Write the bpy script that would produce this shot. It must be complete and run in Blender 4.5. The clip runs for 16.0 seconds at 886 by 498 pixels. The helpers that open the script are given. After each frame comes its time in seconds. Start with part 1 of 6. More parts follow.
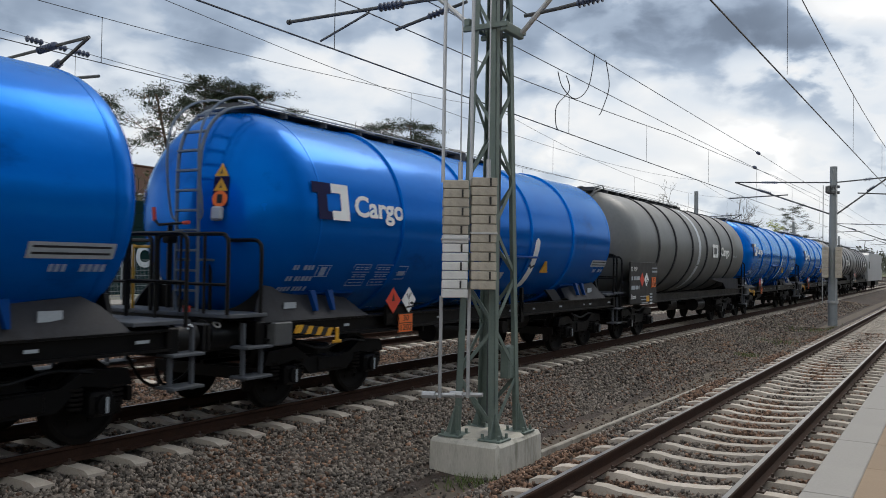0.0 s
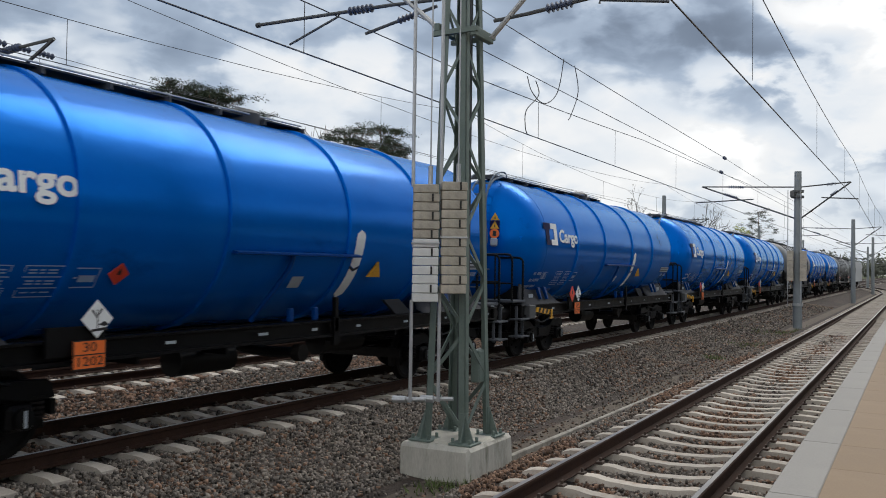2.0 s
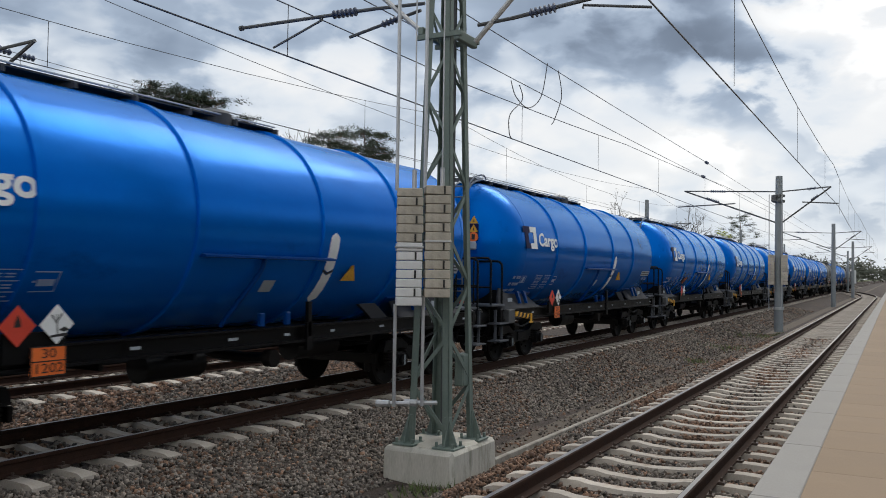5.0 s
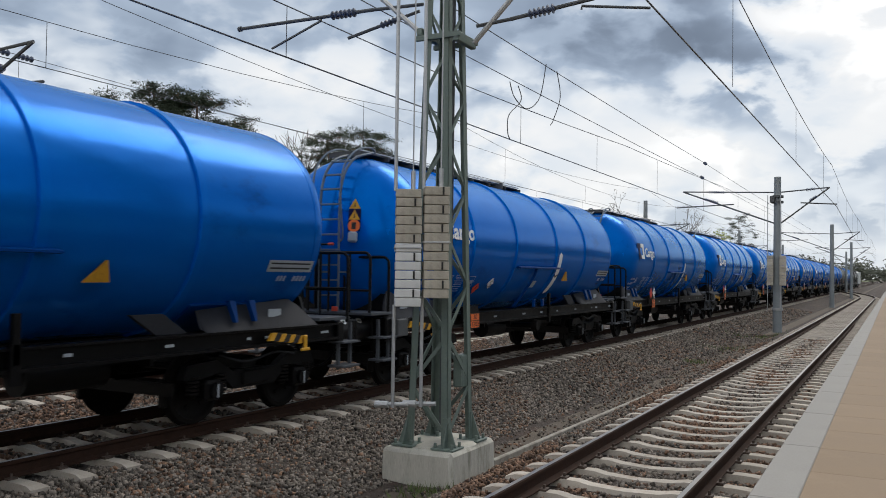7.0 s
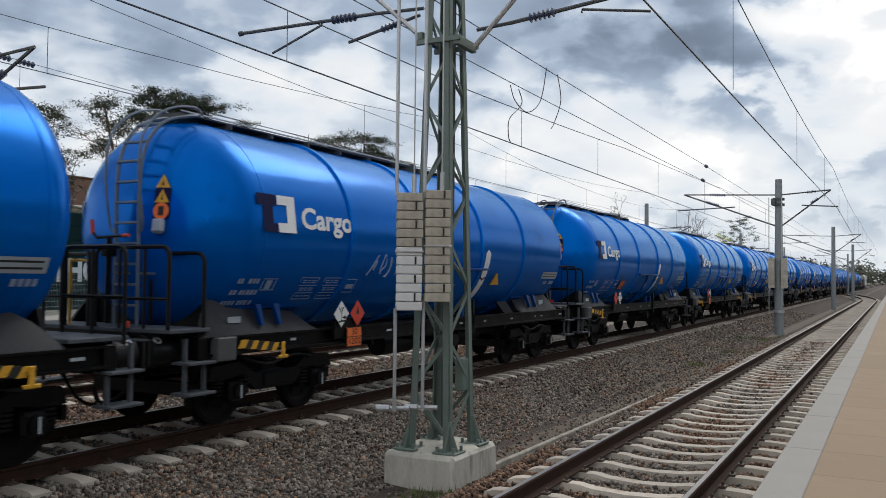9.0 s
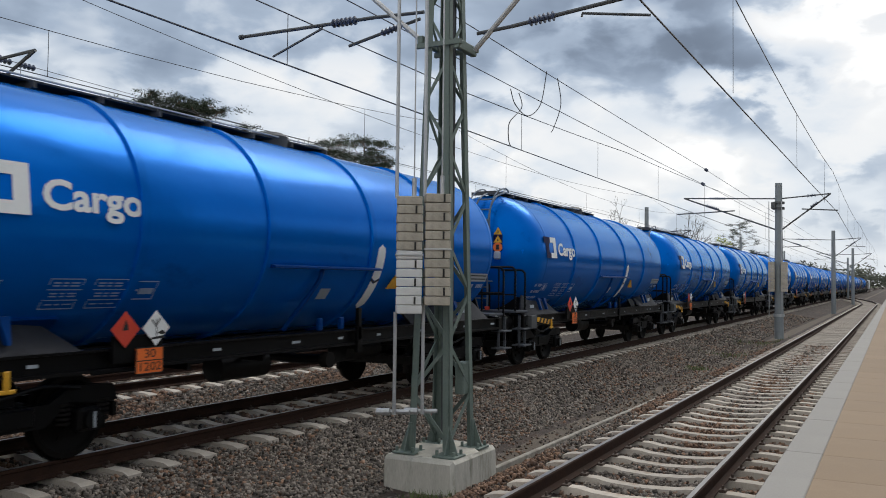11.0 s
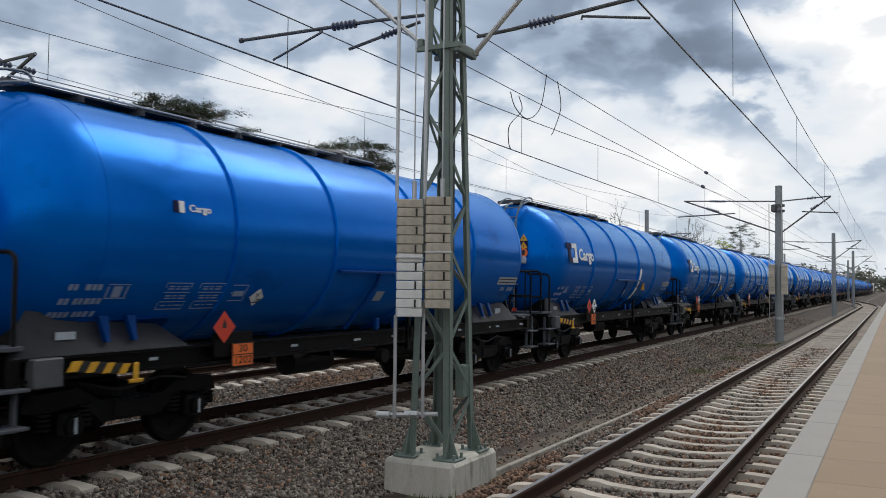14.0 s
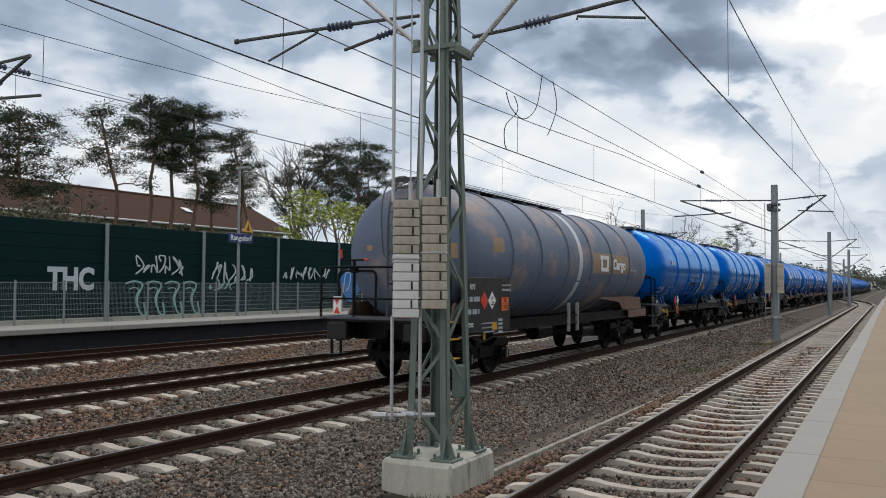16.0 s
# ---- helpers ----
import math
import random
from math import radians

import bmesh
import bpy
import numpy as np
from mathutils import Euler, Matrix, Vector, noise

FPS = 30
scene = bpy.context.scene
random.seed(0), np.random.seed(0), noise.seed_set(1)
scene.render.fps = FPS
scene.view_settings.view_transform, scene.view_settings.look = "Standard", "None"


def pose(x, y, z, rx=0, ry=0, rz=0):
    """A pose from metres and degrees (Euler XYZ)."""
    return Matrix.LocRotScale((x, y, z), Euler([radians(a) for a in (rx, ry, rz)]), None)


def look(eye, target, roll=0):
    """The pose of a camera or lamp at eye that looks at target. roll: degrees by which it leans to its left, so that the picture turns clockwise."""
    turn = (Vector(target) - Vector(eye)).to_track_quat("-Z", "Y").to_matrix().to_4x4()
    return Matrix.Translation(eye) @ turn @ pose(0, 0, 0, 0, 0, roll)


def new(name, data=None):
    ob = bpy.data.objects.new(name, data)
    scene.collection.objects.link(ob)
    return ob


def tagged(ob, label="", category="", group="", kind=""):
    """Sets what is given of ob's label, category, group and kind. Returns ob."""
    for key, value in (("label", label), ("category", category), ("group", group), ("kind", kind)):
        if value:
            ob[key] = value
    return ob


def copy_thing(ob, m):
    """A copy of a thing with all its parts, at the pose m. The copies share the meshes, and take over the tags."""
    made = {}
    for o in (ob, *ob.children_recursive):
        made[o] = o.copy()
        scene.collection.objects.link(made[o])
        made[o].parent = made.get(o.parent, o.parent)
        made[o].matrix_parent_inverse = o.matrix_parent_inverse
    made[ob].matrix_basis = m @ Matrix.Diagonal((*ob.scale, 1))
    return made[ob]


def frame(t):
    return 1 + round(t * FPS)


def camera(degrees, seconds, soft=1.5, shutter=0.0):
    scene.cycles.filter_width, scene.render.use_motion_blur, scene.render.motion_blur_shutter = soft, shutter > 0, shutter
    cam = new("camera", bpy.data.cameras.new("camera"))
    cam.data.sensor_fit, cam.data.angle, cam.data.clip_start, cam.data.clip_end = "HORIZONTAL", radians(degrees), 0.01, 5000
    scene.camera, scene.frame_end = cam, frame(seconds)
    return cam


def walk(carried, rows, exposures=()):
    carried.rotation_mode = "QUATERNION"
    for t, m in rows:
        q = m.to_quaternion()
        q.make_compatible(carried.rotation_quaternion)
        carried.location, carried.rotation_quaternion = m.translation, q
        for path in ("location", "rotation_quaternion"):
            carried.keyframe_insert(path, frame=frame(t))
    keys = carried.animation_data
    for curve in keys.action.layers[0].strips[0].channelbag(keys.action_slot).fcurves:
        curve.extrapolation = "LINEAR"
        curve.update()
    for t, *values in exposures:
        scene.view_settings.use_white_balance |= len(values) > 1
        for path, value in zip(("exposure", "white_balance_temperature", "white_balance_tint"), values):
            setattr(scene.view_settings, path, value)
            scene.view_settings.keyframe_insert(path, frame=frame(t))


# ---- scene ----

# ---- camera: a hand-held view from one spot on the platform, slowly panning ----
EYE = (0.0, 0.0, 1.99)
# seconds, heading left of the tracks, tilt up, lean, in degrees
PATH = [
    (0, 30.924, 1.034, 0.916), (0.5, 30.389, 1.113, 0.912), (1, 29.838, 1.230, 0.842), (1.5, 29.319, 1.290, 0.820),
    (2, 28.933, 1.341, 0.793), (2.5, 28.593, 1.424, 0.867), (3, 28.307, 1.462, 0.901), (3.5, 28.134, 1.508, 0.899),
    (4, 28.002, 1.550, 0.880), (6.5, 27.768, 1.662, 0.766), (7, 27.767, 1.671, 0.785), (7.5, 27.784, 1.682, 0.741),
    (8, 27.792, 1.751, 0.712), (8.5, 27.811, 1.860, 0.693), (9, 27.849, 1.914, 0.600), (11.5, 27.850, 2.169, 0.647),
    (12, 27.816, 2.165, 0.626), (12.5, 27.816, 2.195, 0.571), (13, 27.816, 2.232, 0.589), (13.5, 27.832, 2.286, 0.542),
    (14, 27.867, 2.342, 0.590), (14.5, 27.866, 2.378, 0.514), (15, 27.871, 2.399, 0.543), (15.5, 27.892, 2.388, 0.513),
    (16, 27.628, 2.375, 0.336),
]


def aim(yaw, pitch):
    a, b = radians(yaw), radians(pitch)
    return (EYE[0] - 10 * math.sin(a) * math.cos(b), EYE[1] + 10 * math.cos(a) * math.cos(b), EYE[2] + 10 * math.sin(b))


cam = camera(54.81, 16.0, soft=0.95, shutter=0.06)
walk(cam, [(t, look(EYE, aim(yaw, pitch), lean)) for t, yaw, pitch, lean in PATH])


# ---- sky and light ----
def make_world():
    world = bpy.data.worlds.new("overcast_sky")
    scene.world = world
    world.use_nodes = True
    nt = world.node_tree
    nt.nodes.clear()
    N, Lk = nt.nodes.new, nt.links.new
    sky = N("ShaderNodeTexSky")
    sky.sky_type, sky.sun_disc = "NISHITA", False
    sky.sun_elevation, sky.sun_rotation = radians(46), radians(4)
    co = N("ShaderNodeTexCoord")
    sep = N("ShaderNodeSeparateXYZ")
    Lk(co.outputs["Generated"], sep.inputs[0])

    def math_node(op, a, b):
        n = N("ShaderNodeMath")
        n.operation = op
        for i, q in enumerate((a, b)):
            if isinstance(q, (int, float)):
                n.inputs[i].default_value = q
            else:
                Lk(q, n.inputs[i])
        return n.outputs[0]

    # clouds are wider than high
    flat = N("ShaderNodeCombineXYZ")
    Lk(math_node("MULTIPLY", sep.outputs[0], 1.6), flat.inputs[0])
    Lk(math_node("MULTIPLY", sep.outputs[1], 1.6), flat.inputs[1])
    Lk(math_node("MULTIPLY", sep.outputs[2], 3.0), flat.inputs[2])

    def cloud(scale, detail, rough, shift, lo, hi, a, b):
        m = N("ShaderNodeMapping")
        m.inputs["Location"].default_value = shift
        Lk(flat.outputs[0], m.inputs[0])
        n = N("ShaderNodeTexNoise")
        n.inputs["Scale"].default_value, n.inputs["Detail"].default_value, n.inputs["Roughness"].default_value = scale, detail, rough
        n.inputs["Distortion"].default_value = 0.2
        Lk(m.outputs[0], n.inputs[0])
        r = N("ShaderNodeMapRange")
        r.interpolation_type = "SMOOTHSTEP"
        for i, q in zip((1, 2, 3, 4), (lo, hi, a, b)):
            r.inputs[i].default_value = q
        Lk(n.outputs[0], r.inputs[0])
        return r.outputs[0]

    big = cloud(*CLOUD_BIG)
    fine = cloud(*CLOUD_FINE)
    # clouds are thin and bright low down, thick and grey-blue overhead
    low = N("ShaderNodeMapRange")
    low.interpolation_type = "SMOOTHSTEP"
    for i, q in zip((1, 2, 3, 4), (0.185, 0.27, 0.82, 0.41)):
        low.inputs[i].default_value = q
    Lk(math_node("ADD", sep.outputs[2], math_node("MULTIPLY", math_node("ADD", big, fine), -0.06)), low.inputs[0])
    # the cloud glows where the sun stands behind it
    dot = N("ShaderNodeVectorMath")
    dot.operation = "DOT_PRODUCT"
    dot.inputs[1].default_value = Vector((1.2, 16, 17)).normalized()
    Lk(co.outputs["Generated"], dot.inputs[0])
    glow = N("ShaderNodeMapRange")
    glow.interpolation_type = "SMOOTHSTEP"
    for i, q in zip((1, 2, 3, 4), (0.80, 1.0, 0.0, 1.1)):
        glow.inputs[i].default_value = q
    Lk(dot.outputs["Value"], glow.inputs[0])
    shade = math_node("ADD", math_node("ADD", big, math_node("MULTIPLY", fine, 0.55)), low.outputs[0])
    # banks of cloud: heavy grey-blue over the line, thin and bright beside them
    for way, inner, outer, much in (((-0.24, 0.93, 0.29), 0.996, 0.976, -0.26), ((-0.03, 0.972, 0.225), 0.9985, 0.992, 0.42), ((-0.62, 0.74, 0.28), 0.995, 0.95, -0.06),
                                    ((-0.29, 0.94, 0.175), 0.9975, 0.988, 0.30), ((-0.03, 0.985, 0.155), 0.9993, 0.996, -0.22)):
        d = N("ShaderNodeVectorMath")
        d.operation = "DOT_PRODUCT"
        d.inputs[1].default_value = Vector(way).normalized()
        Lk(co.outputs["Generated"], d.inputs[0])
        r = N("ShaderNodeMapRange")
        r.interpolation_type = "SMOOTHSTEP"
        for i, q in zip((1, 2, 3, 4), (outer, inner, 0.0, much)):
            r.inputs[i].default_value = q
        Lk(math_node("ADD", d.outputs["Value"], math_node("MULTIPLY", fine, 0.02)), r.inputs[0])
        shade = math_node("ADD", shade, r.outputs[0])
    # front-lit cloud away from the sun
    back = N("ShaderNodeMapRange")
    back.interpolation_type = "SMOOTHSTEP"
    for i, q in zip((1, 2, 3, 4), (0.1, -0.8, 0.0, 0.50)):
        back.inputs[i].default_value = q
    Lk(sep.outputs[1], back.inputs[0])
    shade = math_node("ADD", shade, back.outputs[0])
    # thin bright cloud overhead
    high = N("ShaderNodeMapRange")
    high.interpolation_type = "SMOOTHSTEP"
    for i, q in zip((1, 2, 3, 4), (0.38, 0.72, 0.0, 0.22)):
        high.inputs[i].default_value = q
    Lk(sep.outputs[2], high.inputs[0])
    shade = math_node("ADD", shade, high.outputs[0])
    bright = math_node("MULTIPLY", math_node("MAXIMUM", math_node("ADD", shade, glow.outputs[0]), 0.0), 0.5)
    ramp = N("ShaderNodeValToRGB")
    el = ramp.color_ramp.elements
    el[0].position, el[0].color = 0.0, (0.17, 0.215, 0.29, 1)
    el[1].position, el[1].color = 1.0, (2.2, 2.15, 2.05, 1)
    for pos, c in ((0.12, (0.28, 0.35, 0.46, 1)), (0.26, (0.43, 0.52, 0.65, 1)), (0.40, (0.80, 0.86, 0.93, 1)), (0.52, (0.97, 0.98, 0.99, 1))):
        e = el.new(pos)
        e.color = c
    Lk(bright, ramp.inputs[0])
    b_sky = N("ShaderNodeBackground")
    b_sky.inputs[1].default_value = 0.08
    Lk(sky.outputs[0], b_sky.inputs[0])
    b_cloud = N("ShaderNodeBackground")
    b_cloud.inputs[1].default_value = CLOUD_STRENGTH
    Lk(ramp.outputs[0], b_cloud.inputs[0])
    mix = N("ShaderNodeMixShader")
    mix.inputs[0].default_value = 0.93
    Lk(b_sky.outputs[0], mix.inputs[1])
    Lk(b_cloud.outputs[0], mix.inputs[2])
    out = N("ShaderNodeOutputWorld")
    Lk(mix.outputs[0], out.inputs[0])


CLOUD_BIG = (3.0, 4.0, 0.48, (3.1, 0.4, 0.0), 0.38, 0.62, -0.12, 0.20)
CLOUD_FINE = (8.0, 6.0, 0.50, (1.3, 4.2, 2.0), 0.36, 0.64, -0.15, 0.22)
CLOUD_STRENGTH = 0.95
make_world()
sun_lamp = bpy.data.lights.new("sun", "SUN")
sun_lamp.energy, sun_lamp.angle, sun_lamp.color = 0.95, radians(26), (1.0, 0.95, 0.88)
sun = new("sun", sun_lamp)
sun.matrix_world = look((1.2, 16, 17), (0, 0, 0))
scene.view_settings.exposure = 0.0


# ---- materials ----
def material(name, dark, light, rough=0.6, scale=6.0, fine=60.0, bump=0.15, bump_dist=0.01, metal=0.0, coat=0.0,
             dirt=None, dirt_amount=0.0, dirt_scale=2.0, vary=0.0, stretch=(1, 1, 1), spec=0.5, islands=False, dirt_detail=8.0, sheen=(1.0, 1.0, 1.0)):
    """A worn surface: two tones mixed at two scales, dirt in patches, fine relief. vary: by object or by island."""
    mat = bpy.data.materials.new(name)
    mat.use_nodes = True
    nt = mat.node_tree
    N, Lk = nt.nodes.new, nt.links.new
    bsdf = nt.nodes["Principled BSDF"]
    co = N("ShaderNodeTexCoord")
    mp = N("ShaderNodeMapping")
    mp.inputs["Scale"].default_value = stretch
    Lk(co.outputs["Object"], mp.inputs[0])

    def noise_tex(s, detail=5.0, r=0.6):
        n = N("ShaderNodeTexNoise")
        n.inputs["Scale"].default_value, n.inputs["Detail"].default_value, n.inputs["Roughness"].default_value = s, detail, r
        Lk(mp.outputs[0], n.inputs[0])
        return n.outputs[0]

    def mixed(fac, a, b):
        m = N("ShaderNodeMix")
        m.data_type = "RGBA"
        for sock, q in ((m.inputs[0], fac), (m.inputs[6], a), (m.inputs[7], b)):
            if isinstance(q, tuple):
                sock.default_value = (*q, 1)
            elif isinstance(q, (int, float)):
                sock.default_value = q
            else:
                Lk(q, sock)
        return m.outputs[2]

    def ranged(v, lo, hi, a=0.0, b=1.0):
        r = N("ShaderNodeMapRange")
        for i, q in zip((1, 2, 3, 4), (lo, hi, a, b)):
            r.inputs[i].default_value = q
        Lk(v, r.inputs[0])
        return r.outputs[0]

    coarse, small = noise_tex(scale), noise_tex(fine, 3.0)
    avg = N("ShaderNodeMath")
    avg.operation = "ADD"
    Lk(ranged(coarse, 0.3, 0.7, 0.0, 0.6), avg.inputs[0])
    Lk(ranged(small, 0.3, 0.7, 0.0, 0.4), avg.inputs[1])
    col = mixed(avg.outputs[0], dark, light)
    if dirt:
        col = mixed(ranged(noise_tex(dirt_scale, dirt_detail, 0.68 if dirt_detail > 5 else 0.55), 0.62 - dirt_amount * 0.35, 0.72, 0.0, 0.85), col, dirt)
    if vary:
        if islands:
            rnd = N("ShaderNodeNewGeometry").outputs["Random Per Island"]
        else:
            rnd = N("ShaderNodeObjectInfo").outputs["Random"]
        hsv = N("ShaderNodeHueSaturation")
        Lk(ranged(rnd, 0.0, 1.0, 1 - vary, 1 + vary), hsv.inputs["Value"])
        Lk(col, hsv.inputs["Color"])
        col = hsv.outputs[0]
    Lk(col, bsdf.inputs["Base Color"])
    Lk(ranged(coarse, 0.25, 0.75, max(0.03, rough - 0.1), min(1.0, rough + 0.1)), bsdf.inputs["Roughness"])
    bsdf.inputs["Metallic"].default_value = metal
    bsdf.inputs["Coat Weight"].default_value = coat
    bsdf.inputs["Coat Roughness"].default_value = 0.12
    bsdf.inputs["Specular IOR Level"].default_value = spec
    bsdf.inputs["Specular Tint"].default_value = (*sheen, 1)
    if bump:
        b = N("ShaderNodeBump")
        b.inputs["Strength"].default_value, b.inputs["Distance"].default_value = bump, bump_dist
        Lk(small, b.inputs["Height"])
        Lk(b.outputs[0], bsdf.inputs["Normal"])
    return mat


M = {}
M["blue"] = material("blue_tank_paint", (0.0, 0.107, 0.49), (0.0, 0.139, 0.59), 0.20, 0.7, 2.4, 0.5, 0.012, coat=0.0, metal=0.32, spec=0.16, stretch=(1, 0.55, 1), sheen=(0.05, 0.78, 1.0), dirt=(0.0, 0.055, 0.25), dirt_amount=0.12, dirt_scale=1.1, vary=0.08)
M["blue_dark"] = material("blue_bracket_paint", (0.0, 0.028, 0.15), (0.0, 0.04, 0.20), 0.4, 3, 30, 0.05, spec=0.15, sheen=(0.3, 0.7, 1.0))
M["grey_tank"] = material("weathered_grey_tank", (0.092, 0.122, 0.185), (0.155, 0.19, 0.265), 0.6, 0.8, 12, 0.06, 0.004, dirt=(0.40, 0.27, 0.21), dirt_amount=0.30, dirt_scale=0.7, dirt_detail=5.5, stretch=(1, 0.8, 1.3), spec=0.25)
M["grey_clean"] = material("grey_tank_paint", (0.10, 0.108, 0.11), (0.145, 0.153, 0.153), 0.45, 0.8, 12, 0.05, 0.004, dirt=(0.12, 0.11, 0.09), dirt_amount=0.1, dirt_scale=0.8)
M["black"] = material("black_underframe_paint", (0.002, 0.002, 0.0025), (0.005, 0.005, 0.0055), 0.42, 4, 40, 0.15, dirt=(0.009, 0.0075, 0.006), dirt_amount=0.05, spec=0.16)
M["buffer"] = material("greasy_black_buffer", (0.004, 0.004, 0.005), (0.010, 0.010, 0.011), 0.38, 6, 40, 0.15, dirt=(0.014, 0.012, 0.010), dirt_amount=0.1, spec=0.35)
M["wheel"] = material("brake_dusted_steel", (0.006, 0.0055, 0.005), (0.014, 0.012, 0.011), 0.6, 9, 60, 0.1, spec=0.08)
# cradle paint; its dark tone also paints the shade on the far platform wall
M["cradle"] = material("dark_grey_cradle_and_wall_shade", (0.017, 0.018, 0.022), (0.034, 0.036, 0.043), 0.6, 2, 30, 0.1, dirt=(0.012, 0.011, 0.011), dirt_amount=0.25, spec=0.2)
M["deck"] = material("worn_grey_deck_plate", (0.055, 0.062, 0.075), (0.095, 0.105, 0.12), 0.6, 3, 40, 0.15, dirt=(0.03, 0.03, 0.03), dirt_amount=0.25, spec=0.3)
M["rust"] = material("rusty_brown_cradle", (0.13, 0.075, 0.05), (0.22, 0.13, 0.085), 0.75, 3, 40, 0.2, dirt=(0.06, 0.045, 0.04), dirt_amount=0.3)
M["ladder"] = material("grey_ladder_steel", (0.07, 0.10, 0.14), (0.13, 0.17, 0.22), 0.5, 8, 60, 0.1)
M["grating"] = material("dark_walkway_grating", (0.02, 0.024, 0.03), (0.06, 0.065, 0.075), 0.6, 10, 80, 0.2)
M["white"] = material("white_marking", (0.74, 0.75, 0.75), (0.84, 0.85, 0.85), 0.5, 5, 60, 0.03)
M["dull_white"] = material("faint_lettering", (0.22, 0.30, 0.48), (0.36, 0.44, 0.58), 0.5, 9, 60, 0.03)
M["navy"] = material("navy_emblem", (0.006, 0.007, 0.045), (0.010, 0.010, 0.06), 0.55, 5, 60, 0.03, spec=0.1)
M["orange"] = material("orange_hazard_plate", (0.75, 0.14, 0.02), (0.9, 0.19, 0.03), 0.5, 6, 60, 0.03, dirt=(0.25, 0.06, 0.02), dirt_amount=0.05)
M["red"] = material("red_hazard_diamond", (0.55, 0.045, 0.02), (0.68, 0.06, 0.03), 0.5, 6, 60, 0.03)
M["yellow"] = material("yellow_marking", (0.58, 0.29, 0.015), (0.72, 0.38, 0.02), 0.55, 6, 60, 0.03, dirt=(0.22, 0.11, 0.015), dirt_amount=0.22, dirt_scale=9)
M["ink"] = material("black_marking", (0.008, 0.008, 0.008), (0.014, 0.014, 0.014), 0.6, 6, 60, 0.03)
M["plate_grey"] = material("pale_grey_label", (0.30, 0.34, 0.38), (0.42, 0.46, 0.5), 0.5, 6, 60, 0.03)
M["patch"] = material("ochre_primer_patch", (0.26, 0.18, 0.11), (0.34, 0.24, 0.15), 0.7, 4, 60, 0.03)
M["concrete"] = material("weathered_concrete", (0.37, 0.35, 0.29), (0.56, 0.53, 0.46), 0.85, 2.5, 45, 0.5, 0.008, dirt=(0.17, 0.165, 0.10), dirt_amount=0.30, dirt_scale=3)
M["block"] = material("stained_concrete_block", (0.36, 0.345, 0.295), (0.58, 0.56, 0.50), 0.88, 3.0, 45, 0.6, 0.01, dirt=(0.13, 0.125, 0.085), dirt_amount=0.34, dirt_scale=3.2, stretch=(1.6, 1.6, 0.35))
M["sleeper"] = material("pale_concrete_sleeper", (0.36, 0.315, 0.262), (0.55, 0.495, 0.43), 0.85, 5, 60, 0.3, 0.004, dirt=(0.29, 0.21, 0.15), dirt_amount=0.22, dirt_scale=4, vary=0.16)
M["rail"] = material("rust_brown_rail", (0.022, 0.011, 0.0075), (0.052, 0.027, 0.018), 0.85, 6, 60, 0.2, spec=0.15)
M["rail_head"] = material("polished_rail_head", (0.20, 0.185, 0.17), (0.33, 0.31, 0.29), 0.35, 3, 40, 0.03, metal=0.9, stretch=(6, 0.6, 6))
# the marking yellow again, darkened for the shade low on the tank side
M["ochre"] = material("shaded_ochre_label", (0.30, 0.145, 0.008), (0.40, 0.20, 0.013), 0.6, 6, 60, 0.03, spec=0.15, dirt=(0.16, 0.08, 0.01), dirt_amount=0.3, dirt_scale=14)
M["trough"] = material("soiled_concrete_edge", (0.26, 0.24, 0.20), (0.42, 0.395, 0.345), 0.9, 3, 50, 0.3, dirt=(0.10, 0.08, 0.06), dirt_amount=0.4, dirt_scale=3)
M["clip"] = material("rusty_rail_fastener", (0.05, 0.035, 0.028), (0.09, 0.06, 0.045), 0.7, 9, 70, 0.2)
M["ballast_bed"] = material("ballast_bed", (0.022, 0.015, 0.012), (0.07, 0.05, 0.038), 0.95, 2.0, 26, 0.9, 0.03, dirt=(0.13, 0.075, 0.05), dirt_amount=0.25, dirt_scale=0.6)
M["stones"] = material("crushed_grey_stone", (0.050, 0.041, 0.034), (0.245, 0.21, 0.176), 0.9, 9, 60, 0.25, 0.006, vary=0.8, islands=True, dirt=(0.20, 0.125, 0.08), dirt_amount=0.16, dirt_scale=0.5)
M["stones_rust"] = material("crushed_rusty_stone", (0.085, 0.050, 0.033), (0.235, 0.142, 0.093), 0.9, 9, 60, 0.25, 0.006, vary=0.8, islands=True)
M["earth"] = material("trodden_gravelly_earth", (0.070, 0.054, 0.038), (0.14, 0.11, 0.082), 0.95, 1.2, 40, 0.6, 0.01, dirt=(0.10, 0.08, 0.06), dirt_amount=0.25)
M["grass"] = material("rough_spring_grass", (0.045, 0.06, 0.02), (0.11, 0.13, 0.05), 0.95, 0.5, 14, 0.6, 0.05, dirt=(0.16, 0.13, 0.08), dirt_amount=0.3, dirt_scale=0.2)
M["blade"] = material("green_grass_blades", (0.06, 0.09, 0.025), (0.13, 0.17, 0.05), 0.8, 5, 30, 0.0, vary=0.3, islands=True)
M["coping"] = material("pale_platform_coping", (0.25, 0.235, 0.215), (0.32, 0.303, 0.277), 0.8, 1.5, 60, 0.15, 0.004, dirt=(0.31, 0.292, 0.265), dirt_amount=0.2, vary=0.02)
M["paver"] = material("sand_coloured_paving", (0.24, 0.168, 0.105), (0.295, 0.213, 0.138), 0.85, 0.9, 70, 0.2, 0.004, dirt=(0.30, 0.222, 0.148), dirt_amount=0.2, vary=0.05)
M["mast"] = material("grey_green_mast_paint", (0.105, 0.145, 0.125), (0.165, 0.205, 0.18), 0.6, 3, 40, 0.15, dirt=(0.07, 0.09, 0.075), dirt_amount=0.2)
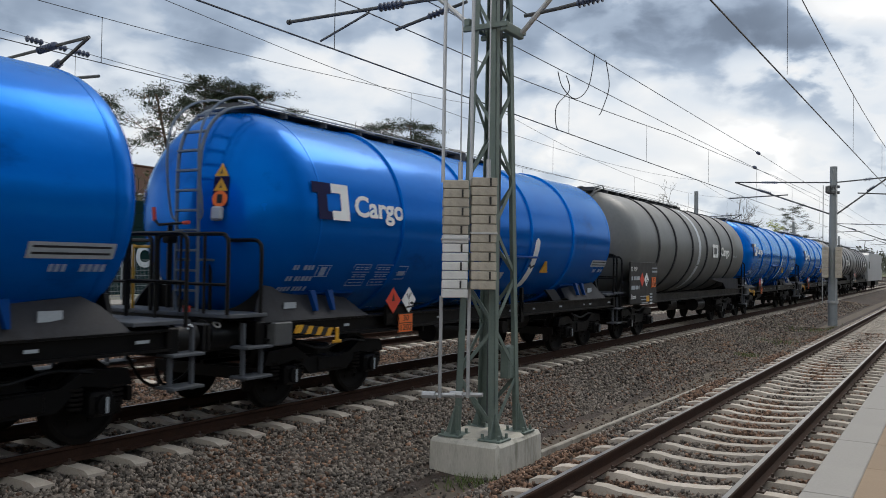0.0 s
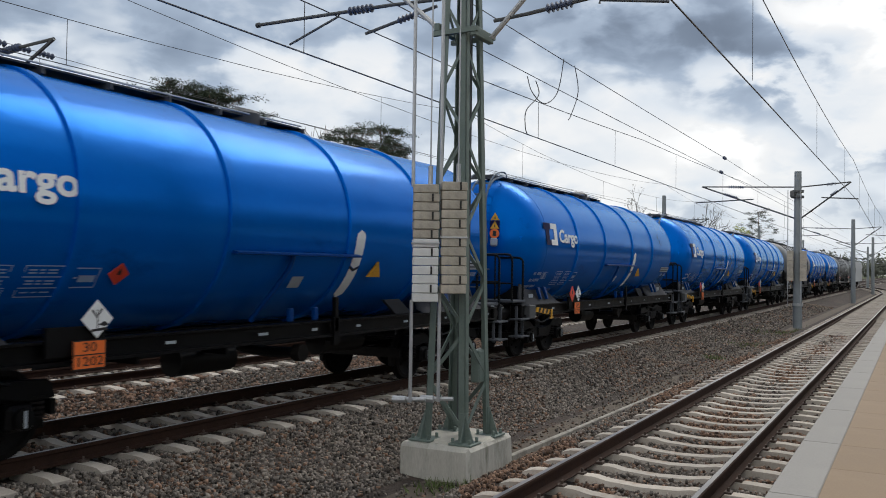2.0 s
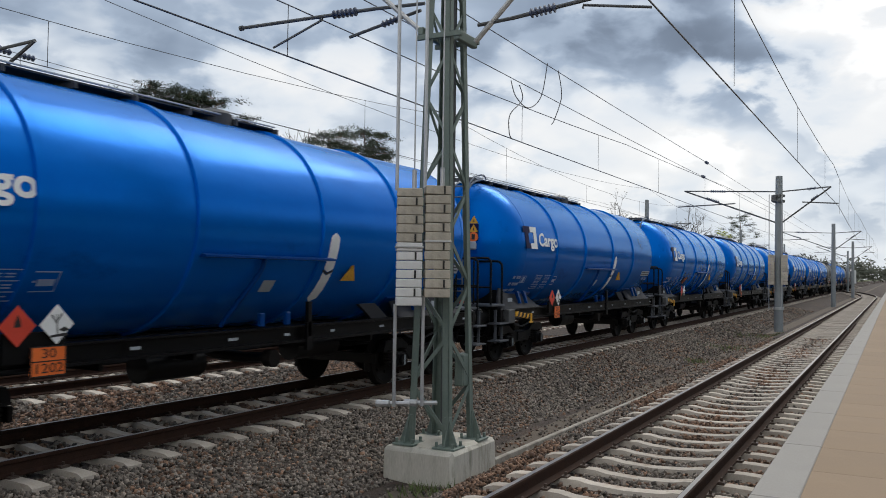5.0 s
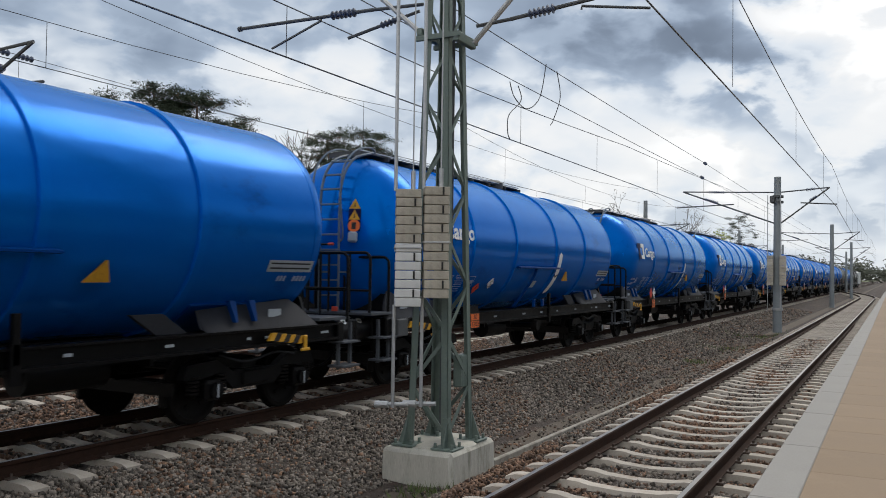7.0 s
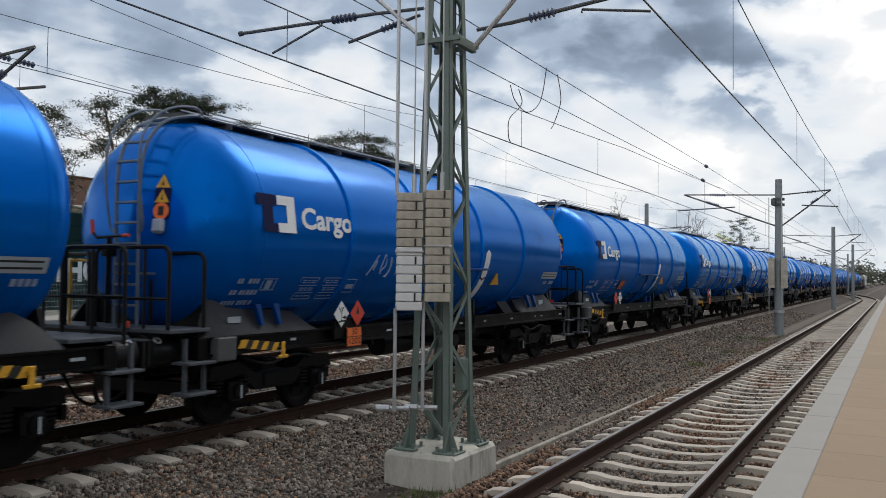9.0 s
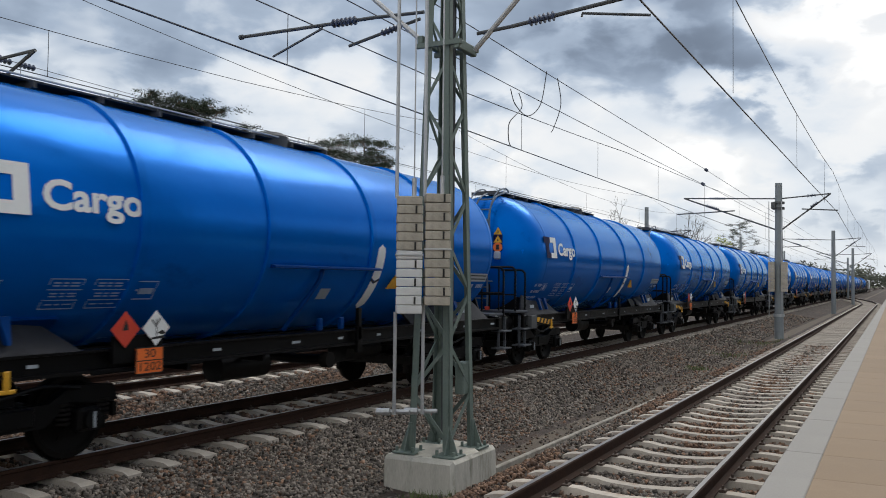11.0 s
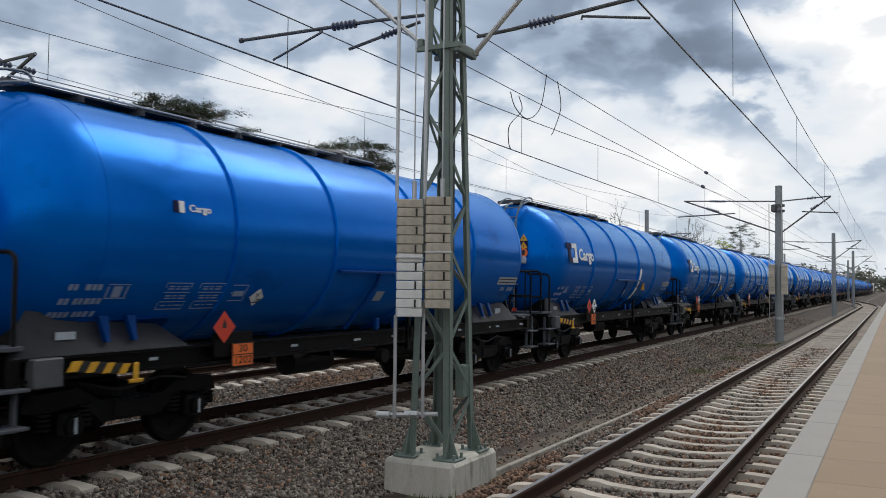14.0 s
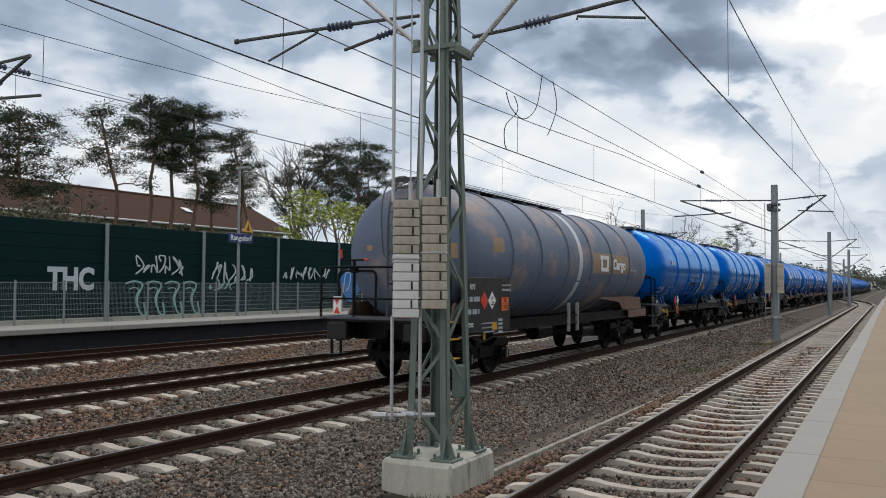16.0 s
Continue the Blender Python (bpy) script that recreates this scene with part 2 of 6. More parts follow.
M["galv"] = material("galvanised_steel", (0.38, 0.39, 0.40), (0.52, 0.53, 0.54), 0.45, 5, 50, 0.08, metal=0.5)
M["dark_steel"] = material("dull_dark_steel", (0.06, 0.065, 0.07), (0.11, 0.115, 0.12), 0.55, 5, 50, 0.1, metal=0.3)
M["wire"] = material("weathered_copper_wire", (0.035, 0.035, 0.04), (0.06, 0.06, 0.065), 0.5, 5, 50, 0.0, metal=0.5)
M["insulator"] = material("blue_grey_insulator", (0.05, 0.065, 0.11), (0.08, 0.10, 0.16), 0.35, 5, 50, 0.0)
M["weight_new"] = material("white_concrete_weight", (0.56, 0.56, 0.55), (0.68, 0.68, 0.67), 0.8, 6, 60, 0.15, 0.004, vary=0.05)
M["weight_old"] = material("stained_concrete_weight", (0.36, 0.325, 0.265), (0.52, 0.475, 0.40), 0.85, 6, 60, 0.2, 0.004, vary=0.08, dirt=(0.22, 0.21, 0.18), dirt_amount=0.2)
M["barrier"] = material("dark_green_barrier_panel", (0.002, 0.016, 0.017), (0.004, 0.024, 0.025), 0.85, 1.5, 40, 0.3, 0.01, stretch=(1, 1, 3), spec=0.12)
M["post_steel"] = material("pale_steel_post", (0.17, 0.195, 0.21), (0.26, 0.285, 0.30), 0.55, 4, 40, 0.08)
M["fence"] = material("grey_mesh_fence", (0.20, 0.23, 0.24), (0.30, 0.33, 0.34), 0.55, 5, 40, 0.05)
M["spray_white"] = material("pale_grey_spray_paint", (0.45, 0.49, 0.53), (0.60, 0.64, 0.67), 0.7, 6, 30, 0.02)
M["spray_mint"] = material("mint_spray_paint", (0.22, 0.42, 0.42), (0.38, 0.58, 0.57), 0.7, 6, 30, 0.02)
M["sign_blue"] = material("dark_blue_station_sign", (0.008, 0.018, 0.10), (0.012, 0.026, 0.14), 0.4, 5, 40, 0.0)
M["roof"] = material("brown_roof_tiles", (0.042, 0.018, 0.011), (0.085, 0.040, 0.026), 0.85, 1.2, 30, 0.5, 0.03, dirt=(0.05, 0.04, 0.024), dirt_amount=0.3, dirt_scale=0.6, spec=0.15)
M["render_wall"] = material("off_white_render", (0.5, 0.48, 0.44), (0.62, 0.6, 0.56), 0.85, 1.5, 40, 0.1)
M["glass"] = material("dark_window_glass", (0.02, 0.025, 0.03), (0.04, 0.045, 0.05), 0.08, 1, 9, 0.0)
M["bark"] = material("pine_bark", (0.10, 0.062, 0.042), (0.20, 0.125, 0.085), 0.9, 5, 30, 0.6, 0.02, stretch=(1, 1, 0.3))
M["bark_grey"] = material("grey_brown_bark", (0.09, 0.08, 0.07), (0.17, 0.15, 0.135), 0.9, 5, 30, 0.5, 0.02, stretch=(1, 1, 0.3))
M["needles"] = material("pine_needles", (0.016, 0.026, 0.014), (0.042, 0.06, 0.028), 0.85, 0.8, 9, 0.0, vary=0.4, islands=True)
M["leaf_spring"] = material("fresh_spring_leaves", (0.20, 0.24, 0.03), (0.36, 0.40, 0.06), 0.7, 0.8, 9, 0.0, vary=0.35, islands=True)
M["leaf_dull"] = material("sparse_budding_twigs", (0.10, 0.095, 0.06), (0.17, 0.16, 0.10), 0.8, 0.8, 9, 0.0, vary=0.3, islands=True)
M["far_wood"] = material("distant_woodland", (0.05, 0.06, 0.045), (0.10, 0.105, 0.075), 0.95, 0.2, 2, 0.0, vary=0.35, islands=True)
M["loco"] = material("pale_grey_locomotive_paint", (0.36, 0.37, 0.39), (0.46, 0.47, 0.49), 0.4, 1, 20, 0.03)
M["spray_blue"] = material("bright_blue_spray_paint", (0.02, 0.15, 0.45), (0.03, 0.22, 0.60), 0.7, 6, 30, 0.02)


# ---- mesh building ----
class Shape:
    """Collects faces for one mesh."""

    def __init__(self):
        self.v, self.f = [], []

    def add(self, verts, faces):
        k = len(self.v)
        self.v += [tuple(q) for q in verts]
        self.f += [tuple(i + k for i in q) for q in faces]
        return self

    def box(self, c, s, bevel=0.0, m=None):
        x, y, z = (q / 2 for q in s)
        if bevel <= 0:
            vs = [(i * x, j * y, k * z) for i in (-1, 1) for j in (-1, 1) for k in (-1, 1)]
            fs = [(0, 1, 3, 2), (4, 6, 7, 5), (0, 4, 5, 1), (2, 3, 7, 6), (0, 2, 6, 4), (1, 5, 7, 3)]
        else:
            b = min(bevel, 0.45 * min(s))
            bm = bmesh.new()
            for i in (-1, 1):
                for j in (-1, 1):
                    for k in (-1, 1):
                        bm.verts.new((i * (x - b), j * (y - b), k * z))
                        bm.verts.new((i * (x - b), j * y, k * (z - b)))
                        bm.verts.new((i * x, j * (y - b), k * (z - b)))
            bmesh.ops.convex_hull(bm, input=bm.verts)
            bm.verts.index_update()
            vs = [q.co.copy() for q in bm.verts]
            fs = [[q.index for q in f.verts] for f in bm.faces]
            bm.free()
        m = Matrix.Translation(c) @ (m or Matrix.Identity(4))
        return self.add([m @ Vector(q) for q in vs], fs)

    def cyl(self, a, b, r, r2=None, n=10, caps=True):
        a, b = Vector(a), Vector(b)
        r2 = r if r2 is None else r2
        d = (b - a).normalized()
        s = d.orthogonal().normalized()
        t = d.cross(s)
        vs = []
        for p, q in ((a, r), (b, r2)):
            vs += [p + (s * math.cos(2 * math.pi * i / n) + t * math.sin(2 * math.pi * i / n)) * q for i in range(n)]
        fs = [(i, (i + 1) % n, n + (i + 1) % n, n + i) for i in range(n)]
        if caps:
            fs += [tuple(range(n - 1, -1, -1)), tuple(range(n, 2 * n))]
        return self.add(vs, fs)

    def tube(self, pts, r, n=6):
        pts = [Vector(p) for p in pts]
        ref = None
        vs = []
        for i, p in enumerate(pts):
            d = (pts[min(i + 1, len(pts) - 1)] - pts[max(i - 1, 0)]).normalized()
            s = d.orthogonal().normalized() if ref is None else (ref - d * ref.dot(d)).normalized()
            ref = s
            t = d.cross(s)
            rr = r[i] if isinstance(r, (list, tuple)) else r
            vs += [p + (s * math.cos(2 * math.pi * k / n) + t * math.sin(2 * math.pi * k / n)) * rr for k in range(n)]
        fs = []
        for i in range(len(pts) - 1):
            fs += [(i * n + k, i * n + (k + 1) % n, (i + 1) * n + (k + 1) % n, (i + 1) * n + k) for k in range(n)]
        fs += [tuple(range(n - 1, -1, -1)), tuple(range((len(pts) - 1) * n, len(pts) * n))]
        return self.add(vs, fs)

    def lathe(self, prof, c=(0, 0, 0), axis="y", n=48):
        """prof: (along, radius) rows; the axis through c."""
        vs, fs = [], []
        for u, r in prof:
            for k in range(n):
                a = 2 * math.pi * k / n
                q = (r * math.cos(a), u, r * math.sin(a)) if axis == "y" else (u, r * math.cos(a), r * math.sin(a)) if axis == "x" else (r * math.cos(a), r * math.sin(a), u)
                vs.append((q[0] + c[0], q[1] + c[1], q[2] + c[2]))
        for i in range(len(prof) - 1):
            fs += [(i * n + k, (i + 1) * n + k, (i + 1) * n + (k + 1) % n, i * n + (k + 1) % n) for k in range(n)]
        fs += [tuple(range(n)), tuple(range(len(prof) * n - 1, (len(prof) - 1) * n - 1, -1))]
        return self.add(vs, fs)

    def prism(self, poly, a, b, axis="x"):
        """poly in the plane across the axis: (y, z) for x, (x, z) for y, (x, y) for z."""
        def at(p, h):
            return (h, *p) if axis == "x" else (p[0], h, p[1]) if axis == "y" else (*p, h)
        n = len(poly)
        fs = [(i, (i + 1) % n, n + (i + 1) % n, n + i) for i in range(n)] + [tuple(range(n - 1, -1, -1)), tuple(range(n, 2 * n))]
        return self.add([at(p, a) for p in poly] + [at(p, b) for p in poly], fs)

    def mesh(self, name, mat, smooth=35):
        me = bpy.data.meshes.new(name)
        me.from_pydata(self.v, [], self.f)
        if mat:
            me.materials.append(mat)
        bm = bmesh.new()
        bm.from_mesh(me)
        bmesh.ops.recalc_face_normals(bm, faces=bm.faces)
        bm.to_mesh(me)
        bm.free()
        if smooth:
            me.shade_smooth()
            me.set_sharp_from_angle(angle=radians(smooth))
        return me


def part(name, shape, mat, parent=None, label="", smooth=35):
    ob = new(name, shape.mesh(name, mat, smooth) if isinstance(shape, Shape) else shape)
    ob.parent = parent
    return tagged(ob, label)


def thing(name, label, category, group="", kind="", at=(0, 0, 0)):
    ob = new(name)
    ob.empty_display_size = 0.2
    ob.location = at
    return tagged(ob, label, category, group, kind)


def lettering(body, size, thick=0.003, bold=0.0, align="CENTER"):
    """A mesh of letters in the x-y plane, standing up along y."""
    cu = bpy.data.curves.new("letters", "FONT")
    cu.body, cu.size, cu.extrude, cu.offset, cu.align_x, cu.align_y = body, size, thick, bold, align, "CENTER"
    cu.resolution_u = 3
    ob = bpy.data.objects.new("letters", cu)
    scene.collection.objects.link(ob)
    me = bpy.data.meshes.new_from_object(ob.evaluated_get(bpy.context.evaluated_depsgraph_get()))
    bpy.data.objects.remove(ob)
    bpy.data.curves.remove(cu)
    return me


def put_letters(name, body, size, m, mat, parent, label="", width=None, bold=0.0, align="CENTER", thick=0.003):
    me = lettering(body, size, thick, bold, align)
    if width:
        xs = [q.co.x for q in me.vertices]
        me.transform(Matrix.Diagonal((width / (max(xs) - min(xs)), 1, 1, 1)))
    me.transform(m)
    me.materials.clear()
    me.materials.append(mat)
    return part(name, me, mat, parent, label)


# letters that face the platform (+x), reading along +y
FACE_X = Matrix(((0, 0, 1, 0), (1, 0, 0, 0), (0, 1, 0, 0), (0, 0, 0, 1)))


# ---- plan ----
TRACK_1, TRACK_2, TRACK_3, TRACK_4 = -2.46, -8.84, -13.61, -20.55
GROUND_LINE = [(-3000, 0.3), (-300, 0.3), (-30, 0.3), (-27.9, 0.3), (-27.0, 0.2), (-23.2, -0.35), (-22.1, -0.35), (-21.9, -0.25), (-19.2, -0.25),
               (-18.2, -0.42), (-16.4, -0.42), (-15.2, -0.25), (-12.2, -0.25), (-11.3, -0.31), (-10.2, -0.25), (-7.4, -0.25), (-6.7, -0.30),
               (-5.75, -0.47), (-5.1, -0.52), (-4.55, -0.50), (-4.35, -0.42), (-3.95, -0.25), (-0.95, -0.25), (-0.7, -0.55), (9, -0.55), (12, 0.2), (300, 0.2), (3000, 0.2)]


def ground_z(x):
    for (a, za), (b, zb) in zip(GROUND_LINE, GROUND_LINE[1:]):
        if a <= x <= b:
            return za + (zb - za) * (x - a) / (b - a)
    return 0.0


def make_ground():
    ys = [-3000, -300, -60, -20] + list(range(-10, 61, 2)) + list(range(65, 200, 8)) + [230, 300, 500, 1000, 3000]
    xs = []
    for (a, _), (b, _) in zip(GROUND_LINE, GROUND_LINE[1:]):
        n = max(1, min(6, int((b - a) / 0.35))) if b - a < 8 else 1
        xs += [a + (b - a) * i / n for i in range(n)]
    xs.append(3000)
    vs = []
    for y in ys:
        for x in xs:
            near = -24 < x < -1 and -12 < y < 150
            vs.append((x, y, ground_z(x) + (0.03 * noise.noise((x * 1.1, y * 0.7, 0)) if near else 0)))
    w = len(xs)
    me = bpy.data.meshes.new("ground")
    fs, mats = [], []
    for j in range(len(ys) - 1):
        for i in range(w - 1):
            fs.append((j * w + i, j * w + i + 1, (j + 1) * w + i + 1, (j + 1) * w + i))
            xc = (xs[i] + xs[i + 1]) / 2
            mats.append(1 if -5.2 < xc < -4.4 else 0 if -23 < xc < -0.7 else 2)
    me.from_pydata(vs, [], fs)
    for q in ("ballast_bed", "earth", "grass"):
        me.materials.append(M[q])
    me.polygons.foreach_set("material_index", mats)
    me.shade_smooth()
    tagged(new("ground", me), "grey-brown track ballast, trodden earth and rough grass", "ground", kind="structure")


def bend(y):
    """The platform track swings towards the main line far off."""
    t = max(0.0, min(1.0, (y - 104) / 85))
    return -6.4 * t * t * (3 - 2 * t)


RAIL = [(-0.075, -0.172), (0.075, -0.172), (0.075, -0.158), (0.012, -0.135), (0.010, -0.05), (0.036, -0.036), (0.036, -0.008), (0.028, -0.001),
        (-0.028, -0.001), (-0.036, -0.008), (-0.036, -0.036), (-0.010, -0.05), (-0.012, -0.135), (-0.075, -0.158)]


def rail_shape(x, y0, y1, swing):
    ys = [y0, 92] + list(range(96, 216, 6)) + [y1] if swing else [y0, y1]
    s = Shape()
    n = len(RAIL)
    for y in ys:
        s.v += [(x + px + (bend(y) if swing else 0), y, pz) for px, pz in RAIL]
    for j in range(len(ys) - 1):
        s.f += [(j * n + i, j * n + (i + 1) % n, (j + 1) * n + (i + 1) % n, (j + 1) * n + i) for i in range(n)]
    s.f += [tuple(range(n)), tuple(range((len(ys) - 1) * n, len(ys) * n))]
    head = Shape()
    for y in ys:
        head.v += [(x + q + (bend(y) if swing else 0), y, 0.002) for q in (-0.024, 0.024)]
    head.f += [(2 * j, 2 * j + 1, 2 * j + 3, 2 * j + 2) for j in range(len(ys) - 1)]
    return s, head


def sleeper_mesh():
    s = Shape()
    rows = [(-1.30, 0.11, 0.15, -0.215), (-1.20, 0.085, 0.15, -0.19), (-1.0, 0.072, 0.15, -0.18), (-0.5, 0.072, 0.14, -0.18), (-0.36, 0.075, 0.125, -0.205), (0.0, 0.078, 0.11, -0.222),
            (0.36, 0.085, 0.125, -0.205), (0.5, 0.08, 0.14, -0.18), (1.0, 0.08, 0.15, -0.18), (1.20, 0.085, 0.15, -0.19), (1.30, 0.11, 0.15, -0.215)]
    for x, top, bot, z in rows:
        s.v += [(x, -bot, -0.40), (x, -top, z), (x, top, z), (x, bot, -0.40)]
    for j in range(len(rows) - 1):
        s.f += [(4 * j + i, 4 * j + i + 1, 4 * j + i + 5, 4 * j + i + 4) for i in range(3)]
    e = 4 * (len(rows) - 1)
    s.f += [(0, 1, 2, 3), (e, e + 1, e + 2, e + 3)]
    return s.mesh("sleeper", M["sleeper"], 50)


SLEEPER = None
STEP = 0.6027


def make_track(x, first, near_to, far_to, label, swing=False, y1=900):
    track = thing("railway_track", label, "railway track", kind="structure", at=(x, 0, 0))
    for dx in (-0.7525, 0.7525):
        body, head = rail_shape(dx, -40, 215 if swing else y1, swing)
        rail = part("rail", body, M["rail"], track, "rust-brown steel rail")
        part("rail_head", head, M["rail_head"], rail, "worn shiny running surface", smooth=0)
    rng = random.Random(int(-x * 10))
    n = 0
    clips, far = Shape(), Shape()
    y = first
    while y < far_to:
        dx = bend(y) if swing else 0.0
        if y < near_to:
            ob = new("sleeper", SLEEPER)
            ob.parent = track
            ob.location = (dx + rng.uniform(-0.012, 0.012), y, rng.uniform(-0.008, 0.008))
            ob.rotation_euler = (0, 0, rng.uniform(-0.008, 0.008))
            n += 1
            if y < 45:
                for q in (-0.7525, 0.7525):
                    for side in (-0.105, 0.105):
                        clips.box((dx + q + side, y, -0.168), (0.07, 0.11, 0.03))
                        clips.cyl((dx + q + side, y, -0.155), (dx + q + side, y, -0.115), 0.016, n=5)
        else:
            far.box((dx, y, -0.29), (2.6, 0.22, 0.21))
        y += STEP
    tagged(part("fasteners", clips, M["clip"], track, "rusty rail clips and screws", smooth=0), kind="stuff")
    if far.f:
        tagged(part("far_sleepers", far, M["sleeper"], track, "concrete sleepers receding into the distance", smooth=0), kind="stuff")


def make_stones():
    """Loose crushed stone on the ballast, as one mesh in each tone."""
    base = np.array([(i, j, k) for i in (-1, 1) for j in (-1, 1) for k in (-1, 1)], float) * 0.72
    tri = np.array([(0, 1, 3), (0, 3, 2), (4, 6, 7), (4, 7, 5), (0, 4, 5), (0, 5, 1), (2, 3, 7), (2, 7, 6), (0, 2, 6), (0, 6, 4), (1, 5, 7), (1, 7, 3)])
    rng = np.random.default_rng(4)
    zones = [  # x0, x1, y0, y1, stones to the square metre, size, part that is rusty
        (-8.0, -5.3, 4.2, 16, 1050, 0.0235, 0.16), (-8.0, -5.3, 16, 34, 330, 0.029, 0.15), (-8.0, -5.3, 34, 70, 60, 0.045, 0.15),
        (-4.35, -0.95, 4.2, 14, 680, 0.024, 0.6), (-4.35, -0.95, 14, 34, 300, 0.030, 0.6),
        (-12.4, -8.0, 5.0, 30, 330, 0.032, 0.5), (-22, -12.4, 9, 34, 220, 0.038, 0.85), (-22, -12.4, 34, 60, 30, 0.05, 0.5),
        (-5.3, -4.4, 5, 40, 110, 0.022, 0.3)]
    heaps = {0: [], 1: []}
    for x0, x1, y0, y1, dens, size, rusty in zones:
        n = int((x1 - x0) * (y1 - y0) * dens)
        x, y = rng.uniform(x0, x1, n), rng.uniform(y0, y1, n)
        z = np.interp(x, [q[0] for q in GROUND_LINE], [q[1] for q in GROUND_LINE]) + rng.uniform(-0.012, 0.028, n)
        keep = np.ones(n, bool)
        for tx in (TRACK_1, TRACK_2, TRACK_3, TRACK_4):
            on = np.abs(x - tx) < 1.36
            off = np.abs((y - FIRST[tx]) / STEP - np.round((y - FIRST[tx]) / STEP)) * STEP
            keep &= ~(on & (off < 0.14))
            keep &= ~(np.abs(np.abs(x - tx) - 0.7525) < 0.10)
        keep &= ~((x > -5.55) & (x < -4.47) & (y > 8.8) & (y < 10.2))
        kind = (rng.random(n) < rusty * (0.4 + 1.2 * (np.sin(y * 0.9 + x * 1.7) > 0.1))).astype(int)
        for k in (0, 1):
            sel = keep & (kind == k)
            m = int(sel.sum())
            sc = size * rng.uniform(0.6, 1.45, (m, 1)) * rng.uniform(0.5, 1.3, (m, 3))
            pts = base[None] * rng.uniform(0.45, 1.3, (m, len(base), 3)) * sc[:, None, :]
            a = rng.uniform(0, 2 * math.pi, m)
            tilt = rng.uniform(-1.2, 1.2, m)
            ct, st = np.cos(tilt)[:, None], np.sin(tilt)[:, None]
            px, py, pz = pts[..., 0], pts[..., 1] * ct - pts[..., 2] * st, pts[..., 1] * st + pts[..., 2] * ct
            c, s = np.cos(a)[:, None], np.sin(a)[:, None]
            heaps[k].append(np.stack([px * c - py * s + x[sel][:, None], px * s + py * c + y[sel][:, None], pz + z[sel][:, None]], -1))
    for k, (name, mat) in enumerate((("ballast_stones", "stones"), ("rusty_ballast_stones", "stones_rust"))):
        v = np.concatenate(heaps[k])
        m = len(v)
        f = (tri[None] + (np.arange(m) * len(base))[:, None, None]).reshape(-1)
        me = bpy.data.meshes.new(name)
        me.vertices.add(m * len(base))
        me.vertices.foreach_set("co", v.reshape(-1).astype(np.float32))
        me.loops.add(len(f))
        me.loops.foreach_set("vertex_index", f.astype(np.int32))
        me.polygons.add(len(f) // 3)
        me.polygons.foreach_set("loop_start", np.arange(0, len(f), 3, dtype=np.int32))
        me.update(calc_edges=True)
        me.materials.append(M[mat])
        tagged(new(name, me), ("grey crushed stone heaped along the tracks", "rust-stained crushed stone among the sleepers")[k], "ballast", kind="stuff")


FIRST = {TRACK_1: 8.766 - 0.6027 * 14, TRACK_2: 6.351 - 0.6027 * 10, TRACK_3: 0.3, TRACK_4: 0.1}
SLEEPER = sleeper_mesh()


# ---- platforms, barrier, fence, house ----
def make_near_platform():
    plat = thing("platform", "sand-coloured paved platform with a pale concrete edge", "platform", kind="structure")
    part("platform_wall", Shape().box((3.6, 80, -0.05), (8.6, 240, 0.9)), M["concrete"], plat, "grey concrete platform body")
    part("underpaving", Shape().box((3.7, 80, 0.42), (8.4, 240, 0.14)), M["concrete"], plat)
    edge = Shape().box((0, 0, 0), (0.30, 1.994, 0.16), 0.008).mesh("edge_slab", M["coping"])
    for i in range(62):
        ob = new("edge_slab", edge)
        ob.parent, ob.location = plat, (-0.70, -3 + 2.0 * i, 0.475)
    slab = Shape().box((0, 0, 0), (0.998, 0.998, 0.05), 0.003).mesh("paving_slab", M["paver"])
    for i in range(60):
        for j in range(3):
            ob = new("paving_slab", slab)
            ob.parent, ob.location = plat, (-0.05 + j, 2.5 + i, 0.523)
    rest = Shape().box((4.9, 80, 0.523), (4.9, 240, 0.05)).box((0.95, 122, 0.523), (3.0, 119, 0.05)).box((0.95, -20, 0.523), (3.0, 44, 0.05))
    part("far_paving", rest, M["paver"], plat, "sand-coloured paving")


def make_far_platform():
    plat = thing("platform", "narrow concrete platform on a recessed grey wall", "platform", kind="structure")
    # near-black colour puts the shade below the deck slabs into the wall
    part("platform_wall", Shape().box((-23.5, 60, -0.02), (2.0, 200, 0.9)), M["cradle"], plat, "grey retaining wall with the shade under the slabs painted in")
    slab = Shape().box((0, 0, 0), (2.2, 4.98, 0.17), 0.02).mesh("deck_slab", M["coping"])
    for i in range(24):
        ob = new("deck_slab", slab)
        ob.parent, ob.location = plat, (-23.3, 2 + 5.0 * i, 0.535)


def make_fence():
    fence = thing("mesh_fence", "grey welded-mesh fence along the far platform", "fence")
    post = Shape().box((0, 0, 0.72), (0.05, 0.06, 1.45), 0.006).mesh("post", M["post_steel"])
    s = Shape()
    for k in range(8):
        s.cyl((0, 0.03, 0.12 + k * 0.178), (0, 1.77, 0.12 + k * 0.178), 0.009, n=4)
    for k in range(30):
        s.cyl((0.01, 0.06 + k * 0.058, 0.08), (0.01, 0.06 + k * 0.058, 1.40), 0.0032, n=3, caps=False)
    panel = s.mesh("mesh_panel", M["fence"], 0)
    y = 10.3
    while y < 62:
        for q, name in ((post, "post"), (panel, "mesh_panel")):
            ob = new(name, q)
            ob.parent, ob.location = fence, (-24.25, y, 0.61)
        y += 1.8


